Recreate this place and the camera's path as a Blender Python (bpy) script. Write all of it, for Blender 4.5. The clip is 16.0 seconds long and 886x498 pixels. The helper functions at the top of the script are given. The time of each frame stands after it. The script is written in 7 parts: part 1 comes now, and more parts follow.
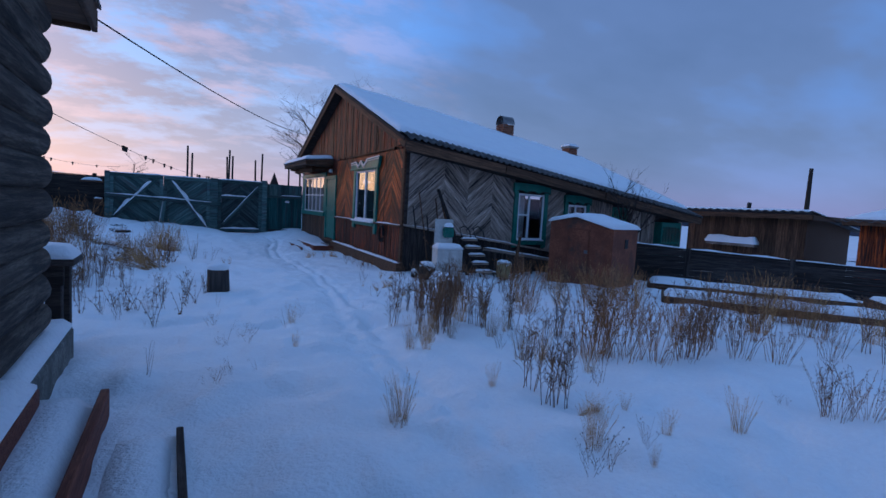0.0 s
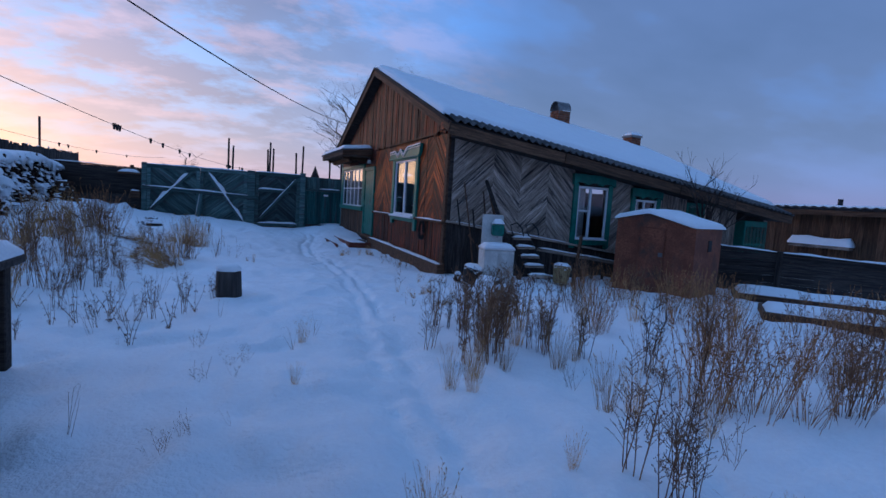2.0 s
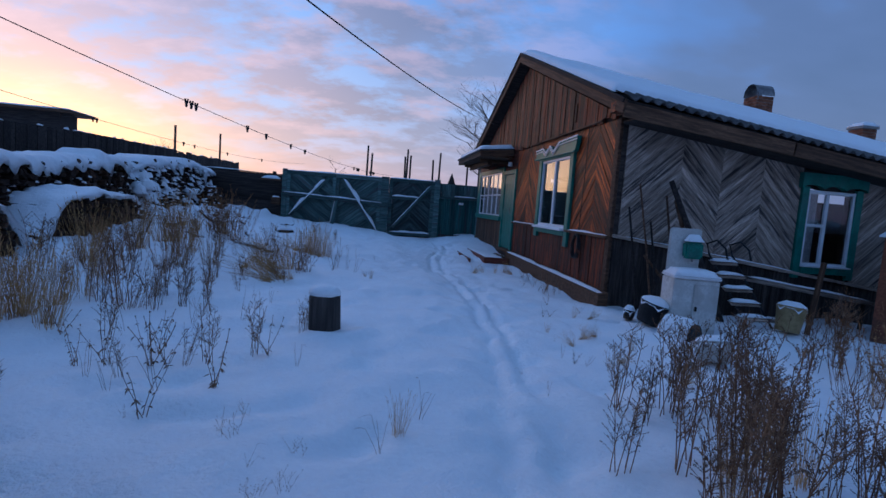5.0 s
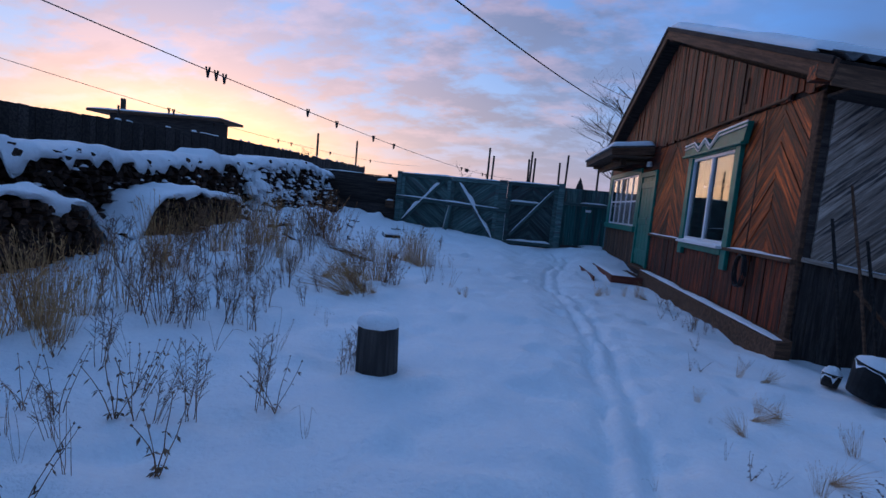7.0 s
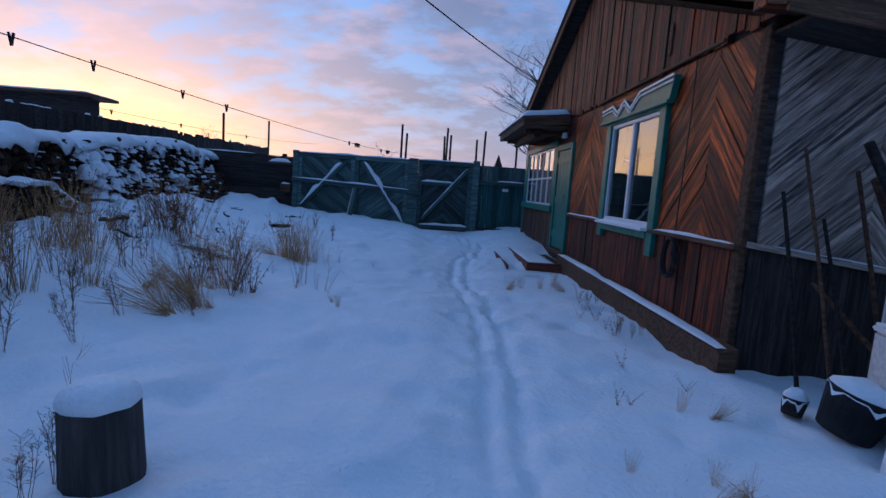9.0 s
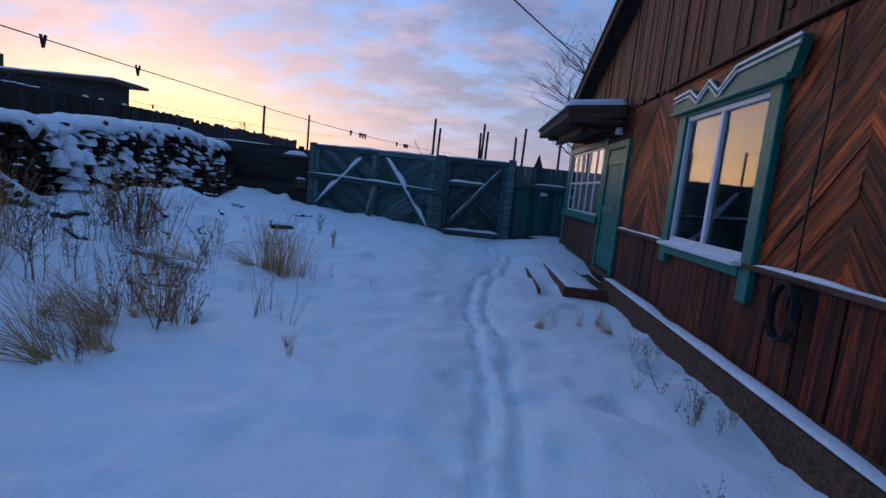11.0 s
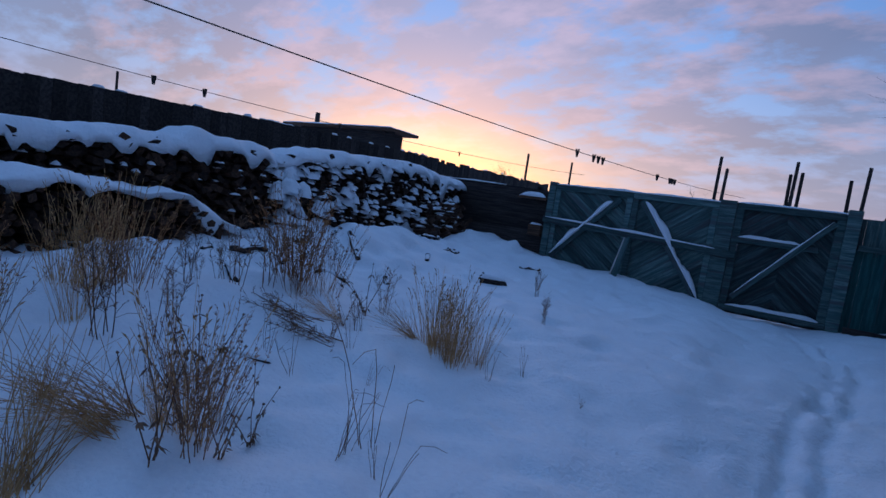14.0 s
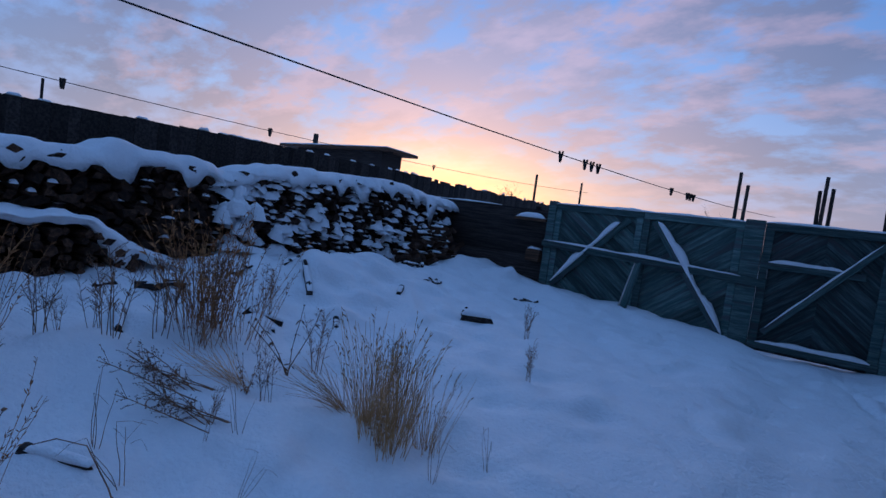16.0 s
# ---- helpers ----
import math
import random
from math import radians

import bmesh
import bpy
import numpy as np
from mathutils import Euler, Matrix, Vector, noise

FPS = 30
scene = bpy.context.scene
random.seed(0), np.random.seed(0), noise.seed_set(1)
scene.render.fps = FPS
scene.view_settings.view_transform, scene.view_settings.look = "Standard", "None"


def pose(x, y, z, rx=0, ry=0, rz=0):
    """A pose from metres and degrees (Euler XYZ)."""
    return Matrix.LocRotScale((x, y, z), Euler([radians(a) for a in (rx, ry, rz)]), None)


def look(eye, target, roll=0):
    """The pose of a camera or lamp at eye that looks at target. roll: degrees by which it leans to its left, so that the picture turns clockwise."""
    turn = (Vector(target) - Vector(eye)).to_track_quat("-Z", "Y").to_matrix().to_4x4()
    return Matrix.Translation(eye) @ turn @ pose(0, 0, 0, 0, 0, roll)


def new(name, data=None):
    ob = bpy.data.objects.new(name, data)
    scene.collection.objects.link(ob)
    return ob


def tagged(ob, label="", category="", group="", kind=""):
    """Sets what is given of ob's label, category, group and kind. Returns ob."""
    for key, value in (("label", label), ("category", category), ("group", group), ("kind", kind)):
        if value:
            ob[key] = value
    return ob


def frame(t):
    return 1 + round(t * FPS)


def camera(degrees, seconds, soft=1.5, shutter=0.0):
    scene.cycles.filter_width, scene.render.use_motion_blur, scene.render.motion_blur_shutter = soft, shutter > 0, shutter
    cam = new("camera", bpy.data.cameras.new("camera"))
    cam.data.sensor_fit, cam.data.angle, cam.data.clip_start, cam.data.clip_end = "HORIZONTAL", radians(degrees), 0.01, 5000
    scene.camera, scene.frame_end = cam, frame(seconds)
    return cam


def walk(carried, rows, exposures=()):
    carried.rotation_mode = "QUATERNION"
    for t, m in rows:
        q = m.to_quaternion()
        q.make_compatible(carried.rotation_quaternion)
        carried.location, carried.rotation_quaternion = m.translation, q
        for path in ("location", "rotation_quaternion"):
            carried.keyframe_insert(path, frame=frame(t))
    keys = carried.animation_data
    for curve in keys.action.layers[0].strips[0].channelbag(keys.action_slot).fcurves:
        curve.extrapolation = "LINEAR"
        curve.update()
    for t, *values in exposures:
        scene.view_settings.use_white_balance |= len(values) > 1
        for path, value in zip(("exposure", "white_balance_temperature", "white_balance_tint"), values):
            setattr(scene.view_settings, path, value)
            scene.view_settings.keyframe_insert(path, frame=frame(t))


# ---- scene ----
cam = camera(83.0, 16.0)
PATH = [
    (0, (-0.956, -2.404, 1.498), (0.005, -0.657, 1.343), 3.3),
    (0.5, (-0.714, -2.062, 1.458), (0.319, -0.358, 1.287), 3.9),
    (1, (-0.530, -1.768, 1.460), (0.538, -0.087, 1.284), 2.9),
    (1.5, (-0.521, -1.452, 1.459), (0.507, 0.253, 1.272), 4.3),
    (2, (-0.333, -1.097, 1.445), (0.471, 0.725, 1.265), 3.7),
    (2.5, (-0.319, -0.782, 1.462), (0.292, 1.114, 1.286), 4.2),
    (3, (-0.198, -0.451, 1.427), (0.273, 1.485, 1.257), 4.1),
    (3.2, (-0.239, -0.350, 1.422), (0.183, 1.597, 1.255), 3.8),
    (5.5, (0.326, 1.479, 1.352), (0.508, 3.463, 1.178), 5.2),
    (6, (0.446, 1.884, 1.353), (0.424, 3.876, 1.176), 5.5),
    (6.5, (0.530, 2.247, 1.349), (0.383, 4.232, 1.162), 6.0),
    (7, (0.603, 2.525, 1.359), (0.388, 4.505, 1.168), 5.4),
    (7.5, (0.745, 2.888, 1.363), (0.597, 4.872, 1.156), 4.4),
    (8, (0.828, 3.243, 1.326), (0.854, 5.230, 1.099), 3.6),
    (8.2, (0.923, 3.434, 1.339), (0.973, 5.420, 1.108), 3.4),
    (10.3, (1.285, 5.152, 1.404), (1.336, 7.136, 1.151), 5.5),
    (10.5, (1.345, 5.331, 1.410), (1.351, 7.315, 1.152), 5.3),
    (11, (1.475, 5.791, 1.465), (1.388, 7.772, 1.209), 5.9),
    (11.5, (1.491, 6.195, 1.493), (1.369, 8.177, 1.254), 5.9),
    (12, (1.493, 6.657, 1.519), (1.224, 8.627, 1.307), 6.8),
    (12.5, (1.375, 7.048, 1.509), (0.857, 8.969, 1.302), 9.5),
    (13, (1.304, 7.506, 1.442), (0.502, 9.328, 1.251), 7.9),
    (13.5, (1.244, 7.984, 1.434), (0.261, 9.716, 1.246), 7.2),
    (14, (1.219, 8.439, 1.448), (0.167, 10.129, 1.257), 8.2),
    (14.5, (1.166, 8.837, 1.463), (0.029, 10.473, 1.292), 8.6),
    (15, (1.098, 9.211, 1.477), (-0.064, 10.831, 1.320), 8.3),
    (15.5, (1.087, 9.512, 1.496), (-0.102, 11.115, 1.362), 8.0),
    (16, (0.979, 9.749, 1.517), (-0.127, 11.412, 1.407), 7.7),
]
walk(cam, [(t, look(eye, target, roll)) for t, eye, target, roll in PATH],
     [(0.0, 0.46, 5600, 5), (3.0, 0.45, 5600, 5), (5.5, 0.30, 5600, 5), (8.0, 0.26, 5600, 5), (11.0, 0.26, 5600, 5), (13.0, 0.10, 5600, 6), (16.0, 0.05, 5500, 7)])

# ---- sky and light ----
GLOW_AZ = radians(123)
GLOW = Vector((math.cos(GLOW_AZ), math.sin(GLOW_AZ), 0.03)).normalized()


def make_world():
    w = bpy.data.worlds.new("dusk_sky")
    w.use_nodes = True
    scene.world = w
    nt = w.node_tree
    nt.nodes.clear()
    N = nt.nodes.new
    L = nt.links.new

    def math_node(op, a, b=None, clamp=False):
        n = N("ShaderNodeMath")
        n.operation, n.use_clamp = op, clamp
        for k, v in ((0, a), (1, b)):
            if v is None:
                continue
            if isinstance(v, (int, float)):
                n.inputs[k].default_value = v
            else:
                L(v, n.inputs[k])
        return n.outputs[0]

    def ramp(fac, stops):
        n = N("ShaderNodeValToRGB")
        el = n.color_ramp.elements
        while len(el) < len(stops):
            el.new(0.5)
        for e, (p, c) in zip(el, stops):
            e.position, e.color = p, (*c, 1)
        L(fac, n.inputs[0])
        return n.outputs[0]

    def mix(fac, a, b, kind="MIX"):
        n = N("ShaderNodeMix")
        n.data_type, n.blend_type = "RGBA", kind
        for sock, v in ((n.inputs[0], fac), (n.inputs[6], a), (n.inputs[7], b)):
            if isinstance(v, (int, float)):
                sock.default_value = v
            elif isinstance(v, tuple):
                sock.default_value = (*v, 1)
            else:
                L(v, sock)
        return n.outputs[2]

    tc = N("ShaderNodeTexCoord")
    d = tc.outputs["Generated"]
    sep = N("ShaderNodeSeparateXYZ")
    L(d, sep.inputs[0])
    z = sep.outputs[2]
    dot = N("ShaderNodeVectorMath")
    dot.operation = "DOT_PRODUCT"
    L(d, dot.inputs[0])
    dot.inputs[1].default_value = GLOW
    a = dot.outputs["Value"]
    toward = math_node("MULTIPLY_ADD", a, 0.5)
    toward.node.inputs[2].default_value = 0.5
    # clear sky away from the sunset and towards it, by height
    away = ramp(z, [(0.0, (0.17, 0.18, 0.33)), (0.07, (0.12, 0.18, 0.40)), (0.25, (0.065, 0.18, 0.48)), (0.55, (0.10, 0.29, 0.74)), (1.0, (0.60, 1.32, 2.60))])
    near = ramp(z, [(0.0, (0.50, 0.36, 0.42)), (0.06, (0.42, 0.35, 0.48)), (0.18, (0.31, 0.39, 0.62)), (0.45, (0.13, 0.29, 0.65)), (1.0, (0.60, 1.32, 2.60))])
    side = ramp(toward, [(0.71, (0, 0, 0)), (0.94, (1, 1, 1))])
    clear = mix(side, away, near)
    # glow where the sun went down
    g = math_node("POWER", math_node("MAXIMUM", a, 0.0), 38.0)
    low = ramp(z, [(0.0, (1, 1, 1)), (0.09, (0.55, 0.55, 0.55)), (0.18, (0, 0, 0))])
    gl = mix(1.0, low, g, "MULTIPLY")
    clear = mix(gl, clear, (1.12, 0.68, 0.34))
    # cloud sheet, flattened towards the horizon
    den = math_node("ADD", math_node("MAXIMUM", z, 0.0), 0.30)
    cx = math_node("DIVIDE", sep.outputs[0], den)
    cy = math_node("DIVIDE", sep.outputs[1], den)
    cv = N("ShaderNodeCombineXYZ")
    L(cx, cv.inputs[0]), L(cy, cv.inputs[1])

    def cloud(scale, detail, rough, offset, stretch=(1, 1, 1)):
        mp = N("ShaderNodeMapping")
        mp.inputs["Location"].default_value = offset
        mp.inputs["Rotation"].default_value = (0, 0, 0.5)
        mp.inputs["Scale"].default_value = stretch
        L(cv.outputs[0], mp.inputs[0])
        n = N("ShaderNodeTexNoise")
        n.inputs["Scale"].default_value, n.inputs["Detail"].default_value, n.inputs["Roughness"].default_value = scale, detail, rough
        L(mp.outputs[0], n.inputs["Vector"])
        return n.outputs["Fac"]

    puffs = cloud(4.4, 8, 0.60, (3.1, 1.7, 0), (0.9, 1.3, 1))
    tone = cloud(3.6, 6, 0.6, (9.2, 4.1, 3), (0.8, 1.3, 1))
    sheet = cloud(1.0, 5, 0.5, (1.3, 7.7, 1), (0.8, 1.2, 1))
    cover = ramp(puffs, [(0.38, (0, 0, 0)), (0.53, (0.92, 0.92, 0.92))])
    cover2 = ramp(sheet, [(0.36, (0.1, 0.1, 0.1)), (0.52, (0.95, 0.95, 0.95))])
    fade = ramp(z, [(0.0, (0.15, 0.15, 0.15)), (0.09, (0.7, 0.7, 0.7)), (0.16, (1, 1, 1))])
    pink = mix(ramp(tone, [(0.49, (0, 0, 0)), (0.63, (1, 1, 1))]), (0.115, 0.13, 0.235), (0.38, 0.26, 0.34))
    hot = ramp(z, [(0.0, (0.95, 0.42, 0.20)), (0.12, (0.86, 0.46, 0.40)), (0.3, (0.55, 0.45, 0.60))])
    lit = mix(math_node("POWER", math_node("MAXIMUM", a, 0.0), 7.0), pink, hot)
    lit = mix(0.7, pink, lit)
    dull = mix(ramp(sheet, [(0.4, (0, 0, 0)), (0.7, (1, 1, 1))]), (0.10, 0.145, 0.30), (0.054, 0.087, 0.183))
    near_cloud = mix(mix(1.0, cover, fade, "MULTIPLY"), clear, lit)
    away_cloud = mix(mix(1.0, cover2, fade, "MULTIPLY"), clear, dull)
    sky = mix(side, away_cloud, near_cloud)
    sky = mix(mix(1.0, gl, (0.75, 0.75, 0.75), "MULTIPLY"), sky, (1.12, 0.68, 0.34))
    # thin air light of the physical sky with the sun at the horizon
    ns = N("ShaderNodeTexSky")
    ns.sky_type, ns.sun_disc = "NISHITA", False
    ns.sun_elevation, ns.sun_rotation = radians(1.5), radians(-34)
    bg1, bg2, add, out = N("ShaderNodeBackground"), N("ShaderNodeBackground"), N("ShaderNodeAddShader"), N("ShaderNodeOutputWorld")
    L(sky, bg1.inputs[0])
    bg1.inputs[1].default_value = 1.0
    L(ns.outputs[0], bg2.inputs[0])
    bg2.inputs[1].default_value = 0.05
    L(bg1.outputs[0], add.inputs[0]), L(bg2.outputs[0], add.inputs[1])
    L(add.outputs[0], out.inputs[0])


make_world()
sun_data = bpy.data.lights.new("low_sun", "SUN")
sun_data.energy, sun_data.angle, sun_data.color = 0.4, radians(50), (1.0, 0.62, 0.36)
low_sun = new("low_sun", sun_data)
low_sun.matrix_world = look(GLOW * 60 + Vector((0, 0, 4)), (0, 0, 0))

# ---- materials ----
def material(name, dark, light, rough=0.8, scale=8.0, stretch=(1, 1, 1), bump=0.3, fine=60.0, vary=0.0, metal=0.0, third=None, spec=0.3, bdist=0.01, speck=0.6):
    """Two tones mixed by coarse and fine noise in object space, with relief; vary: tone change from piece to piece."""
    m = bpy.data.materials.new(name)
    m.use_nodes = True
    nt = m.node_tree
    N, L = nt.nodes.new, nt.links.new
    b = nt.nodes["Principled BSDF"]
    tc, mp = N("ShaderNodeTexCoord"), N("ShaderNodeMapping")
    mp.inputs["Scale"].default_value = stretch
    oi = N("ShaderNodeObjectInfo")
    sh = N("ShaderNodeVectorMath")
    sh.operation = "MULTIPLY_ADD"
    sh.inputs[1].default_value = (37, 19, 53)
    cmb = N("ShaderNodeCombineXYZ")
    for k in range(3):
        L(oi.outputs["Random"], cmb.inputs[k])
    L(cmb.outputs[0], sh.inputs[0]), L(tc.outputs["Object"], sh.inputs[2])
    L(sh.outputs[0], mp.inputs[0])

    def noise_node(s, det, r):
        n = N("ShaderNodeTexNoise")
        n.inputs["Scale"].default_value, n.inputs["Detail"].default_value, n.inputs["Roughness"].default_value = s, det, r
        L(mp.outputs[0], n.inputs["Vector"])
        return n.outputs["Fac"]

    def ramp(fac, p0, p1):
        n = N("ShaderNodeMapRange")
        n.inputs[1].default_value, n.inputs[2].default_value = p0, p1
        L(fac, n.inputs[0])
        return n.outputs[0]

    def mix(fac, a, c, kind="MIX"):
        n = N("ShaderNodeMix")
        n.data_type, n.blend_type = "RGBA", kind
        for sock, v in ((n.inputs[0], fac), (n.inputs[6], a), (n.inputs[7], c)):
            if isinstance(v, (int, float)):
                sock.default_value = v
            elif isinstance(v, tuple):
                sock.default_value = (*v, 1)
            else:
                L(v, sock)
        return n.outputs[2]

    coarse, grain = noise_node(scale, 4, 0.6), noise_node(fine, 3, 0.65)
    col = mix(ramp(coarse, 0.40, 0.60), dark, light)
    col = mix(ramp(grain, 0.4, 0.75), col, tuple(c * speck for c in dark))
    if third:
        col = mix(ramp(noise_node(scale * 0.45, 5, 0.7), 0.52, 0.62), col, third)
    if vary:
        hv = N("ShaderNodeHueSaturation")
        mr = N("ShaderNodeMapRange")
        mr.inputs[3].default_value, mr.inputs[4].default_value = 1 - vary, 1 + vary
        L(oi.outputs["Random"], mr.inputs[0]), L(mr.outputs[0], hv.inputs["Value"])
        L(col, hv.inputs["Color"])
        col = hv.outputs[0]
    L(col, b.inputs["Base Color"])
    b.inputs["Roughness"].default_value, b.inputs["Metallic"].default_value = rough, metal
    b.inputs["Specular IOR Level"].default_value = spec
    if bump:
        bp = N("ShaderNodeBump")
        bp.inputs["Strength"].default_value, bp.inputs["Distance"].default_value = bump, bdist
        mx = N("ShaderNodeMath")
        mx.operation = "ADD"
        L(grain, mx.inputs[0]), L(coarse, mx.inputs[1])
        L(mx.outputs[0], bp.inputs["Height"])
        L(bp.outputs[0], b.inputs["Normal"])
    return m


GRAIN = (0.6, 9, 9)
SNOW = material("snow", (0.86, 0.87, 0.89), (0.90, 0.91, 0.92), 0.65, 2.2, bump=0.6, fine=26, spec=0.25, bdist=0.035, speck=0.97)
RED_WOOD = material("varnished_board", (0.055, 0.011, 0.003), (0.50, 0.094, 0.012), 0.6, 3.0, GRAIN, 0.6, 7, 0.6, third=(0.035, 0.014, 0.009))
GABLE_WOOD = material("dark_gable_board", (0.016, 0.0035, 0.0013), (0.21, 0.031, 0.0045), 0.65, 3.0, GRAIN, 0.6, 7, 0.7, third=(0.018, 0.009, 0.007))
GREY_WOOD = material("weathered_board", (0.27, 0.205, 0.16), (0.58, 0.46, 0.37), 0.85, 3.0, GRAIN, 0.5, 8, 0.38, third=(0.06, 0.05, 0.046))
DARK_WOOD = material("dark_old_wood", (0.028, 0.022, 0.02), (0.075, 0.06, 0.052), 0.9, 3.0, GRAIN, 0.5, 22, 0.4)
BROWN_WOOD = material("brown_plank", (0.07, 0.036, 0.02), (0.17, 0.09, 0.05), 0.8, 3.0, GRAIN, 0.5, 22, 0.35)
LOG_WOOD = material("grey_log", (0.075, 0.062, 0.052), (0.22, 0.18, 0.145), 0.9, 2.4, (9, 0.6, 9), 1.0, 18, 0.3, third=(0.045, 0.038, 0.034), bdist=0.02, speck=0.8)
TEAL = material("teal_paint", (0.012, 0.15, 0.11), (0.02, 0.23, 0.165), 0.5, 4.0, (2, 2, 2), 0.15, 40, 0.12, third=(0.03, 0.15, 0.12), spec=0.4)
FENCE_PAINT = material("dull_teal_fence_paint", (0.016, 0.075, 0.072), (0.045, 0.14, 0.13), 0.8, 2.5, GRAIN, 0.5, 20, 0.4, third=(0.05, 0.06, 0.06))
GATE_PAINT = material("faded_gate_paint", (0.055, 0.104, 0.098), (0.138, 0.210, 0.195), 0.8, 2.5, GRAIN, 0.5, 8, 0.45, third=(0.07, 0.08, 0.08))
WICKET_PAINT = material("dark_worn_wicket_paint", (0.030, 0.050, 0.050), (0.085, 0.120, 0.116), 0.85, 2.5, GRAIN, 0.5, 8, 0.45, third=(0.045, 0.045, 0.045))
WHITE = material("white_plastic", (0.72, 0.72, 0.72), (0.8, 0.8, 0.8), 0.4, 5, bump=0.05, fine=50, speck=0.94)
WHITE_OLD = material("old_white_enamel", (0.52, 0.50, 0.46), (0.68, 0.66, 0.62), 0.5, 3, bump=0.1, fine=25, third=(0.44, 0.41, 0.37), speck=0.92)
CURTAIN = material("pale_curtain", (0.50, 0.47, 0.45), (0.66, 0.62, 0.6), 0.9, 3, (1, 14, 0.6), 0.3, 20)
RUST = material("rusty_red_steel", (0.18, 0.056, 0.030), (0.30, 0.10, 0.052), 0.7, 2.2, bump=0.15, fine=30, third=(0.10, 0.05, 0.035))
SLATE = material("grey_corrugated_sheet", (0.09, 0.085, 0.085), (0.18, 0.17, 0.165), 0.9, 4, bump=0.3, fine=40)
BRICK = material("old_brick", (0.17, 0.065, 0.035), (0.28, 0.115, 0.065), 0.9, 5, bump=0.4, fine=40, vary=0.3)
MORTAR = material("mortar", (0.24, 0.22, 0.20), (0.34, 0.32, 0.30), 0.95, 8, bump=0.3, fine=60)
TIN = material("dull_tin", (0.16, 0.15, 0.15), (0.32, 0.31, 0.30), 0.45, 5, bump=0.1, fine=30, metal=0.8, speck=0.9)
BLACK = material("black_rubber", (0.012, 0.012, 0.013), (0.03, 0.03, 0.032), 0.6, 6, bump=0.2, fine=40)
STRAW = material("dry_straw", (0.42, 0.23, 0.09), (0.72, 0.44, 0.20), 0.9, 6, bump=0, fine=30, vary=0.35)
STALK = material("dark_dry_stalk", (0.14, 0.07, 0.038), (0.34, 0.18, 0.09), 0.9, 6, bump=0, fine=30, vary=0.4)
SEED = material("seed_head", (0.14, 0.082, 0.052), (0.34, 0.21, 0.13), 0.95, 10, bump=0, fine=40, vary=0.4)
BARK = material("tree_bark", (0.035, 0.026, 0.022), (0.09, 0.065, 0.055), 0.9, 6, bump=0.3, fine=30)
SPLIT = material("split_firewood", (0.032, 0.017, 0.011), (0.10, 0.052, 0.03), 0.9, 5, (1.5, 6, 6), 0.5, 25, 0.6)
STUMP = material("old_stump_bark", (0.05, 0.043, 0.040), (0.115, 0.098, 0.088), 0.9, 2.0, (9, 9, 0.7), 0.8, 8, bdist=0.02, speck=0.7)
# unlit look of the rooms behind the glass, put into a dark colour
ROOM_SHADE = material("unlit_room_shade", (0.05, 0.045, 0.04), (0.09, 0.08, 0.07), 0.95, 2, bump=0)
RED_EDGE = material("red_painted_step", (0.12, 0.032, 0.02), (0.22, 0.07, 0.04), 0.7, 4, GRAIN, 0.4, 22, 0.2)
CONCRETE = material("grey_beam", (0.13, 0.125, 0.11), (0.24, 0.23, 0.2), 0.95, 4, bump=0.5, fine=30)
CAN = material("yellowed_plastic", (0.36, 0.25, 0.11), (0.5, 0.36, 0.18), 0.6, 4, bump=0.05, fine=20, speck=0.9)
HAZE_WOODS = material("far_woods", (0.05, 0.06, 0.085), (0.09, 0.10, 0.13), 1.0, 0.05, bump=0, fine=0.8)


def glass_material():
    m = bpy.data.materials.new("window_glass")
    m.use_nodes = True
    b = m.node_tree.nodes["Principled BSDF"]
    b.inputs["Base Color"].default_value = (0.9, 0.94, 0.95, 1)
    b.inputs["Roughness"].default_value = 0.015
    b.inputs["IOR"].default_value = 1.5
    b.inputs["Transmission Weight"].default_value = 1.0
    return m


GLASS = glass_material()

# ---- building helpers ----
rng = random.Random(7)
WORLD = {}


def link(ob, parent, world):
    WORLD[ob] = world
    if parent is None:
        ob.matrix_basis = world
    else:
        ob.parent = parent
        ob.matrix_parent_inverse = WORLD[parent].inverted()
        ob.matrix_basis = world
        WORLD[ob] = world
    return ob


def thing(name, at, label, category, group="", kind=""):
    ob = new(name)
    ob.empty_display_size = 0.2
    link(ob, None, Matrix.Translation(at))
    return tagged(ob, label, category, group, kind)


def mesh_of(name, verts, faces, mat, smooth=False):
    me = bpy.data.meshes.new(name)
    me.from_pydata([tuple(v) for v in verts], [], faces)
    me.materials.append(mat)
    if smooth:
        me.polygons.foreach_set("use_smooth", [True] * len(me.polygons))
    me.update()
    return me


def part(name, bm, mat, parent=None, label="", kind="", world=None, smooth=False, category="", group=""):
    """Links a bmesh (or verts and faces) as one mesh object. Its vertices are in the world's axes unless world is given."""
    if isinstance(bm, tuple):
        me = mesh_of(name, bm[0], bm[1], mat, smooth)
    else:
        me = bpy.data.meshes.new(name)
        bmesh.ops.recalc_face_normals(bm, faces=bm.faces)
        bm.to_mesh(me)
        bm.free()
        me.materials.append(mat)
        if smooth:
            me.polygons.foreach_set("use_smooth", [True] * len(me.polygons))
    ob = new(name, me)
    link(ob, parent, world or Matrix.Identity(4))
    return tagged(ob, label, category, group, kind)


BOXF = [(0, 3, 2, 1), (4, 5, 6, 7), (0, 1, 5, 4), (1, 2, 6, 5), (2, 3, 7, 6), (3, 0, 4, 7)]


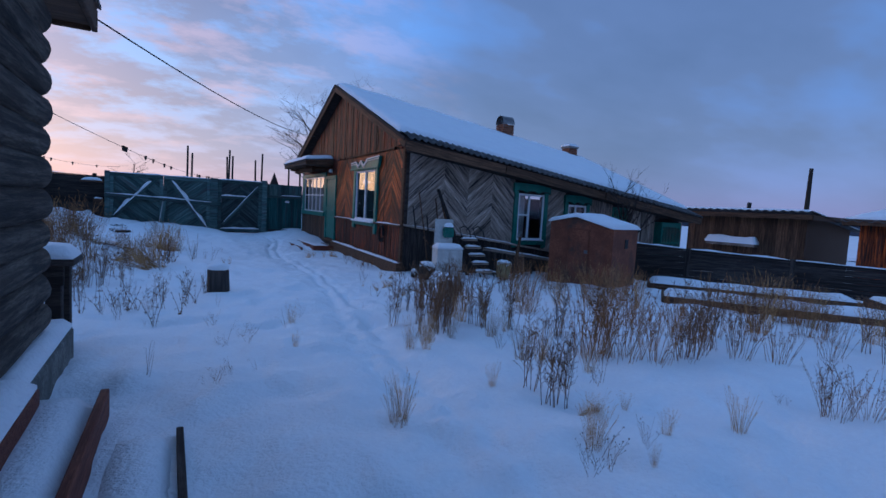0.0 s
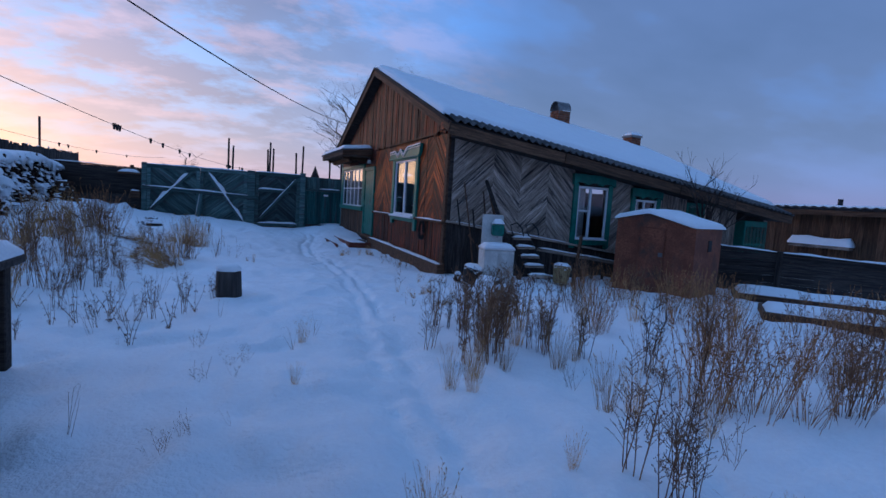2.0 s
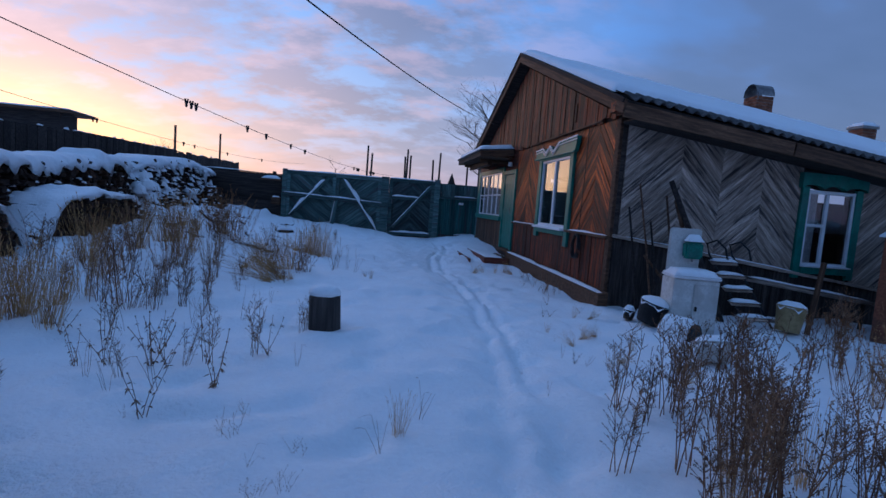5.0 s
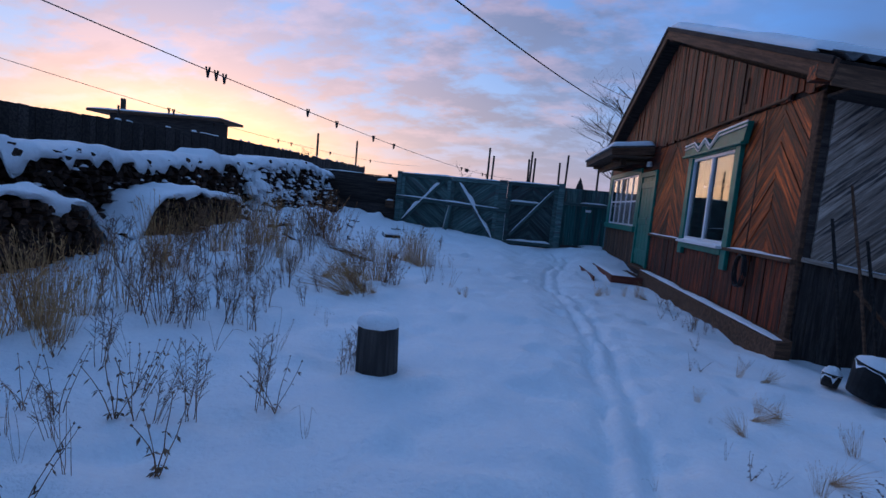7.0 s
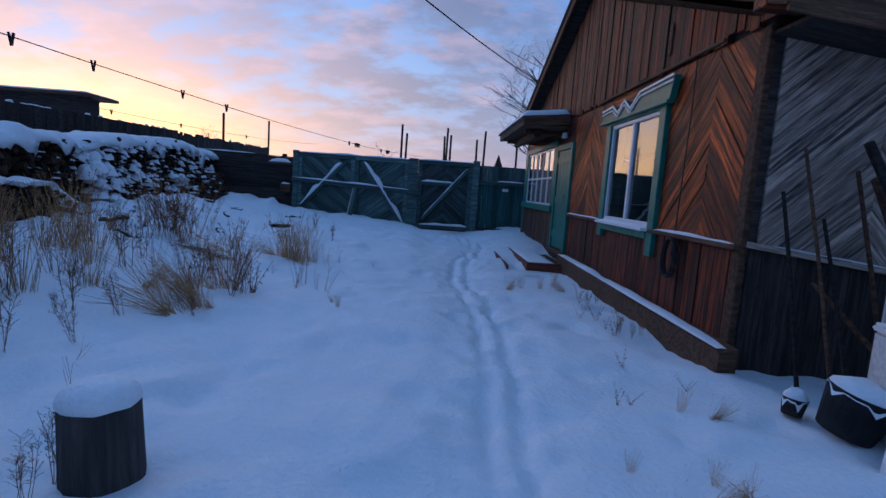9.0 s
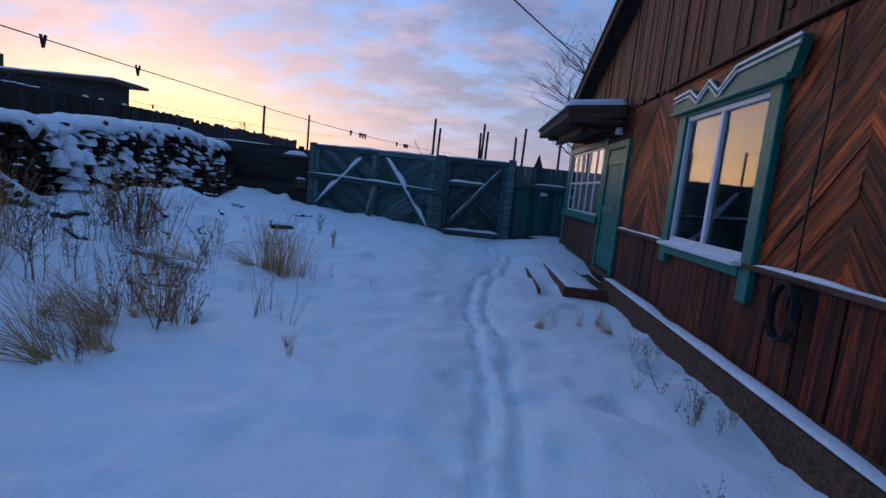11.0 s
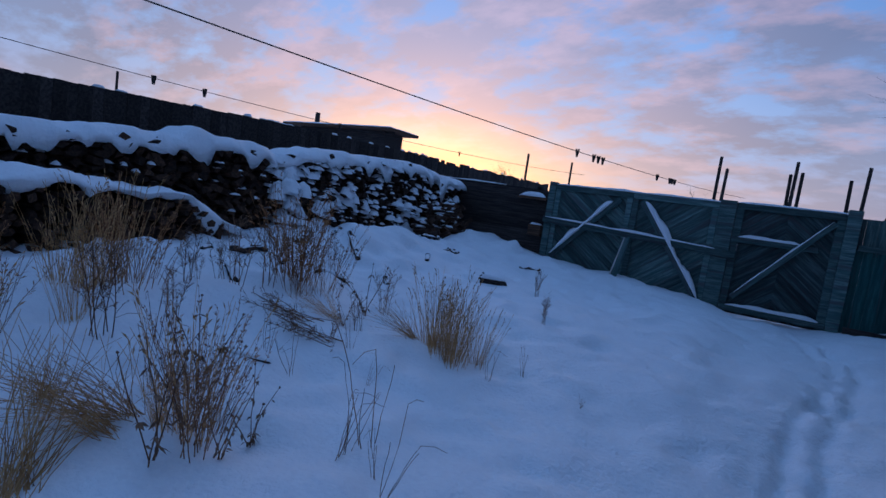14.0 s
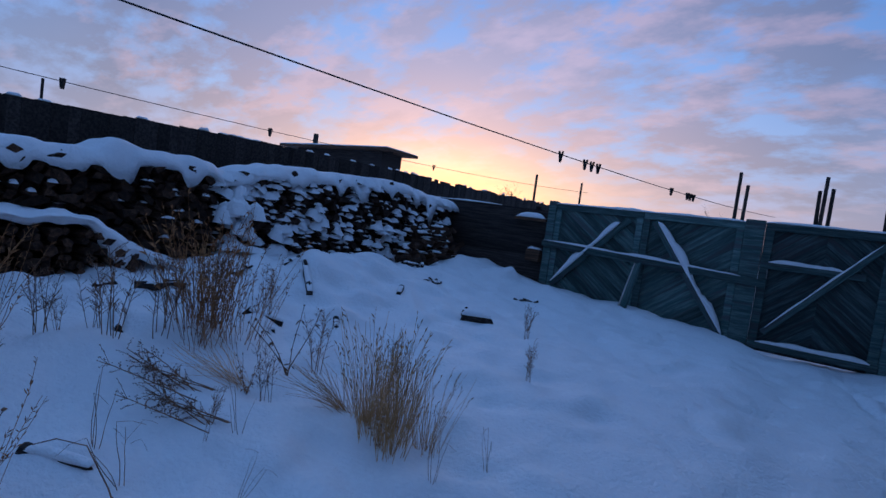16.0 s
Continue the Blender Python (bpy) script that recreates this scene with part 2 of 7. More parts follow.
def box_mesh(x0, x1, y0, y1, z0, z1):
    v = [(x0, y0, z0), (x1, y0, z0), (x1, y1, z0), (x0, y1, z0), (x0, y0, z1), (x1, y0, z1), (x1, y1, z1), (x0, y1, z1)]
    return v, list(BOXF)


def join(*vf):
    V, F = [], []
    for v, f in vf:
        o = len(V)
        V += list(v)
        F += [tuple(i + o for i in q) for q in f]
    return V, F


def box(name, x0, x1, y0, y1, z0, z1, mat, parent=None, label="", bev=0.008, **kw):
    """A box with eased edges, local axes at its middle."""
    bm = bmesh.new()
    c = Vector(((x0 + x1) / 2, (y0 + y1) / 2, (z0 + z1) / 2))
    v, f = box_mesh(x0 - c.x, x1 - c.x, y0 - c.y, y1 - c.y, z0 - c.z, z1 - c.z)
    vs = [bm.verts.new(p) for p in v]
    for q in f:
        bm.faces.new([vs[i] for i in q])
    if bev:
        bmesh.ops.bevel(bm, geom=bm.edges[:], offset=min(bev, 0.3 * min(x1 - x0, y1 - y0, z1 - z0)), segments=1, affect="EDGES")
    return part(name, bm, mat, parent, label, world=Matrix.Translation(c), **kw)


def frame_between(p0, p1, up=(0, 0, 1)):
    p0, p1 = Vector(p0), Vector(p1)
    u = (p1 - p0).normalized()
    s = Vector(up).cross(u)
    s = s.normalized() if s.length > 1e-4 else Vector((0, 1, 0))
    w = u.cross(s)
    m = Matrix((u, s, w)).transposed().to_4x4()
    m.translation = (p0 + p1) / 2
    return m, (p1 - p0).length


def beam(name, p0, p1, w, h, mat, parent=None, label="", bev=0.006, up=(0, 0, 1), **kw):
    """A bar from p0 to p1, its long axis local x; w across, h along up."""
    m, l = frame_between(p0, p1, up)
    bm = bmesh.new()
    v, f = box_mesh(-l / 2, l / 2, -w / 2, w / 2, -h / 2, h / 2)
    vs = [bm.verts.new(p) for p in v]
    for q in f:
        bm.faces.new([vs[i] for i in q])
    if bev:
        bmesh.ops.bevel(bm, geom=bm.edges[:], offset=min(bev, 0.3 * min(w, h)), segments=1, affect="EDGES")
    return part(name, bm, mat, parent, label, world=m, **kw)


def tube(V, F, pts, r0, r1=None, n=5, cap=True):
    """Adds a tapering tube along pts to V, F."""
    r1 = r0 if r1 is None else r1
    pts = [Vector(p) for p in pts]
    base = len(V)
    for i, p in enumerate(pts):
        d = (pts[min(i + 1, len(pts) - 1)] - pts[max(i - 1, 0)]).normalized()
        s = d.orthogonal().normalized() if abs(d.z) > 0.95 else d.cross(Vector((0, 0, 1))).normalized()
        w = d.cross(s)
        r = r0 + (r1 - r0) * i / max(1, len(pts) - 1)
        for k in range(n):
            a = 2 * math.pi * k / n
            V.append(p + s * (r * math.cos(a)) + w * (r * math.sin(a)))
    for i in range(len(pts) - 1):
        for k in range(n):
            F.append((base + i * n + k, base + i * n + (k + 1) % n, base + (i + 1) * n + (k + 1) % n, base + (i + 1) * n + k))
    if cap:
        F.append(tuple(base + k for k in reversed(range(n))))
        F.append(tuple(base + (len(pts) - 1) * n + k for k in range(n)))


def clip(poly, nx, ny, c):
    """The side nx*x + ny*y <= c of a convex polygon."""
    out = []
    for i, p in enumerate(poly):
        q = poly[(i + 1) % len(poly)]
        a, b = nx * p[0] + ny * p[1] - c, nx * q[0] + ny * q[1] - c
        if a <= 0:
            out.append(p)
        if a * b < 0:
            t = a / (a - b)
            out.append((p[0] + t * (q[0] - p[0]), p[1] + t * (q[1] - p[1])))
    return out


def boards_in(parent, O, ex, ez, quad, angle, bw, th, mat, name="board", gap=0.004, uneven=0.008, ragged=0.0, seed=1):
    """Lays boards over a convex quad of a plane (origin O, axes ex and ez); each is one object, its grain along its length."""
    O, ex, ez = Vector(O), Vector(ex), Vector(ez)
    n = ex.cross(ez).normalized()
    r = random.Random(seed)
    ca, sa = math.cos(radians(angle)), math.sin(radians(angle))
    local = [(x * ca + y * sa, -x * sa + y * ca) for x, y in quad]
    v0, v1 = min(p[1] for p in local), max(p[1] for p in local)
    u, v = ex * ca + ez * sa, -ex * sa + ez * ca
    k = v0
    while k < v1 - 0.01:
        w = bw * r.uniform(0.9, 1.1)
        q = clip(clip(local, 0, -1, -(k + gap / 2)), 0, 1, min(k + w - gap / 2, v1))
        k += w
        if len(q) < 3:
            continue
        cu, cv = sum(p[0] for p in q) / len(q), sum(p[1] for p in q) / len(q)
        if ragged:
            e = min(p[0] for p in q)
            cut = r.uniform(0, ragged)
            q = [(p[0] + (cut if p[0] < e + 0.05 else 0), p[1]) for p in q]
        out = r.uniform(0, uneven)
        m = Matrix((u, v, n)).transposed().to_4x4()
        m.translation = O + u * cu + v * cv
        V = [(p[0] - cu, p[1] - cv, 0) for p in q] + [(p[0] - cu, p[1] - cv, th + out + r.uniform(-0.002, 0.002)) for p in q]
        c = len(q)
        F = [tuple(reversed(range(c))), tuple(range(c, 2 * c))] + [(i, (i + 1) % c, c + (i + 1) % c, c + i) for i in range(c)]
        part(name, (V, F), mat, parent, world=m)


def snow_strip(name, p0, p1, w, h, parent=None, seed=0, label="", **kw):
    """A rounded, uneven ridge of snow lying along a bar; its foot is at p0 and p1."""
    r = random.Random(seed)
    p0, p1 = Vector(p0), Vector(p1)
    l = (p1 - p0).length
    u = (p1 - p0).normalized()
    s = Vector((0, 0, 1)).cross(u)
    s = s.normalized() if s.length > 1e-3 else Vector((1, 0, 0))
    n = max(6, int(l / 0.09))
    V, F = [], []
    for i in range(n + 1):
        t = i / n
        e = min(1, 6 * t, 6 * (1 - t)) ** 0.5 if i not in (0, n) else 0.15
        k = e * (0.7 + 0.6 * noise.noise(Vector((l * t * 2.2, seed * 7.1, 0.3))) + r.uniform(-0.08, 0.08))
        c = p0 + u * (l * t)
        for a, b in ((-0.5, 0.0), (-0.53, 0.35), (-0.34, 0.8), (0, 1.0), (0.34, 0.8), (0.53, 0.35), (0.5, 0.0)):
            V.append(c + s * (a * w * (0.85 + 0.15 * k)) + Vector((0, 0, b * h * k)))
    for i in range(n):
        for k in range(7):
            F.append((i * 7 + k, i * 7 + (k + 1) % 7, (i + 1) * 7 + (k + 1) % 7, (i + 1) * 7 + k))
    F.append(tuple(range(7))), F.append(tuple(reversed(range(n * 7, n * 7 + 7))))
    return part(name, (V, F), SNOW, parent, label, smooth=True, **kw)


def snow_pad(name, x0, x1, y0, y1, base, h, parent=None, seed=0, res=0.08, label="", lip=0.5, wave=0.25, **kw):
    """A pad of snow over a rectangle. base(x, y): the height that it lies on; its rim is rounded."""
    nx, ny = max(4, int((x1 - x0) / res)), max(4, int((y1 - y0) / res))
    V, F = [], []
    edge = max(0.02, min(h, 0.3 * min(x1 - x0, y1 - y0)))
    for j in range(ny + 1):
        for i in range(nx + 1):
            x, y = x0 + (x1 - x0) * i / nx, y0 + (y1 - y0) * j / ny
            d = min(x - x0, x1 - x, y - y0, y1 - y)
            k = lip + (1 - lip) * math.sin(min(1, d / edge) * math.pi / 2)
            if d < 1e-6:
                k = lip * 0.5
            wob = 1 + wave * noise.noise(Vector((x * 1.7, y * 1.7, seed)))
            V.append((x, y, base(x, y) + h * k * wob))
    top = len(V)
    rim = [i for i in range(nx + 1)] + [j * (nx + 1) + nx for j in range(1, ny + 1)] + [ny * (nx + 1) + i for i in range(nx - 1, -1, -1)] + [j * (nx + 1) for j in range(ny - 1, 0, -1)]
    for j in range(ny):
        for i in range(nx):
            a = j * (nx + 1) + i
            F.append((a, a + 1, a + nx + 2, a + nx + 1))
    for i in rim:
        V.append((V[i][0], V[i][1], base(V[i][0], V[i][1]) + 0.003))
    for k in range(len(rim)):
        F.append((rim[k], top + k, top + (k + 1) % len(rim), rim[(k + 1) % len(rim)]))
    F.append(tuple(top + k for k in range(len(rim))))
    return part(name, (V, F), SNOW, parent, label, smooth=True, **kw)


def smooth_step(a, b, v):
    u = min(1.0, max(0.0, (v - a) / (b - a)))
    return u * u * (3 - 2 * u)

# ---- ground ----
def trail_x(y):
    return 1.75 + 0.10 * math.sin(y * 0.8) + 0.55 * smooth_step(12.0, 16.0, y) - 0.5 * smooth_step(16.0, 19.0, y) - 1.0 * smooth_step(7.0, 1.0, y)


def ground_z(x, y, fine=True):
    z = 0.0
    z += 0.55 * smooth_step(-0.6, -5.2, x) * smooth_step(5, 11, y) * smooth_step(40, 22, y)
    z += 0.22 * smooth_step(12.5, 18.0, y) * smooth_step(1.9, 3.4, x) * smooth_step(30, 20, y)
    z += 0.08 * smooth_step(10, 17, y)
    z -= 0.032 * max(0.0, min(x, 34) - 5.5) * smooth_step(2, 8, y)
    z -= 0.016 * max(0.0, min(x, 60) - 7.0) * smooth_step(8, 2, y)
    if fine:
        z += 0.28 * math.exp(-((x + 4.2) / 0.6) ** 2 - ((y - 14.9) / 1.3) ** 2)
        z += 0.13 * smooth_step(1.35, 0.6, x) * smooth_step(11, 14.5, y) * smooth_step(21, 19.4, y) * smooth_step(-3.0, -1.0, x)
        # drift along the gate, and the trodden way
        p = Vector((x, y, 0))
        z += 0.10 * noise.noise(p * 1.1) * smooth_step(16, 18.5, y) * smooth_step(-1.5, 1.0, x)
        z += 0.22 * math.exp(-((y - 19.1) / 0.8) ** 2) * smooth_step(0.8, -1.0, x) * smooth_step(-9, -4, x)
        z += 0.07 * noise.noise(p * 0.55) + 0.055 * noise.noise(p * 1.5 + Vector((5, 2, 0))) + 0.045 * max(0.0, noise.noise(p * 2.9)) * (0.4 + smooth_step(1.2, -0.5, x))
        z -= 0.12 * max(0.0, noise.noise(p * 2.3 + Vector((1, 8, 0))) - 0.22)
        off = x - trail_x(y) + 0.06 * noise.noise(Vector((y * 2.1, x * 2.0, 7))) + 0.03 * noise.noise(Vector((y * 6.0, x * 5.0, 2)))
        z -= 0.05 * (0.75 + 0.7 * noise.noise(Vector((y * 0.9, 4, 1)))) * math.exp(-(off / 0.42) ** 4) * smooth_step(19.5, 18, y) * smooth_step(-5, -3, y)
        if -3 < y < 19:
            print_step = 0.5 + 0.5 * noise.noise(Vector((x * 5, y * 4.5, 3)))
            for o in (-0.11, 0.12):
                z -= 0.11 * print_step * math.exp(-((off - o) / 0.055) ** 2) * smooth_step(4.0, 6.0, y)
            z -= 0.07 * print_step * (math.exp(-((off + 0.14) / 0.10) ** 2) + math.exp(-((off - 0.16) / 0.10) ** 2)) * smooth_step(7, 4, y) * smooth_step(-3, -1, y)
        if x < 1.0 and 6 < y < 19:
            z += 0.05 * noise.noise(p * 2.6) * smooth_step(1.0, -1.5, x)
            z += 0.20 * max(0.0, noise.noise(p * 1.9 + Vector((3, 1, 0)))) * smooth_step(-1.8, -3.2, x) * smooth_step(8.5, 11, y)
        if abs(off) < 0.45 and y < 19:
            z += 0.030 * noise.noise(p * 9.0 + Vector((4, 1, 2))) * math.exp(-(off / 0.24) ** 2)
        if abs(off) < 0.7 and y < 19:
            z += 0.028 * noise.noise(p * 6.5 + Vector((2, 0, 5))) * (1 - (off / 0.7) ** 2)
        z += 0.022 * noise.noise(p * 4.6) + 0.009 * noise.noise(p * 10.0)
    return z


def spread(lo, hi, step, far, grow=1.22):
    c = list(np.arange(lo, hi + 1e-6, step))
    d, s = [lo], step
    while d[-1] > -far:
        s *= grow
        d.append(d[-1] - s)
    e, s = [hi], step
    while e[-1] < far:
        s *= grow
        e.append(e[-1] + s)
    return sorted(set(d[1:] + c + e[1:]))


def make_ground():
    xs, ys = spread(-6.0, 6.5, 0.05, 900), spread(-2.5, 20.0, 0.055, 900)
    V = []
    for y in ys:
        for x in xs:
            near = -12 < x < 14 and -7 < y < 24
            V.append((x, y, ground_z(x, y, near)))
    n = len(xs)
    F = [(j * n + i, j * n + i + 1, (j + 1) * n + i + 1, (j + 1) * n + i) for j in range(len(ys) - 1) for i in range(n - 1)]
    part("ground", (V, F), SNOW, None, "fresh blue-white snow with a trodden trail", kind="structure", smooth=True, category="snow ground")


make_ground()

# ---- timber house ----
HX, HY0, HY1, HLEN = 3.79, 8.24, 18.15, 13.4
SAG = 0.125
RIDGE_Y, RIDGE_Z, EAVE_Y, EAVE_Z, ROOF_X0 = 13.15, 5.13, 7.68, 3.0, 3.5
EY, EZ = (0, -1, 0), (0, 0, 1)


def sag(x):
    return -SAG * max(0.0, x - HX)


house = thing("timber_house", (HX, HY0, 0.2), "long low timber house with red-brown boarded gable and snowy roof", "house")


def house_walls():
    # front shell with its openings, then the long side
    def shell(name, spans, x0, x1):
        vf = [box_mesh(x0, x1, a, b, c, d) for a, b, c, d in spans]
        part(name, join(*vf), DARK_WOOD, house)

    gx0, gx1 = HX + 0.006, HX + 0.16
    shell("front_shell", [(HY0, 9.93, -0.2, 2.95), (9.93, 11.52, -0.2, 1.10), (9.93, 11.52, 2.46, 2.95), (11.52, 14.92, -0.2, 2.95), (14.92, 17.74, -0.2, 1.18), (14.92, 17.74, 2.43, 2.95), (17.74, HY1, -0.2, 2.95)], gx0, gx1)
    V = [(gx0, HY0, 2.95), (gx0, RIDGE_Y, 4.95), (gx0, HY1, 2.95), (gx1, HY0, 2.95), (gx1, RIDGE_Y, 4.95), (gx1, HY1, 2.95)]
    part("gable_shell", (V, [(0, 1, 2), (5, 4, 3), (0, 3, 4, 1), (1, 4, 5, 2), (2, 5, 3, 0)]), DARK_WOOD, house)

    def side_piece(xa, xb, za, zb):
        v = [(xa, HY0 + 0.006, za + sag(xa)), (xb, HY0 + 0.006, za + sag(xb)), (xb, HY0 + 0.15, za + sag(xb)), (xa, HY0 + 0.15, za + sag(xa)),
             (xa, HY0 + 0.006, zb + sag(xa)), (xb, HY0 + 0.006, zb + sag(xb)), (xb, HY0 + 0.15, zb + sag(xb)), (xa, HY0 + 0.15, zb + sag(xa))]
        return v, list(BOXF)

    x_end = HX + HLEN - 3.6
    part("side_shell", join(side_piece(gx1, 7.02, -0.6, 2.85), side_piece(7.02, 7.90, -0.6, 1.28), side_piece(7.02, 7.90, 2.52, 2.85), side_piece(7.90, 8.74, -0.6, 2.85),
                            side_piece(8.74, 9.44, -0.6, 1.28), side_piece(8.74, 9.44, 2.52, 2.85), side_piece(9.44, x_end, -0.6, 2.85)), DARK_WOOD, house)
    part("back_wall", box_mesh(gx1, x_end, HY1 - 0.15, HY1, -1.6, 2.4), DARK_WOOD, house)
    part("end_wall", box_mesh(x_end, x_end + 0.15, HY0, HY1, -1.6, 1.75), GREY_WOOD, house)
    # partitions, floor and ceiling added behind the panes, darkened by colour as unlit rooms
    part("inner_wall", join(box_mesh(gx1 + 2.2, gx1 + 2.3, HY0 + 0.3, HY1 - 0.3, -0.4, 2.4), box_mesh(gx1, x_end, HY0 + 2.0, HY0 + 2.1, -0.5, 2.0), box_mesh(gx1, gx1 + 2.2, HY0 + 0.2, HY1 - 0.2, 0.25, 0.3), box_mesh(gx1, gx1 + 2.2, HY0 + 0.2, HY1 - 0.2, 2.55, 2.6)), ROOM_SHADE, house)


house_walls()


def front_boards():
    wall = thing("front_wall", (HX, HY0, 0.2), "", "", "", "")
    link(wall, house, Matrix.Translation((HX, HY0, 0.2)))
    O = (HX, HY1, 0)

    def q(y1, y0, z0, z1):
        return [(HY1 - y1, z0), (HY1 - y0, z0), (HY1 - y0, z1), (HY1 - y1, z1)]

    # skirt of upright boards
    boards_in(wall, O, EY, EZ, q(13.5, HY0, 0.18, 1.04), 90, 0.12, 0.022, GABLE_WOOD, seed=3, uneven=0.012)
    boards_in(wall, O, EY, EZ, q(HY1, 14.66, 0.30, 1.06), 90, 0.13, 0.02, BROWN_WOOD, seed=4, uneven=0.012)
    # herringbone panels beside the window
    boards_in(wall, O, EY, EZ, q(9.86, 8.92, 1.09, 2.86), 47, 0.125, 0.02, RED_WOOD, seed=5)
    boards_in(wall, O, EY, EZ, q(8.92, 8.30, 1.09, 2.86), -47, 0.125, 0.02, RED_WOOD, seed=6)
    boards_in(wall, O, EY, EZ, q(13.5, 12.55, 1.09, 2.86), 47, 0.12, 0.02, RED_WOOD, seed=7)
    boards_in(wall, O, EY, EZ, q(12.55, 11.64, 1.09, 2.86), -47, 0.12, 0.02, RED_WOOD, seed=8)
    boards_in(wall, O, EY, EZ, q(11.64, 9.86, 2.56, 2.88), 0, 0.13, 0.02, RED_WOOD, seed=9)
    boards_in(wall, O, EY, EZ, q(11.64, 9.86, 1.04, 1.10), 0, 0.13, 0.02, RED_WOOD, seed=9)
    boards_in(wall, O, EY, EZ, q(HY1, 13.5, 2.44, 2.9), 0, 0.15, 0.02, GABLE_WOOD, seed=10)
    # gable of upright boards with a ragged foot
    k = (RIDGE_Z - EAVE_Z) / (RIDGE_Y - EAVE_Y)
    tri = [(HY1 - 18.2, 2.86), (HY1 - 8.1, 2.86), (HY1 - RIDGE_Y, 2.86 + k * (RIDGE_Y - 8.1) - 0.0)]
    boards_in(wall, Vector(O) + Vector((-0.024, 0, 0)), EY, EZ, tri, 90, 0.115, 0.02, GABLE_WOOD, seed=11, uneven=0.02, ragged=0.07)
    # corner boards, belt rail, ledges
    box("corner_board", HX - 0.035, HX + 0.02, HY0 - 0.03, HY0 + 0.10, 0.15, 2.86, BROWN_WOOD, wall)
    box("corner_board", HX - 0.04, HX + 0.02, HY1 - 0.12, HY1 + 0.03, 0.25, 2.7, GATE_PAINT, wall)
    beam("belt_rail", (HX - 0.045, 13.5, 1.065), (HX - 0.045, HY0 - 0.02, 1.065), 0.09, 0.045, BROWN_WOOD, wall)
    snow_strip("belt_snow", (HX - 0.05, 13.45, 1.087), (HX - 0.05, 11.7, 1.087), 0.07, 0.028, wall, 1)
    snow_strip("belt_snow", (HX - 0.05, 9.77, 1.087), (HX - 0.05, 8.3, 1.087), 0.07, 0.032, wall, 2)
    beam("upper_batten", (HX - 0.06, 12.2, 2.88), (HX - 0.06, 8.8, 2.9), 0.035, 0.035, BROWN_WOOD, wall)
    # banked ledge at the foot of the wall
    V, F = [], []
    for i, (y, zt) in enumerate(((13.42, 0.33), (8.06, 0.24))):
        V += [(HX - 0.20, y, -0.15), (HX - 0.185, y, zt - 0.04), (HX - 0.03, y, zt), (HX - 0.03, y, -0.15)]
    F = [(0, 1, 5, 4), (1, 2, 6, 5), (2, 3, 7, 6), (3, 0, 4, 7), (0, 3, 2, 1), (4, 5, 6, 7)]
    part("foot_ledge", (V, F), BROWN_WOOD, wall, "dark boarded ledge along the wall foot")
    snow_strip("ledge_snow", (HX - 0.115, 13.4, 0.31), (HX - 0.115, 8.12, 0.22), 0.15, 0.045, wall, 5)
    # cable and a coil of hose on a nail
    V, F = [], []
    tube(V, F, [(HX - 0.05, 9.30, 2.85), (HX - 0.06, 9.27, 2.2), (HX - 0.055, 9.30, 1.6), (HX - 0.07, 9.28, 1.05), (HX - 0.07, 9.30, 0.85)], 0.008, n=4)
    part("cable", (V, F), BLACK, wall)
    V, F = [], []
    for o in (0, 0.02, 0.045):
        tube(V, F, [(HX - 0.07 - o, 9.30 + 0.13 * math.sin(a * 0.45), 0.83 + 0.21 * math.cos(a * 0.45 + o * 3)) for a in range(15)], 0.012, n=5, cap=False)
    part("hose_coil", (V, F), BLACK, wall)
    for y, z, dy in ((9.9, 3.05, 0.05), (12.4, 3.45, 0.05)):
        box("old_patch", HX - 0.065, HX - 0.05, y, y + 0.08, z, z + 0.34, BROWN_WOOD, wall, bev=0.003)


front_boards()


def side_boards():
    wall = thing("side_wall", (HX, HY0, 0.1), "", "")
    link(wall, house, Matrix.Translation((HX, HY0, 0.1)))
    O, EX = (0, HY0, 0), (1, 0, 0)

    def q(x0, x1, z0, z1):
        return [(x0, z0 + sag(x0)), (x1, z0 + sag(x1)), (x1, z1 + sag(x1)), (x0, z1 + sag(x0))]

    for n, (x0, x1, ang) in enumerate(((3.90, 4.82, 42), (4.82, 5.50, -45), (5.50, 6.22, 42), (6.22, 6.92, -45))):
        boards_in(wall, O, EX, EZ, q(x0, x1, 1.12, 2.86), ang, 0.11, 0.02, GREY_WOOD, seed=20 + n)
    boards_in(wall, O, EX, EZ, q(3.84, 6.92, -0.1, 1.08), 90, 0.16, 0.018, DARK_WOOD, seed=25)
    boards_in(wall, O, EX, EZ, q(6.92, 8.0, -0.2, 1.20), 90, 0.16, 0.018, DARK_WOOD, seed=26)
    boards_in(wall, O, EX, EZ, q(8.0, 8.66, 1.12, 2.86), 42, 0.13, 0.018, GREY_WOOD, seed=27)
    boards_in(wall, O, EX, EZ, q(9.52, 10.5, 1.12, 2.86), 90, 0.16, 0.018, GREY_WOOD, seed=28)
    boards_in(wall, O, EX, EZ, q(11.15, 12.4, 1.12, 2.86), 90, 0.16, 0.018, GREY_WOOD, seed=29)
    boards_in(wall, O, EX, EZ, q(8.0, 12.4, -0.3, 1.10), 90, 0.18, 0.018, DARK_WOOD, seed=30)
    beam("belt_rail", (3.8, HY0 - 0.04, 1.10), (12.4, HY0 - 0.04, 1.10 + sag(12.4)), 0.08, 0.05, GREY_WOOD, wall)
    snow_strip("belt_snow", (4.0, HY0 - 0.05, 1.125 + sag(4.0)), (6.9, HY0 - 0.05, 1.125 + sag(6.9)), 0.06, 0.025, wall, 3)


side_boards()


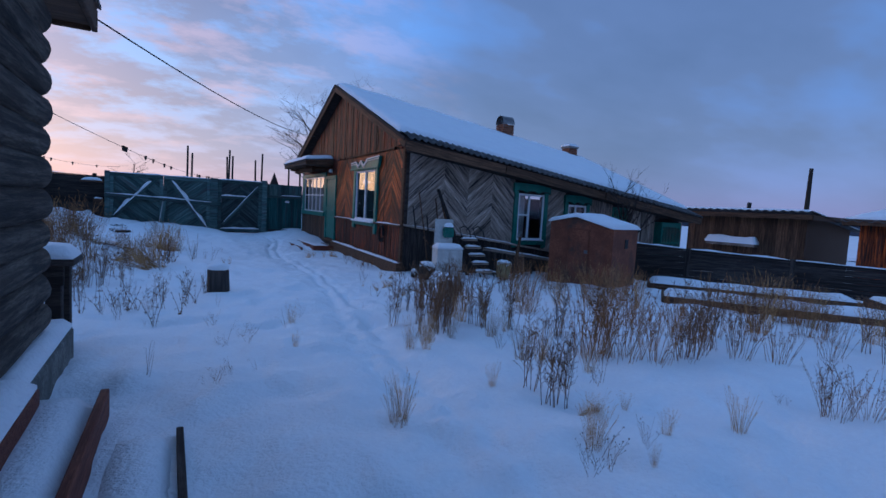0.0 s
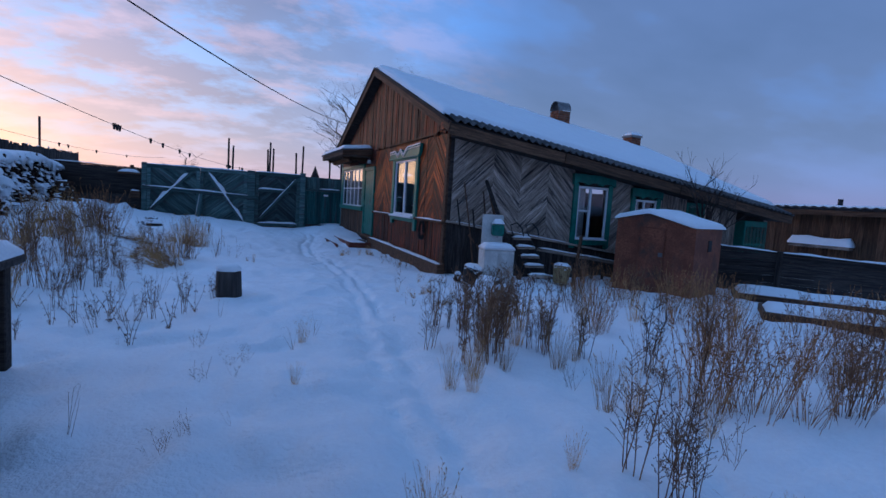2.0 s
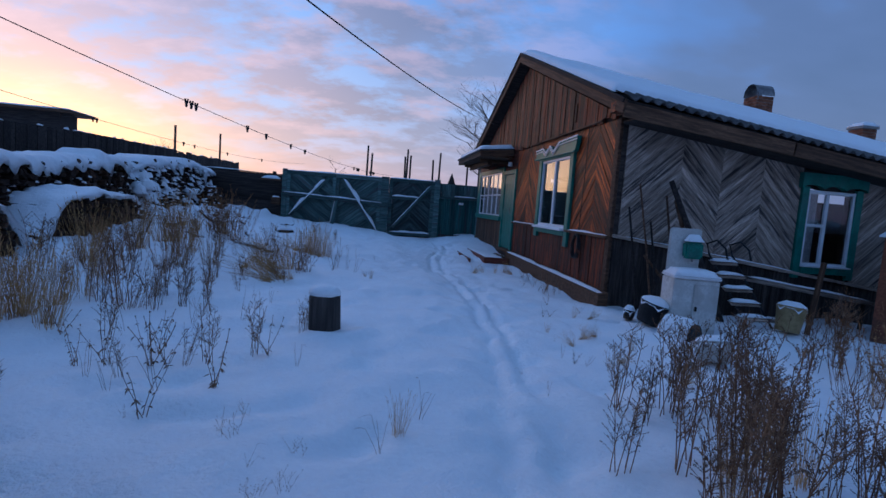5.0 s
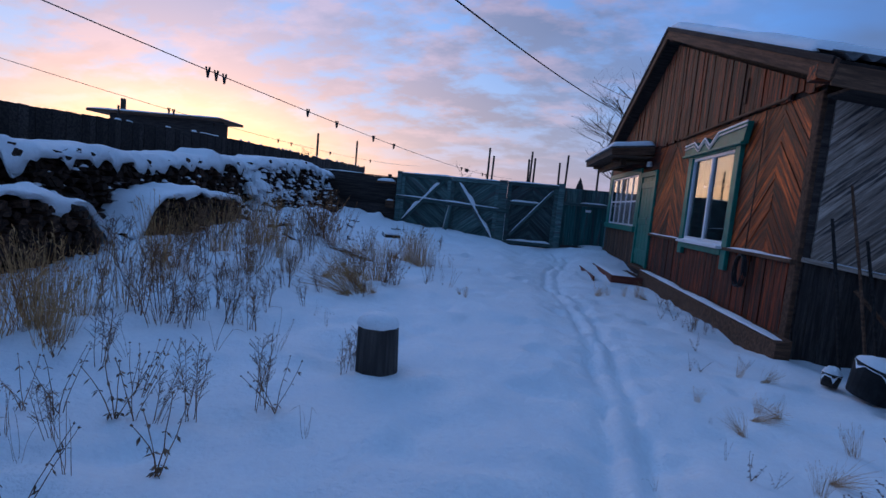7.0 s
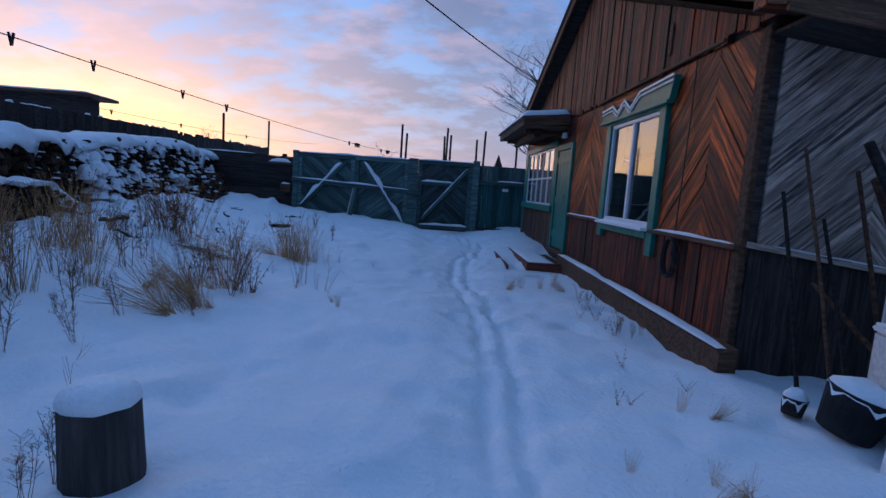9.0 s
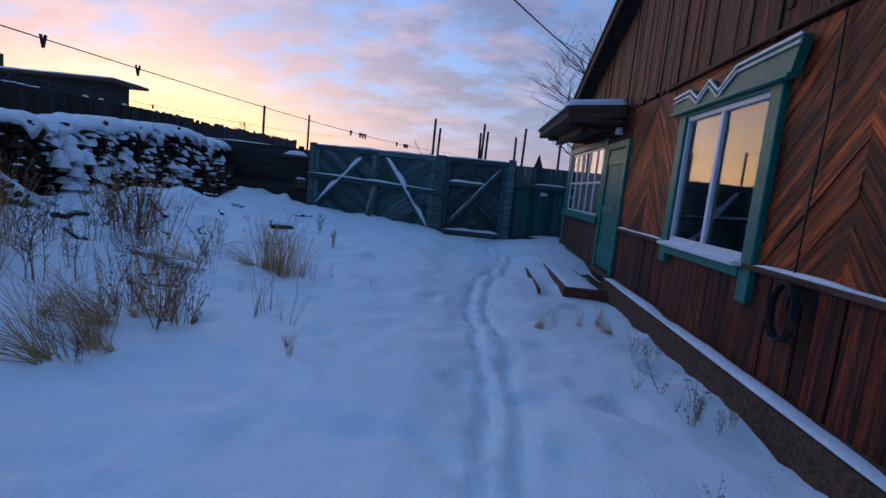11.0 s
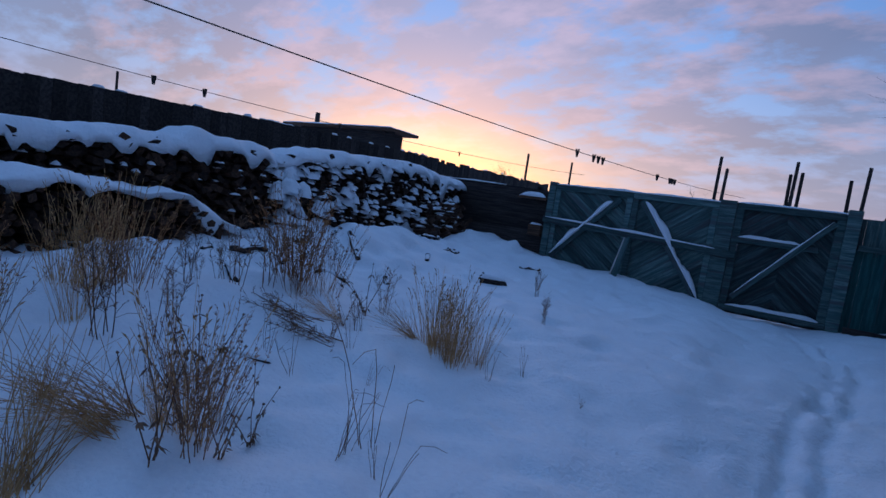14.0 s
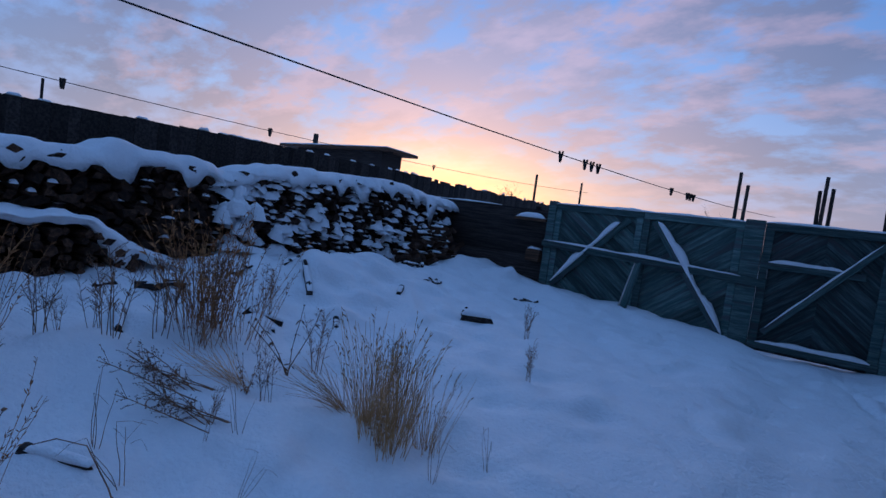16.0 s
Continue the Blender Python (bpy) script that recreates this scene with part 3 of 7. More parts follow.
def sash_window(name, parent, O, ex, w, h, panes, label, deep=0.05):
    """White framed window: outer frame, mullions and one pane per light, in a plane with axes ex and up."""
    O, ex = Vector(O), Vector(ex)
    n = ex.cross(Vector(EZ))
    win = parent
    t = 0.055

    def bar(nm, a0, b0, a1, b1, wd):
        beam(nm, O + ex * a0 + Vector((0, 0, b0)), O + ex * a1 + Vector((0, 0, b1)), wd, deep, WHITE, win, up=n)

    bar("frame_bar", 0, t / 2, w, t / 2, t), bar("frame_bar", 0, h - t / 2, w, h - t / 2, t)
    bar("frame_bar", t / 2, t, t / 2, h - t, t), bar("frame_bar", w - t / 2, t, w - t / 2, h - t, t)
    xs = [0] + list(panes) + [w]
    for a in panes:
        bar("mullion", a, t, a, h - t, 0.06)
    for a, b in zip(xs, xs[1:]):
        c = O + ex * ((a + b) / 2) + Vector((0, 0, h / 2)) - n * 0.012
        m = Matrix((ex, Vector(EZ), n)).transposed().to_4x4()
        m.translation = c
        hw, hh = (b - a) / 2 - 0.03, h / 2 - 0.03
        pane = part("pane", box_mesh(-hw, hw, -hh, hh, -0.004, 0.004), GLASS, win, world=m)
        pane.visible_shadow = False
    return win


def front_window():
    g = thing("gable_window", (HX, 11.8, 1.0), "", "")
    link(g, house, Matrix.Translation((HX, 11.8, 1.0)))
    tagged(g, "white two-light window in a carved teal surround")
    sash_window("sash", g, (HX - 0.03, 11.52, 1.10), EY, 1.59, 1.36, (0.78,), "white plastic two-light sash")
    x0, x1 = HX - 0.085, HX - 0.021
    # upright casings run below the sill
    box("casing", x0, x1, 11.50, 11.67, 0.86, 2.50, TEAL, g)
    box("casing", x0, x1, 9.79, 9.95, 0.77, 2.50, TEAL, g)
    box("sill_board", x0 - 0.01, x1, 9.95, 11.50, 0.96, 1.05, TEAL, g)
    box("casing_top", x0, x1, 9.95, 11.50, 2.45, 2.52, TEAL, g)
    box("sill", x0 - 0.09, HX, 9.91, 11.55, 1.052, 1.085, WHITE, g)
    snow_strip("sill_snow", (HX - 0.10, 11.54, 1.085), (HX - 0.10, 9.93, 1.085), 0.13, 0.045, g, 9)
    # pediment with a zigzag top edge
    xs = HX - 0.125
    prof = [(0, 2.49), (0.02, 2.68), (0.44, 2.70), (0.64, 2.59), (0.86, 2.72), (1.08, 2.58), (1.36, 2.74), (2.22, 2.765), (2.13, 2.49)]
    V = [(xs, 11.80 - a, z) for a, z in prof] + [(HX - 0.05, 11.80 - a, z) for a, z in prof]
    c = len(prof)
    F = [tuple(range(c)), tuple(reversed(range(c, 2 * c)))] + [(i, c + i, c + (i + 1) % c, (i + 1) % c) for i in range(c)]
    part("pediment", (V, F), TEAL, g)
    for k, dz in ((0.018, 0.0), (0.016, -0.055)):
        for (a, z), (b, w) in zip(prof[1:7], prof[2:8]):
            beam("zigzag_trim", (xs - 0.012, 11.80 - a, z + dz), (xs - 0.012, 11.80 - b, w + dz), 0.024, k, WHITE if dz == 0 else WHITE_OLD, g, up=(1, 0, 0), bev=0.002)
    beam("drip_board", (xs + 0.0, 11.82, 2.50), (xs + 0.0, 9.66, 2.50), 0.05, 0.035, TEAL, g)
    snow_strip("top_snow", (xs + 0.03, 10.43, 2.742), (xs + 0.03, 9.60, 2.765), 0.07, 0.025, g, 12)


front_window()


def porch():
    g = thing("porch_front", (HX, 14.9, 0.3), "", "")
    link(g, house, Matrix.Translation((HX, 14.9, 0.3)))
    tagged(g, "glazed porch front with teal frame and closed teal door")
    x0, x1 = HX - 0.06, HX + 0.02
    # teal frame of the glazing
    box("frame_board", x0, x1, 17.74, 18.0, 1.06, 2.55, TEAL, g)
    box("frame_board", x0, x1, 14.72, 14.92, 1.06, 2.55, TEAL, g)
    box("frame_board", x0, x1, 14.92, 17.74, 2.43, 2.55, TEAL, g)
    box("sill_board", x0 - 0.05, x1, 14.72, 18.0, 1.05, 1.18, TEAL, g)
    for i in range(6):
        y = 14.92 + 2.82 * i / 5
        box("mullion", HX - 0.035, HX + 0.005, y - 0.028, y + 0.028, 1.18, 2.43, WHITE, g, bev=0.004)
    for z in (1.2, 1.78, 2.40):
        for i in range(5):
            y = 14.92 + 2.82 * i / 5
            box("glazing_bar", HX - 0.034, HX + 0.0, y + 0.028, y + 0.536, z - 0.02, z + 0.02, WHITE, g, bev=0.003)
    for i in range(5):
        for z0, z1 in ((1.22, 1.76), (1.80, 2.38)):
            y = 14.92 + 2.82 * i / 5
            p = part("pane", box_mesh(HX - 0.02, HX - 0.014, y + 0.03, y + 0.534, z0, z1), GLASS, g)
            p.visible_shadow = False
    # net curtain in folds
    V, F = [], []
    for i in range(90):
        y = 14.9 + 2.9 * i / 89
        x = HX + 0.10 + 0.02 * math.sin(i * 1.1) + 0.008 * math.sin(i * 2.7)
        V += [(x, y, 1.15), (x, y, 2.48)]
    part("curtain", (V, [(2 * i, 2 * i + 2, 2 * i + 3, 2 * i + 1) for i in range(89)]), CURTAIN, g, "pale net curtain")
    # door
    d = new("door")
    link(d, house, Matrix.Translation((HX, 14.1, 0.33)))
    tagged(d, "closed teal panelled plank door")
    box("door_frame", HX - 0.07, HX + 0.01, 14.55, 14.66, 0.33, 2.42, TEAL, d)
    box("door_frame", HX - 0.07, HX + 0.01, 13.50, 13.62, 0.33, 2.42, TEAL, d)
    box("door_frame", HX - 0.07, HX + 0.01, 13.62, 14.55, 2.31, 2.42, TEAL, d)
    for i in range(4):
        box("door_plank", HX - 0.04, HX + 0.0, 13.625 + 0.231 * i, 13.852 + 0.231 * i, 0.36, 2.30, TEAL, d, bev=0.006)
    for z in (0.55, 1.25, 2.05):
        box("door_rail", HX - 0.058, HX - 0.04, 13.64, 14.53, z, z + 0.14, TEAL, d, bev=0.005)
    V, F = [], []
    tube(V, F, [(HX - 0.06, 13.72, 1.28), (HX - 0.10, 13.72, 1.28), (HX - 0.10, 13.72, 1.42), (HX - 0.06, 13.72, 1.42)], 0.009, n=5)
    part("door_handle", (V, F), TIN, d, "small metal pull handle")
    box("threshold", HX - 0.12, HX + 0.0, 13.5, 14.66, 0.26, 0.33, BROWN_WOOD, d)
    # porch lamp under the canopy
    V, F = [], []
    tube(V, F, [(HX - 0.10, 14.0, 2.62), (HX - 0.10, 14.0, 2.52)], 0.05, 0.065, 10)
    part("porch_lamp", (V, F), WHITE_OLD, g)


porch()


def corrugated(x0, x1, y0, y1, zf, pitch=0.15, amp=0.022, rows=3, th=0.008, axis="x"):
    """A waved sheet whose waves run down the slope; waves counted along axis. zf(x, y): the sheet's height."""
    n = int(((x1 - x0) if axis == "x" else (y1 - y0)) / pitch * 8)
    V, F = [], []
    for k in (0, 1):
        for j in range(rows):
            for i in range(n + 1):
                if axis == "x":
                    x, y = x0 + (x1 - x0) * i / n, y0 + (y1 - y0) * j / (rows - 1)
                else:
                    y, x = y0 + (y1 - y0) * i / n, x0 + (x1 - x0) * j / (rows - 1)
                V.append((x, y, zf(x, y) + amp * math.cos(i * math.pi / 4) - th * k))
    s = rows * (n + 1)
    for j in range(rows - 1):
        for i in range(n):
            a = j * (n + 1) + i
            F.append((a, a + 1, a + n + 2, a + n + 1))
            F.append((s + a + n + 1, s + a + n + 2, s + a + 1, s + a))
    for j in (0, rows - 1):
        for i in range(n):
            a = j * (n + 1) + i
            F.append((a, s + a, s + a + 1, a + 1))
    return V, F


ROOF_K = (RIDGE_Z - EAVE_Z) / (RIDGE_Y - EAVE_Y)
ROOF_X1 = HX + HLEN - 3.3


def roof_z(x, y):
    return EAVE_Z + ROOF_K * ((y - EAVE_Y) if y < RIDGE_Y else (2 * RIDGE_Y - EAVE_Y - y)) + sag(x)


def roof():
    g = thing("roof", (HX, RIDGE_Y, 5.0), "", "")
    link(g, house, Matrix.Translation((HX, RIDGE_Y, 5.0)))
    tagged(g, "grey corrugated roof under thick snow with brown rake boards")
    yb = 2 * RIDGE_Y - EAVE_Y
    part("sheet_front", corrugated(ROOF_X0 + 0.05, ROOF_X1, EAVE_Y - 0.06, RIDGE_Y, lambda x, y: roof_z(x, y) + 0.035, 0.17, 0.03), SLATE, g, smooth=True)
    part("sheet_back", corrugated(ROOF_X0 + 0.05, ROOF_X1, RIDGE_Y, yb + 0.06, lambda x, y: roof_z(x, y) + 0.03), SLATE, g, smooth=True)
    # boarded underside
    for a, b, nm in ((EAVE_Y, RIDGE_Y, "decking"), (RIDGE_Y, yb, "decking")):
        V = []
        for x in (ROOF_X0 + 0.03, ROOF_X1):
            for y in (a, b):
                V += [(x, y, roof_z(x, y) - 0.035), (x, y, roof_z(x, y) + 0.0)]
        part(nm, (V, [(0, 1, 3, 2), (4, 6, 7, 5), (0, 4, 5, 1), (2, 3, 7, 6), (1, 5, 7, 3), (0, 2, 6, 4)]), DARK_WOOD, g)
    # rake boards
    for a, b in ((EAVE_Y - 0.05, RIDGE_Y), (yb + 0.05, RIDGE_Y)):
        p0, p1 = Vector((ROOF_X0, a, roof_z(ROOF_X0, a) - 0.09)), Vector((ROOF_X0, b, roof_z(ROOF_X0, b) - 0.09))
        beam("rake_board", p0, p1, 0.20, 0.035, BROWN_WOOD, g, up=(1, 0, 0))
        q0, q1 = p0 + Vector((-0.025, 0, 0.085)), p1 + Vector((-0.025, 0, 0.085))
        beam("rake_cap", q0, q1, 0.07, 0.03, DARK_WOOD, g, up=(1, 0, 0))
    # eave board of the long side, in lengths
    xs = [ROOF_X0, 6.2, 9.6, ROOF_X1]
    for x0, x1 in zip(xs, xs[1:]):
        beam("eave_board", (x0 + 0.01, EAVE_Y - 0.01, EAVE_Z - 0.14 + sag(x0)), (x1 - 0.01, EAVE_Y - 0.01, EAVE_Z - 0.14 + sag(x1)), 0.035, 0.20, BROWN_WOOD, g)
    beam("purlin_end", (ROOF_X0 - 0.02, EAVE_Y + 0.28, EAVE_Z - 0.06), (HX + 0.05, EAVE_Y + 0.28, EAVE_Z - 0.06), 0.16, 0.15, RED_WOOD, g)
    beam("purlin_end", (ROOF_X0 + 0.05, RIDGE_Y, RIDGE_Z - 0.16), (HX + 0.05, RIDGE_Y, RIDGE_Z - 0.16), 0.14, 0.14, BROWN_WOOD, g)
    V = []
    for x in (HX, ROOF_X1 - 0.2):
        for y in (EAVE_Y, HY0 + 0.1):
            V += [(x, y, EAVE_Z - 0.22 + sag(x)), (x, y, EAVE_Z - 0.19 + sag(x))]
    part("soffit", (V, [(0, 1, 3, 2), (4, 6, 7, 5), (0, 4, 5, 1), (2, 3, 7, 6), (1, 5, 7, 3), (0, 2, 6, 4)]), DARK_WOOD, g)
    for a, b, sd in ((EAVE_Y + 0.40, RIDGE_Y + 0.02, 3), (RIDGE_Y - 0.02, yb - 0.06, 4)):
        snow_pad("roof_snow", ROOF_X0 + 0.02, ROOF_X1 - 0.05, a, b, lambda x, y: roof_z(x, y) + 0.03, 0.10, g, sd, 0.11, "thick even snow blanket", lip=0.45, wave=0.3)
    # brick chimneys
    for nm, cx, cy, w, base, top, hood in (("chimney", 9.82, 13.0, 0.46, 3.95, 4.72, True), ("chimney", 13.1, 13.1, 0.42, 3.3, 4.24, False)):
        c = new(nm)
        link(c, house, Matrix.Translation((cx, cy, base)))
        tagged(c, "weathered red brick chimney with a bent tin hood" if hood else "pale weathered brick chimney capped with snow")
        part("core", box_mesh(cx - w / 2 + 0.012, cx + w / 2 - 0.012, cy - w / 2 + 0.012, cy + w / 2 - 0.012, base - 0.5, top - 0.01), MORTAR, c)
        z, row = base, 0
        while z < top - 0.05:
            for s in range(4):
                for k in range(3):
                    a = -w / 2 + (k + (0.25 if row % 2 else 0)) * w / 3
                    l = w / 3 - 0.012
                    if a + l > w / 2:
                        l = w / 2 - a
                    m = Matrix.Translation((cx, cy, z)) @ Matrix.Rotation(s * math.pi / 2, 4, "Z")
                    part("brick", box_mesh(a, a + l, -w / 2 - 0.004, -w / 2 + 0.05, 0, 0.066), BRICK, c, world=m)
            z += 0.078
            row += 1
        if hood:
            V, F = [], []
            for k in (0, 1):
                for i in range(11):
                    a = math.pi * i / 10
                    for x in (cx - 0.25, cx + 0.25):
                        V.append((x, cy + (0.24 - 0.012 * k) * math.cos(a), top + 0.02 + (0.30 - 0.012 * k) * math.sin(a)))
            for i in range(10):
                F += [(2 * i, 2 * i + 1, 2 * i + 3, 2 * i + 2), (22 + 2 * i + 2, 22 + 2 * i + 3, 22 + 2 * i + 1, 22 + 2 * i)]
            part("hood", (V, F), TIN, c, "arched tin hood", smooth=True)
            box("hood_leg", cx - 0.23, cx - 0.20, cy - 0.25, cy - 0.22, top - 0.1, top + 0.1, TIN, c)
        else:
            box("cap", cx - 0.25, cx + 0.25, cy - 0.25, cy + 0.25, top, top + 0.07, MORTAR, c)
            box("band", cx - 0.235, cx + 0.235, cy - 0.235, cy + 0.235, top - 0.40, top - 0.33, MORTAR, c)
            snow_pad("cap_snow", cx - 0.24, cx + 0.24, cy - 0.24, cy + 0.24, lambda x, y: top + 0.07, 0.11, c, 8)


roof()


def canopy():
    g = thing("door_canopy", (3.3, 15.5, 2.8), "", "")
    link(g, house, Matrix.Translation((3.3, 15.5, 2.8)))
    tagged(g, "flat corrugated door canopy under snow on dark beams")
    x0, x1, y0, y1 = 2.86, HX - 0.03, 13.95, 17.3

    def cz(x, y):
        return 2.86 + 0.10 * (x - x0)

    part("sheet", corrugated(x0 - 0.05, x1, y0 - 0.03, y1, cz, axis="y"), SLATE, g, smooth=True)
    part("canopy_ceiling", box_mesh(x0 + 0.05, x1, y0 + 0.05, y1 - 0.05, 2.72, 2.75), BROWN_WOOD, g)
    beam("front_beam", (x0 + 0.02, y0, 2.77), (x0 + 0.02, y1, 2.77), 0.05, 0.13, DARK_WOOD, g)
    beam("end_beam", (x0, y0 + 0.02, 2.77), (x1, y0 + 0.02, 2.86), 0.05, 0.16, BROWN_WOOD, g)
    beam("end_beam", (x0, y1 - 0.02, 2.77), (x1, y1 - 0.02, 2.86), 0.05, 0.16, BROWN_WOOD, g)
    beam("bracket", (3.25, 14.5, 2.62), (3.25, 17.0, 2.62), 0.12, 0.14, BROWN_WOOD, g)
    beam("bracket", (HX, 14.6, 2.66), (3.0, 14.6, 2.66), 0.08, 0.08, BROWN_WOOD, g)
    beam("bracket", (HX, 16.9, 2.66), (3.0, 16.9, 2.66), 0.08, 0.08, BROWN_WOOD, g)
    snow_pad("canopy_snow", x0 - 0.02, x1, y0, y1 - 0.03, lambda x, y: cz(x, y) + 0.015, 0.13, g, 5, 0.08, lip=0.5)


canopy()


def side_window(x0, w, z0, h, wide, label):
    zs = sag(x0 + w / 2)
    g = new("side_window")
    link(g, house, Matrix.Translation((x0, HY0, z0 + zs)))
    tagged(g, label)
    z0 += zs
    y0, y1 = HY0 - 0.075, HY0 - 0.019
    sash_window("sash", g, (x0, HY0 - 0.03, z0), (1, 0, 0), w, h, (w * 0.42,), "white framed casement")
    box("transom", x0 + 0.05, x0 + w * 0.42, HY0 - 0.055, HY0 - 0.01, z0 + h * 0.52, z0 + h * 0.52 + 0.045, WHITE, g)
    box("casing", x0 - 0.12, x0 + 0.01, y0, y1, z0 - 0.2, z0 + h + 0.05, TEAL, g)
    box("casing", x0 + w - 0.01, x0 + w + 0.12, y0, y1, z0 - 0.2, z0 + h + 0.05, TEAL, g)
    box("sill_board", x0 + 0.01, x0 + w - 0.01, y0 - 0.03, y1, z0 - 0.12, z0 - 0.01, TEAL, g)
    box("sill", x0, x0 + w, y0 - 0.07, y1, z0 - 0.012, z0 + 0.01, WHITE, g)
    snow_strip("sill_snow", (x0 + 0.02, HY0 - 0.10, z0 + 0.01), (x0 + w - 0.02, HY0 - 0.10, z0 + 0.01), 0.09, 0.035, g, 4)
    # scalloped head board
    a0, a1 = x0 - wide, x0 + w + wide
    n = 24
    V = []
    for y in (y0 - 0.03, y1):
        for i in range(n + 1):
            t = i / n
            V += [(a0 + (a1 - a0) * t, y, z0 + h + 0.02 + 0.10 * abs(math.sin(t * math.pi * 3)) ** 0.7 * 0.6), (a0 + (a1 - a0) * t, y, z0 + h + 0.26)]
    s = 2 * (n + 1)
    F = []
    for i in range(n):
        a = 2 * i
        F += [(a, a + 2, a + 3, a + 1), (s + a + 1, s + a + 3, s + a + 2, s + a), (a, s + a, s + a + 2, a + 2), (a + 1, a + 3, s + a + 3, s + a + 1)]
    F += [(0, 1, s + 1, s), (2 * n, s + 2 * n, s + 2 * n + 1, 2 * n + 1)]
    part("head_board", (V, F), TEAL, g)
    box("curtain", x0 + 0.05, x0 + w * 0.4, HY0 + 0.12, HY0 + 0.13, z0 + 0.05, z0 + h - 0.05, CURTAIN, g, bev=0)


side_window(7.02, 0.88, 1.29, 1.22, 0.16, "white casement window with scalloped teal surround")
side_window(8.74, 0.70, 1.29, 1.22, 0.14, "white casement window with scalloped teal surround")


def far_windows():
    z = sag(10.8)
    g = new("side_window")
    link(g, house, Matrix.Translation((10.5, HY0, 1.3 + z)))
    tagged(g, "small dark teal barred side window")
    box("frame", 10.5, 11.15, HY0 - 0.05, HY0 + 0.0, 1.55 + z, 2.75 + z, TEAL, g)
    p = part("pane", box_mesh(10.56, 11.09, HY0 - 0.062, HY0 - 0.054, 1.62 + z, 2.68 + z), GLASS, g)
    for i in range(4):
        box("glazing_bar", 10.56, 11.09, HY0 - 0.08, HY0 - 0.065, 1.85 + z + 0.2 * i, 1.87 + z + 0.2 * i, TEAL, g, bev=0)
    # glazed lean-to at the far end
    z = sag(12.9)
    v = new("far_porch")
    link(v, house, Matrix.Translation((12.4, HY0, 0.3 + z)))
    tagged(v, "glazed teal porch at the far end")
    box("wall", 12.4, 13.3, HY0 - 0.35, HY0 + 0.1, 0.0, 1.45 + z, GREY_WOOD, v)
    box("wall", 12.4, 13.3, HY0 - 0.30, HY0 + 0.1, 1.45 + z, 2.65 + z, TEAL, v)
    for i in range(6):
        for k in range(2):
            part("pane", box_mesh(12.45 + 0.14 * i, 12.57 + 0.14 * i, HY0 - 0.32, HY0 - 0.312, 1.55 + z + 0.5 * k, 2.0 + z + 0.5 * k), GLASS, v)


far_windows()

# ---- gate and fences ----
GY = 19.53


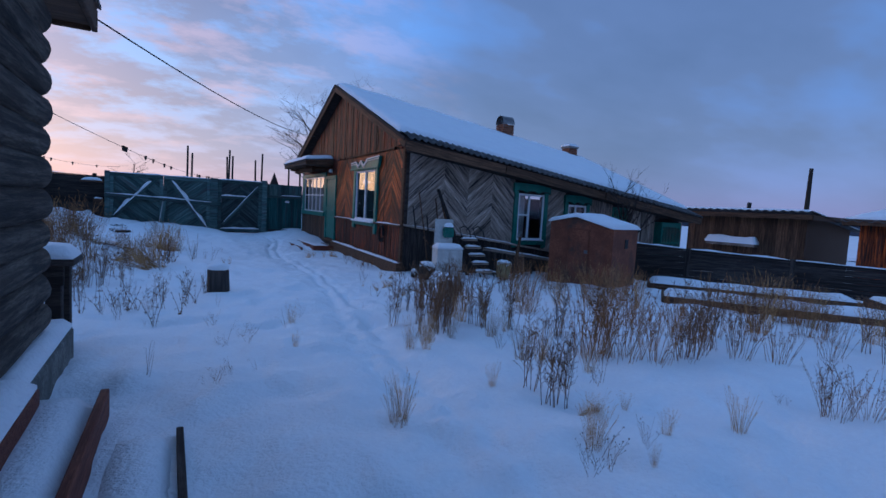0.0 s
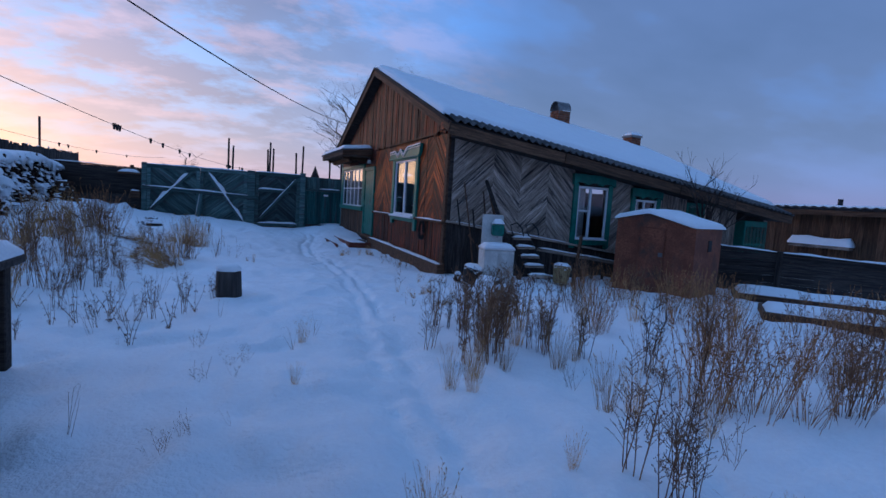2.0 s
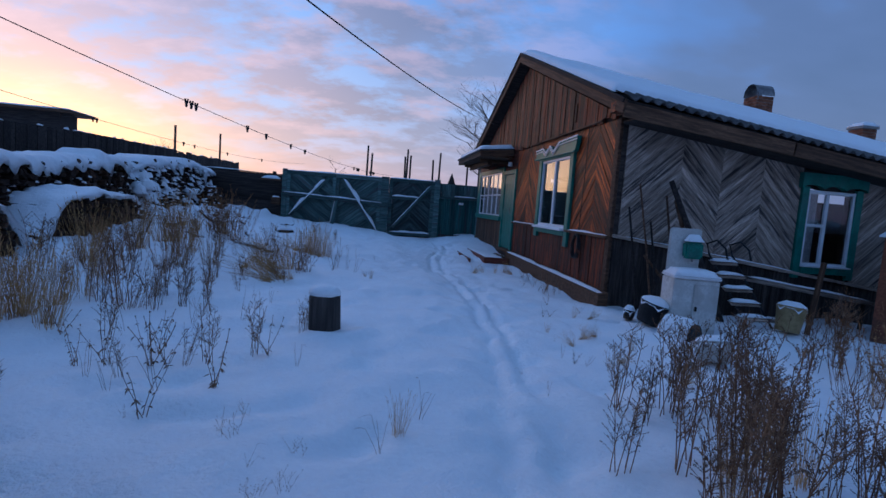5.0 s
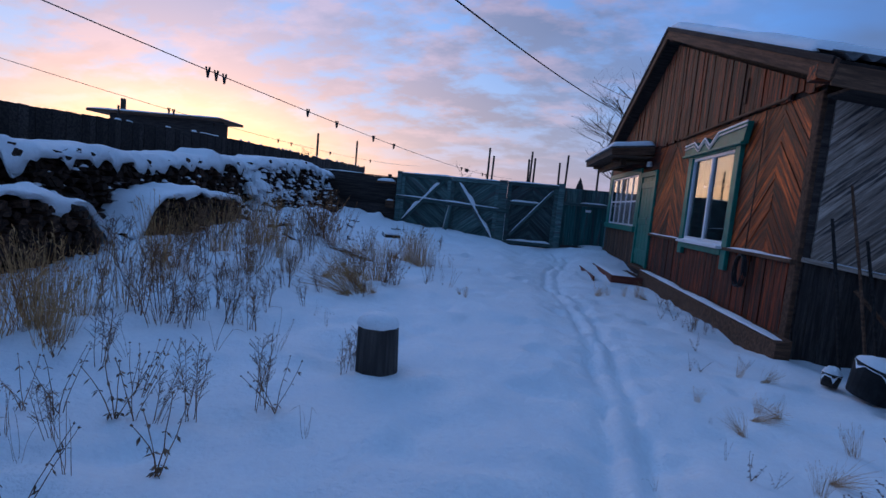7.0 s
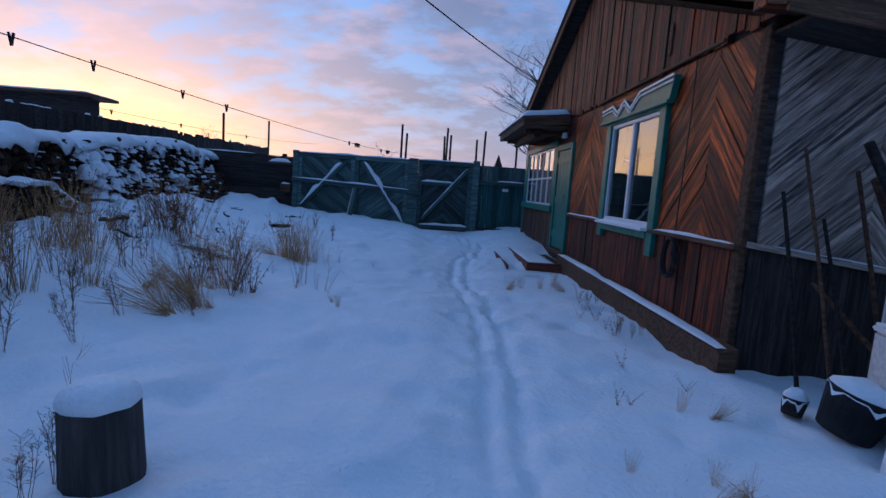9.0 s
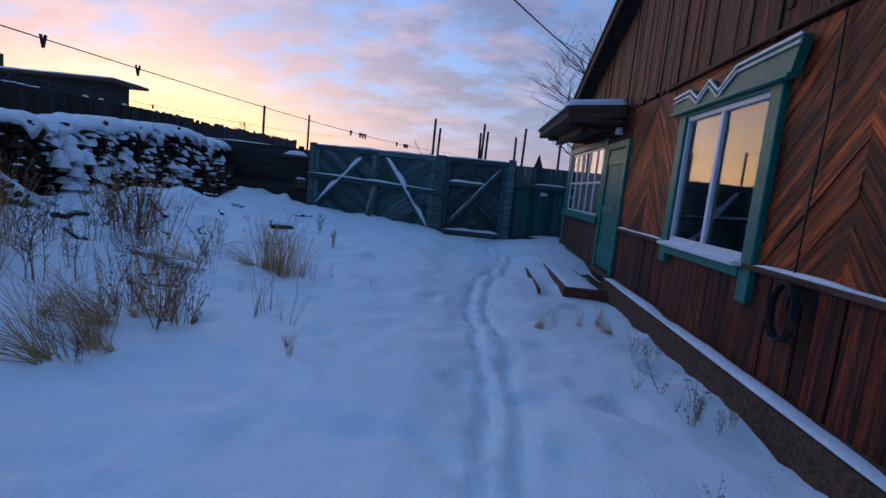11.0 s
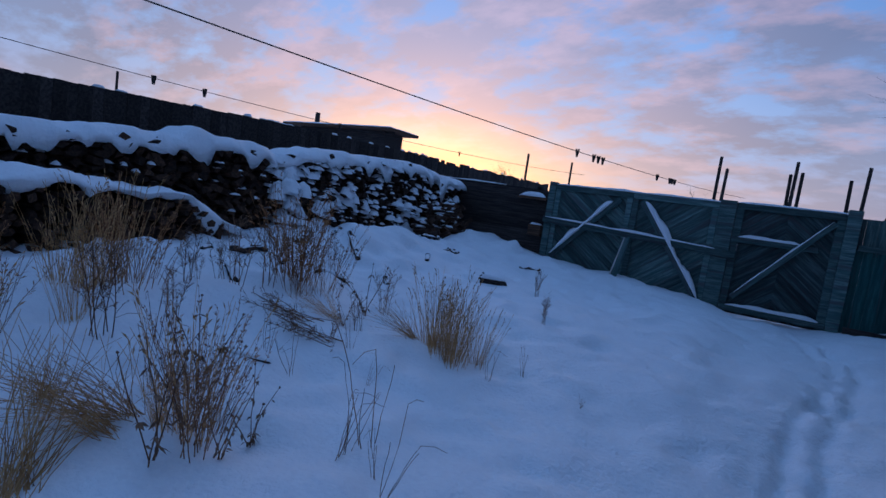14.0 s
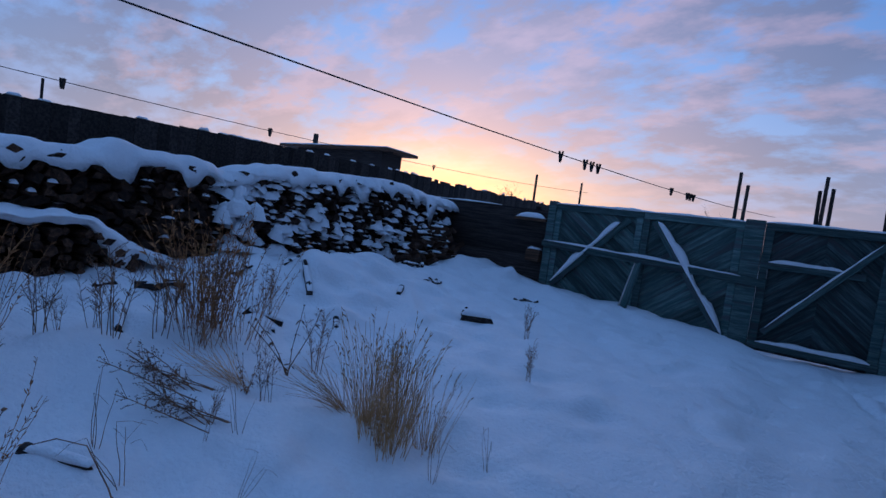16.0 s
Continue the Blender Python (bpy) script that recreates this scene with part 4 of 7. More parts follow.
def gates():
    g = thing("double_gate", (-1.1, GY, 0.2), "faded teal double yard gate of diagonal boards with snowy braces", "gate")
    EX = (1, 0, 0)
    top = 2.18
    for x0, x1, ang, sd in ((-2.86, -1.163, -38, 41), (-1.158, 0.45, 38, 42)):
        leaf = new("leaf")
        link(leaf, g, Matrix.Translation((x0, GY, 0.2)))
        boards_in(leaf, (0, GY, 0), EX, EZ, [(x0, 0.05), (x1, 0.05), (x1, top - 0.06), (x0, top - 0.06)], ang, 0.15, 0.022, GATE_PAINT, seed=sd, uneven=0.012)
        part("backing", box_mesh(x0, x1, GY + 0.002, GY + 0.02, 0.05, top - 0.06), GATE_PAINT, leaf)
        for xa in (x0, x1 - 0.12):
            box("stile", xa, xa + 0.12, GY - 0.075, GY - 0.03, 0.05, top - 0.12, GATE_PAINT, leaf)
        box("top_rail", x0, x1, GY - 0.075, GY - 0.028, top - 0.12, top - 0.0, GATE_PAINT, leaf)
    beam("brace", (-1.40, GY - 0.10, 2.02), (-2.76, GY - 0.10, 0.55), 0.05, 0.12, GATE_PAINT, g)
    beam("brace", (-0.95, GY - 0.10, 2.02), (0.36, GY - 0.10, 0.20), 0.05, 0.12, GATE_PAINT, g)
    snow_strip("brace_snow", (-1.55, GY - 0.14, 1.93), (-2.74, GY - 0.14, 0.62), 0.17, 0.24, g, 11)
    snow_strip("brace_snow", (-0.88, GY - 0.14, 2.0), (0.36, GY - 0.14, 0.25), 0.17, 0.24, g, 12)
    beam("cross_bar", (-3.02, GY - 0.16, 1.36), (0.86, GY - 0.16, 1.20), 0.10, 0.12, GATE_PAINT, g)
    snow_strip("bar_snow", (-3.0, GY - 0.16, 1.42), (0.5, GY - 0.16, 1.275), 0.10, 0.055, g, 13)
    beam("prop", (-1.10, GY - 0.13, 1.36), (-1.22, GY - 0.5, 0.30), 0.13, 0.06, GATE_PAINT, g)
    beam("prop_edge", (-1.16, GY - 0.17, 1.25), (-1.29, GY - 0.52, 0.30), 0.02, 0.06, WHITE_OLD, g)
    snow_strip("top_snow", (-2.95, GY - 0.02, top), (0.5, GY - 0.02, top), 0.15, 0.06, g, 14)
    for x0, x1 in ((-3.02, -2.86), (0.45, 0.735)):
        box("post", x0, x1, GY - 0.10, GY + 0.08, -0.1, top + 0.05, GATE_PAINT, g)
    w = thing("wicket_gate", (1.6, GY, 0.1), "narrow faded teal gate door with snowy diagonal brace", "gate")
    x0, x1 = 0.74, 2.40
    boards_in(w, (0, GY, 0), EX, EZ, [(x0, 0.12), (1.57, 0.12), (1.57, 2.1), (x0, 2.1)], 40, 0.14, 0.02, WICKET_PAINT, seed=43, uneven=0.01)
    boards_in(w, (0, GY, 0), EX, EZ, [(1.57, 0.12), (x1, 0.12), (x1, 2.1), (1.57, 2.1)], -40, 0.14, 0.02, WICKET_PAINT, seed=44, uneven=0.01)
    part("backing", box_mesh(x0, x1, GY + 0.002, GY + 0.02, 0.1, 2.1), DARK_WOOD, w)
    for xa in (x0, x1 - 0.13):
        box("stile", xa, xa + 0.13, GY - 0.075, GY - 0.03, 0.12, 2.1, GATE_PAINT, w)
    box("top_rail", x0, x1, GY - 0.08, GY - 0.02, 2.08, 2.2, GATE_PAINT, w)
    box("mid_rail", x0, x1 - 0.3, GY - 0.11, GY - 0.03, 1.46, 1.56, GATE_PAINT, w)
    box("bottom_rail", x0, x1, GY - 0.14, GY - 0.03, 0.16, 0.26, GATE_PAINT, w)
    beam("brace", (2.26, GY - 0.11, 2.02), (0.92, GY - 0.11, 0.42), 0.05, 0.10, GATE_PAINT, w)
    snow_strip("brace_snow", (2.22, GY - 0.13, 2.03), (0.95, GY - 0.13, 0.51), 0.09, 0.05, w, 15)
    snow_strip("rail_snow", (0.85, GY - 0.08, 1.56), (1.85, GY - 0.08, 1.56), 0.09, 0.08, w, 16)
    snow_strip("rail_snow", (0.85, GY - 0.12, 0.26), (2.3, GY - 0.12, 0.26), 0.12, 0.10, w, 17)
    snow_strip("top_snow", (0.7, GY - 0.03, 2.2), (2.45, GY - 0.03, 2.2), 0.13, 0.05, w, 18)
    V, F = [], []
    tube(V, F, [(0.86, GY - 0.08, 1.30), (0.86, GY - 0.16, 1.30), (0.86, GY - 0.16, 1.42), (0.86, GY - 0.08, 1.42)], 0.012, n=5)
    part("latch", (V, F), TIN, w)
    box("gate_post", 2.40, 2.60, GY - 0.12, GY + 0.08, 0.0, 2.28, GATE_PAINT, w)
    f = thing("teal_plank_fence", (3.3, GY, 0.2), "short teal plank fence joining gate and house", "fence", kind="structure")
    boards_in(f, (0, GY, 0), EX, EZ, [(2.60, 0.0), (4.05, 0.0), (4.05, 1.62), (2.60, 1.62)], 90, 0.17, 0.02, FENCE_PAINT, seed=45, uneven=0.01)
    boards_in(f, (0, GY + 0.05, 0), EX, EZ, [(2.60, 1.6), (4.05, 1.6), (4.05, 2.16), (2.60, 2.16)], 90, 0.17, 0.02, GATE_PAINT, seed=46, uneven=0.01)
    box("rail", 2.62, 4.05, GY - 0.10, GY - 0.03, 1.60, 1.70, GATE_PAINT, f)
    snow_strip("rail_snow", (3.15, GY - 0.07, 1.70), (3.98, GY - 0.07, 1.70), 0.10, 0.07, f, 19)
    box("number_plate", 3.34, 3.52, GY - 0.045, GY - 0.035, 1.42, 1.50, WHITE, f, bev=0.002)
    box("bottom_board", 2.62, 4.0, GY - 0.35, GY - 0.30, 0.15, 0.30, DARK_WOOD, f)


gates()


def left_fences():
    f = thing("dark_plank_fence", (-4.5, GY, 0.5), "low dark plank fence with snow beside the gate", "fence", kind="structure")
    boards_in(f, (0, GY + 0.1, 0), (1, 0, 0), EZ, [(-6.9, 0.3), (-3.03, 0.3), (-3.03, 2.02), (-6.9, 2.08)], 0, 0.19, 0.022, DARK_WOOD, "plank", seed=51, uneven=0.015)
    part("backing", box_mesh(-6.88, -3.04, GY + 0.103, GY + 0.118, 0.2, 2.0), DARK_WOOD, f)
    for x in (-6.6, -5.0, -3.4):
        box("post", x, x + 0.12, GY + 0.122, GY + 0.24, 0.0, 2.1, DARK_WOOD, f)
    box("loose_board", -3.75, -3.05, GY - 0.12, GY - 0.02, 1.78, 1.84, BROWN_WOOD, f)
    snow_strip("board_snow", (-3.72, GY - 0.07, 1.84), (-3.08, GY - 0.07, 1.84), 0.12, 0.12, f, 21)
    snow_strip("top_snow", (-6.8, GY + 0.11, 2.08), (-4.2, GY + 0.11, 2.05), 0.10, 0.04, f, 22)
    box("ledge_block", -3.35, -3.05, GY - 0.2, GY, 0.95, 1.2, BROWN_WOOD, f)
    snow_strip("block_snow", (-3.33, GY - 0.1, 1.2), (-3.07, GY - 0.1, 1.2), 0.18, 0.06, f, 23)
    # tall fence behind the woodpile
    t = thing("tall_board_fence", (-7.2, 14, 0.6), "tall dark board fence with patches of snow on top", "fence", kind="structure")
    r = random.Random(5)
    y, i = -4.0, 0
    while y < 30:
        w = r.uniform(0.14, 0.18)
        zt = 2.25 + 0.048 * (min(y, 15.5) - 9.7) + 0.022 * max(0.0, y - 15.5) + r.uniform(-0.01, 0.01) - (r.uniform(0, 0.1) if y > 21 else 0)
        part("board", box_mesh(-0.012, 0.012, -w / 2 - 0.012, w / 2 + 0.012, 0.0, zt), DARK_WOOD, t, world=Matrix.Translation((-7.2 + (0.010 if i % 2 else 0.0), y, 0)))
        if r.random() < 0.22:
            snow_strip("top_snow", (-7.2, y - w / 2, zt), (-7.2, y + w / 2, zt), 0.045, 0.05, t, i)
        y += w
        i += 1
    beam("rail", (-7.16, -4, 1.4), (-7.16, 30, 2.0), 0.05, 0.10, DARK_WOOD, t)


left_fences()

# ---- doorstep ----
def doorstep():
    g = thing("plank_doorstep", (3.3, 14.5, 0.1), "low red-edged plank doorstep covered with snow", "doorstep")
    box("edge_board", 2.97, 3.01, 13.05, 16.1, 0.0, 0.17, RED_EDGE, g)
    box("edge_board", 3.01, 3.72, 13.05, 13.09, 0.0, 0.17, RED_EDGE, g)
    part("deck", box_mesh(3.01, 3.72, 13.10, 16.1, 0.0, 0.13), BROWN_WOOD, g)
    box("lower_board", 2.60, 2.635, 13.0, 15.2, -0.05, 0.115, RED_EDGE, g)
    snow_pad("deck_snow", 3.0, 3.53, 13.11, 16.1, lambda x, y: 0.13, 0.05, g, 3, lip=0.6)


doorstep()


# ---- woodpile ----
def woodpile():
    g = thing("woodpile", (-5.8, 14, 0.4), "long stacked pile of dark split firewood under a snow cap", "woodpile")
    r = random.Random(11)
    shapes = []
    for k in range(8):
        n = r.choice((3, 4, 4, 5))
        pr = []
        for i in range(n):
            a = 2 * math.pi * i / n + r.uniform(-0.35, 0.35)
            pr.append((0.085 * r.uniform(0.75, 1.2) * math.cos(a), 0.045 * r.uniform(0.7, 1.25) * math.sin(a)))
        V = [(-0.24, a, b) for a, b in pr] + [(0.24, a * 1.05, b * 1.05) for a, b in pr]
        F = [tuple(reversed(range(n))), tuple(range(n, 2 * n))] + [(i, (i + 1) % n, n + (i + 1) % n, n + i) for i in range(n)]
        shapes.append((V, F))
    meshes = [mesh_of("log_piece", v, f, SPLIT) for v, f in shapes]
    rest = []
    count = 0
    snowV, snowF = [], []

    def lump(c, a, b, h, hang=0.0):
        o = len(snowV)
        snowV.append(c + Vector((0, 0, h)))
        for ring, (k, z) in enumerate(((0.6, 0.75), (1.0, 0.1))):
            for i in range(7):
                t = 2 * math.pi * i / 7
                down = hang * ring * max(0.0, math.cos(t)) * r.uniform(0.3, 1.6)
                snowV.append(c + Vector((a * k * math.cos(t), b * k * math.sin(t) * r.uniform(0.7, 1.25), h * z - down)))
        for i in range(7):
            snowF.append((o, o + 1 + i, o + 1 + (i + 1) % 7))
            snowF.append((o + 1 + i, o + 8 + i, o + 8 + (i + 1) % 7, o + 1 + (i + 1) % 7))

    def top(y):
        t = 1.55 + 0.02 * (min(y, 10.3) - 8) + 0.073 * (min(max(y, 10.3), 17.0) - 10.3) + 0.05 * noise.noise(Vector((y * 0.9, 0, 2)))
        t -= 0.14 * math.exp(-((y - 13.95) / 0.30) ** 2)
        return t - 0.15 * smooth_step(17.0, 19.4, y)

    def face(y):
        return -5.32 - 0.05 * noise.noise(Vector((y * 0.7, 3, 1))) - 0.22 * math.exp(-((y - 13.9) / 0.35) ** 2)

    y = 5.0
    while y < 19.4:
        z = 0.25 + 0.04 * r.random()
        while z < top(y):
            yy = y + r.uniform(-0.03, 0.03)
            x = face(yy) - 0.22 + r.uniform(-0.09, 0.08) - 0.07 * (z - 0.4)
            m = pose(x, yy, z, r.uniform(-50, 50), r.uniform(-8, 8), r.uniform(-14, 14)) @ Matrix.Diagonal((1, r.uniform(0.7, 1.35), r.uniform(0.7, 1.4), 1))
            k = r.randrange(8)
            if count < 290 and 11.5 < y < 15.5:
                ob = new("log_piece", meshes[k])
                link(ob, g, m)
                count += 1
            else:
                v, f = shapes[k]
                rest.append(([m @ Vector(p) for p in v], f))
            heavy = 0.52 if y > 13.7 else 0.16
            if r.random() < heavy:
                clump = noise.noise(Vector((yy * 1.6, z * 2.2, 3)))
                big = 1.0 + (1.3 * max(0.0, clump + 0.25) * 1.6 if y > 13.7 else 0.0)
                lump(Vector((x + 0.20, yy, z + 0.03)), r.uniform(0.05, 0.08) * big, r.uniform(0.04, 0.09) * big, r.uniform(0.025, 0.055) * big, 0.05 * (big - 1))
            z += r.uniform(0.072, 0.098)
        y += r.uniform(0.125, 0.155)
    part("stacked_wood", join(*rest), SPLIT, g, kind="stuff")
    # inner mass of the stack behind its face
    n = 60
    V, F = [], []
    for i in range(n + 1):
        y = 5.0 + 14.4 * i / n
        V += [(face(y) - 0.16, y, 0.0), (face(y) - 0.24, y, top(y) - 0.06), (-6.3, y, top(y) - 0.06), (-6.3, y, 0.0)]
    for i in range(n):
        for k in range(4):
            a = 4 * i
            F.append((a + k, a + (k + 1) % 4, a + 4 + (k + 1) % 4, a + 4 + k))
    F += [(0, 1, 2, 3), (4 * n + 3, 4 * n + 2, 4 * n + 1, 4 * n)]
    part("stack_core", (V, F), SPLIT, g)
    # snow cap with drips over the face
    nx, ny = 14, 400
    V, F = [], []
    for j in range(ny + 1):
        y = 5.0 + 14.6 * j / ny
        over = 0.06 + 0.10 * max(0, noise.noise(Vector((y * 2.3, 9, 1)))) + 0.05 * noise.noise(Vector((y * 7, 1, 4)))
        h = 0.14 + 0.06 * noise.noise(Vector((y * 1.1, 4, 4))) + 0.04 * noise.noise(Vector((y * 3.7, 1, 4))) + 0.12 * math.exp(-((y - 12.45) / 0.16) ** 2)
        t = top(y)
        x0 = face(y) + 0.02 + over * 0.6
        x1 = -6.35
        drop = 0.02 + max(0.0, 0.75 * noise.noise(Vector((y * 2.3, 2, 8)))) + 0.30 * max(0.0, noise.noise(Vector((y * 6.1, 5, 8))))
        for i in range(nx + 1):
            u = i / nx
            x = x0 + (x1 - x0) * u
            k = math.sin(min(1, u * 4.5) * math.pi / 2) * math.sin(min(1, (1 - u) * 6 + 0.1) * math.pi / 2)
            V.append((x, y, t - 0.05 + h * k - (drop if i == 0 else drop * 0.35 if i == 1 else 0) + 0.03 * noise.noise(Vector((x * 4, y * 4, 0)))))
    for j in range(ny):
        for i in range(nx):
            a = j * (nx + 1) + i
            F.append((a, a + nx + 1, a + nx + 2, a + 1))
    b = len(V)
    for j in range(ny + 1):
        y = 5.0 + 14.6 * j / ny
        V += [(face(y) - 0.06, y, top(y) - 0.12), (-6.33, y, top(y) - 0.12)]
    for j in range(ny):
        F.append((j * (nx + 1), b + 2 * j, b + 2 * j + 2, (j + 1) * (nx + 1)))
    part("snow_cap", (V, F), SNOW, g, "thick drooping snow cap", smooth=True)
    # slumped snow at the break and at the far end
    for (cx, cy, cz, a, b2, h) in ((-5.2, 13.95, 1.5, 0.28, 0.22, 0.75), (-5.2, 13.9, 1.15, 0.28, 0.26, 0.75), (-5.05, 13.8, 0.8, 0.38, 0.36, 0.5), (-5.0, 13.8, 0.55, 0.6, 0.5, 0.3), (-5.15, 16.9, 1.2, 0.2, 0.35, 0.35), (-5.1, 18.3, 0.85, 0.3, 0.5, 0.4)):
        for q in range(9):
            lump(Vector((cx + r.uniform(-0.1, 0.12), cy + r.uniform(-b2, b2), cz - r.uniform(0, 0.35))), a * r.uniform(0.4, 0.8), b2 * r.uniform(0.35, 0.6), h * r.uniform(0.15, 0.4))
    part("clinging_snow", (snowV, snowF), SNOW, g, kind="stuff", smooth=True)
    # spilled pieces at the far end
    s = thing("spilled_firewood", (-4.7, 18.4, 0.5), "loose heap of split logs slid off the pile", "firewood")
    for i in range(46):
        yy = r.uniform(17.0, 19.2)
        zz = r.uniform(0.5, 1.35) * smooth_step(16.2, 18.0, yy)
        x = -5.1 + 0.5 * (1.4 - zz) * r.uniform(0.6, 1.0)
        ob = new("log_piece", meshes[r.randrange(8)])
        link(ob, s, pose(x, yy, max(zz, ground_z(x, yy) + 0.03), r.uniform(-60, 60), r.uniform(-35, 10), r.uniform(-70, 70)))
        if r.random() < 0.6:
            snow_strip("snow", (x - 0.1, yy - 0.1, zz + 0.03), (x + 0.12, yy + 0.1, zz + 0.03), 0.12, 0.06, s, i)


woodpile()


def low_stack(y0, y1, crest, peak_y, seed, label):
    """A low stack of split wood against the long pile, its snow hood sagging over the face in lobes."""
    g = thing("low_woodheap", (-4.8, (y0 + y1) / 2, ground_z(-4.6, (y0 + y1) / 2)), label, "firewood")
    r = random.Random(seed)

    def face(y):
        return -4.55 + 0.12 * noise.noise(Vector((y * 0.9, seed, 2)))

    def hood(y):
        ends = smooth_step(y0 - 0.15, y0 + 0.5, y) * smooth_step(y1 + 0.55, y1 - 0.5, y)
        base = ground_z(-4.6, y)
        return base + (crest - base - 0.07 * abs(y - peak_y) + 0.07 * noise.noise(Vector((y * 1.3, seed, 5)))) * ends

    shapes = []
    for k in range(6):
        V, F = [], []
        tube(V, F, [(-0.2, 0, 0), (0.2, 0.01, 0)], r.uniform(0.035, 0.06), r.uniform(0.035, 0.055), r.choice((4, 5, 6)))
        shapes.append(mesh_of("log_piece", V, F, SPLIT))
    y = y0
    while y < y1:
        z = ground_z(face(y), y) - 0.02
        while z < hood(y) - 0.07:
            ob = new("log_piece", r.choice(shapes))
            link(ob, g, pose(face(y) - 0.16 + r.uniform(-0.06, 0.06), y + r.uniform(-0.03, 0.03), z, r.uniform(0, 90), r.uniform(-8, 8), r.uniform(-16, 16)) @ Matrix.Diagonal((1, r.uniform(0.8, 1.4), r.uniform(0.7, 1.1), 1)))
            z += r.uniform(0.07, 0.095)
        y += r.uniform(0.10, 0.13)
    V, F = [], []
    nx, n = 12, int((y1 - y0 + 0.8) / 0.05)
    for j in range(n + 1):
        y = y0 - 0.3 + (y1 - y0 + 0.8) * j / n
        lobe = 0.05 + 0.40 * max(0.0, noise.noise(Vector((y * 2.1, seed, 8)))) + 0.14 * max(0.0, noise.noise(Vector((y * 5.7, seed, 3))))
        x0 = face(y) + 0.07 + 0.05 * noise.noise(Vector((y * 3.0, seed, 1)))
        top = hood(y)
        for i in range(nx + 1):
            u = i / nx
            x = x0 - (0.10 if i == 0 else 0.0) + (-5.4 - x0) * max(0.0, (i - 1) / (nx - 1))
            z = top + 0.05 + 0.05 * math.sin(u * 3.0) + 0.11 * noise.noise(Vector((x * 2.2, y * 2.2, seed))) + 0.05 * noise.noise(Vector((x * 6, y * 6, seed))) - (lobe if i == 0 else lobe * 0.45 if i == 1 else 0.10 * lobe if i == 2 else 0)
            V.append((x, y, max(z, ground_z(x, y) - 0.05)))
    for j in range(n):
        for i in range(nx):
            a = j * (nx + 1) + i
            F.append((a, a + nx + 1, a + nx + 2, a + 1))
    part("snow_hood", (V, F), SNOW, g, "lobed snow hood", smooth=True)
    part("stack_core", box_mesh(-5.3, -4.85, y0 + 0.25, y1 - 0.35, 0.1, min(hood(y0 + 0.6), hood(y1 - 0.7)) - 0.12), SPLIT, g)


low_stack(9.3, 12.3, 1.08, 10.7, 3, "low stack of split wood under a lobed snow hood")
low_stack(5.9, 8.5, 0.98, 7.2, 9, "low heap of old wood half buried under snow")


def log_lying(p0, p1, rad, seed, label="snow-dusted dark branch log lying in the snow"):
    p0, p1 = Vector(p0), Vector(p1)
    p0.z, p1.z = ground_z(p0.x, p0.y) + rad * 0.15 + p0.z, ground_z(p1.x, p1.y) + rad * 0.15 + p1.z
    V, F = [], []
    pts = [p0 + (p1 - p0) * (i / 5) + Vector((0, 0, 0.03 * math.sin(i * 2.1 + seed))) for i in range(6)]
    tube(V, F, pts, rad, rad * 0.75, 8)
    g = part("fallen_log", (V, F), DARK_WOOD, None, label, category="log")
    snow_strip("log_snow", p0 + Vector((0, 0, rad * 0.7)), p1 + Vector((0, 0, rad * 0.6)), rad * 1.6, rad * 1.0, g, seed)


log_lying((-3.1, 12.4, -0.02), (-2.8, 12.8, 0.0), 0.04, 2)
log_lying((-2.35, 15.4, 0), (-2.0, 15.6, 0.0), 0.08, 3)
log_lying((-3.9, 12.4, 0.0), (-3.5, 12.5, -0.02), 0.045, 4)
log_lying((-3.5, 13.8, 0.0), (-4.0, 14.1, 0.06), 0.045, 5)
log_lying((-1.95, 10.68, -0.03), (-1.62, 10.86, -0.01), 0.04, 7)
log_lying((-3.2, 12.75, 0.0), (-2.95, 13.0, 0.0), 0.055, 8)
_r = random.Random(77)
for _i in range(13):
    _x, _y, _a, _l = _r.uniform(-4.7, -2.3), _r.uniform(11.5, 17.8), _r.uniform(-1.4, 1.4), _r.uniform(0.2, 0.45)
    log_lying((_x, _y, 0), (_x + _l * math.cos(_a), _y + _l * math.sin(_a), _r.uniform(-0.04, 0.05)), _r.uniform(0.02, 0.045), 20 + _i, "short dark log sticking out of the snow")


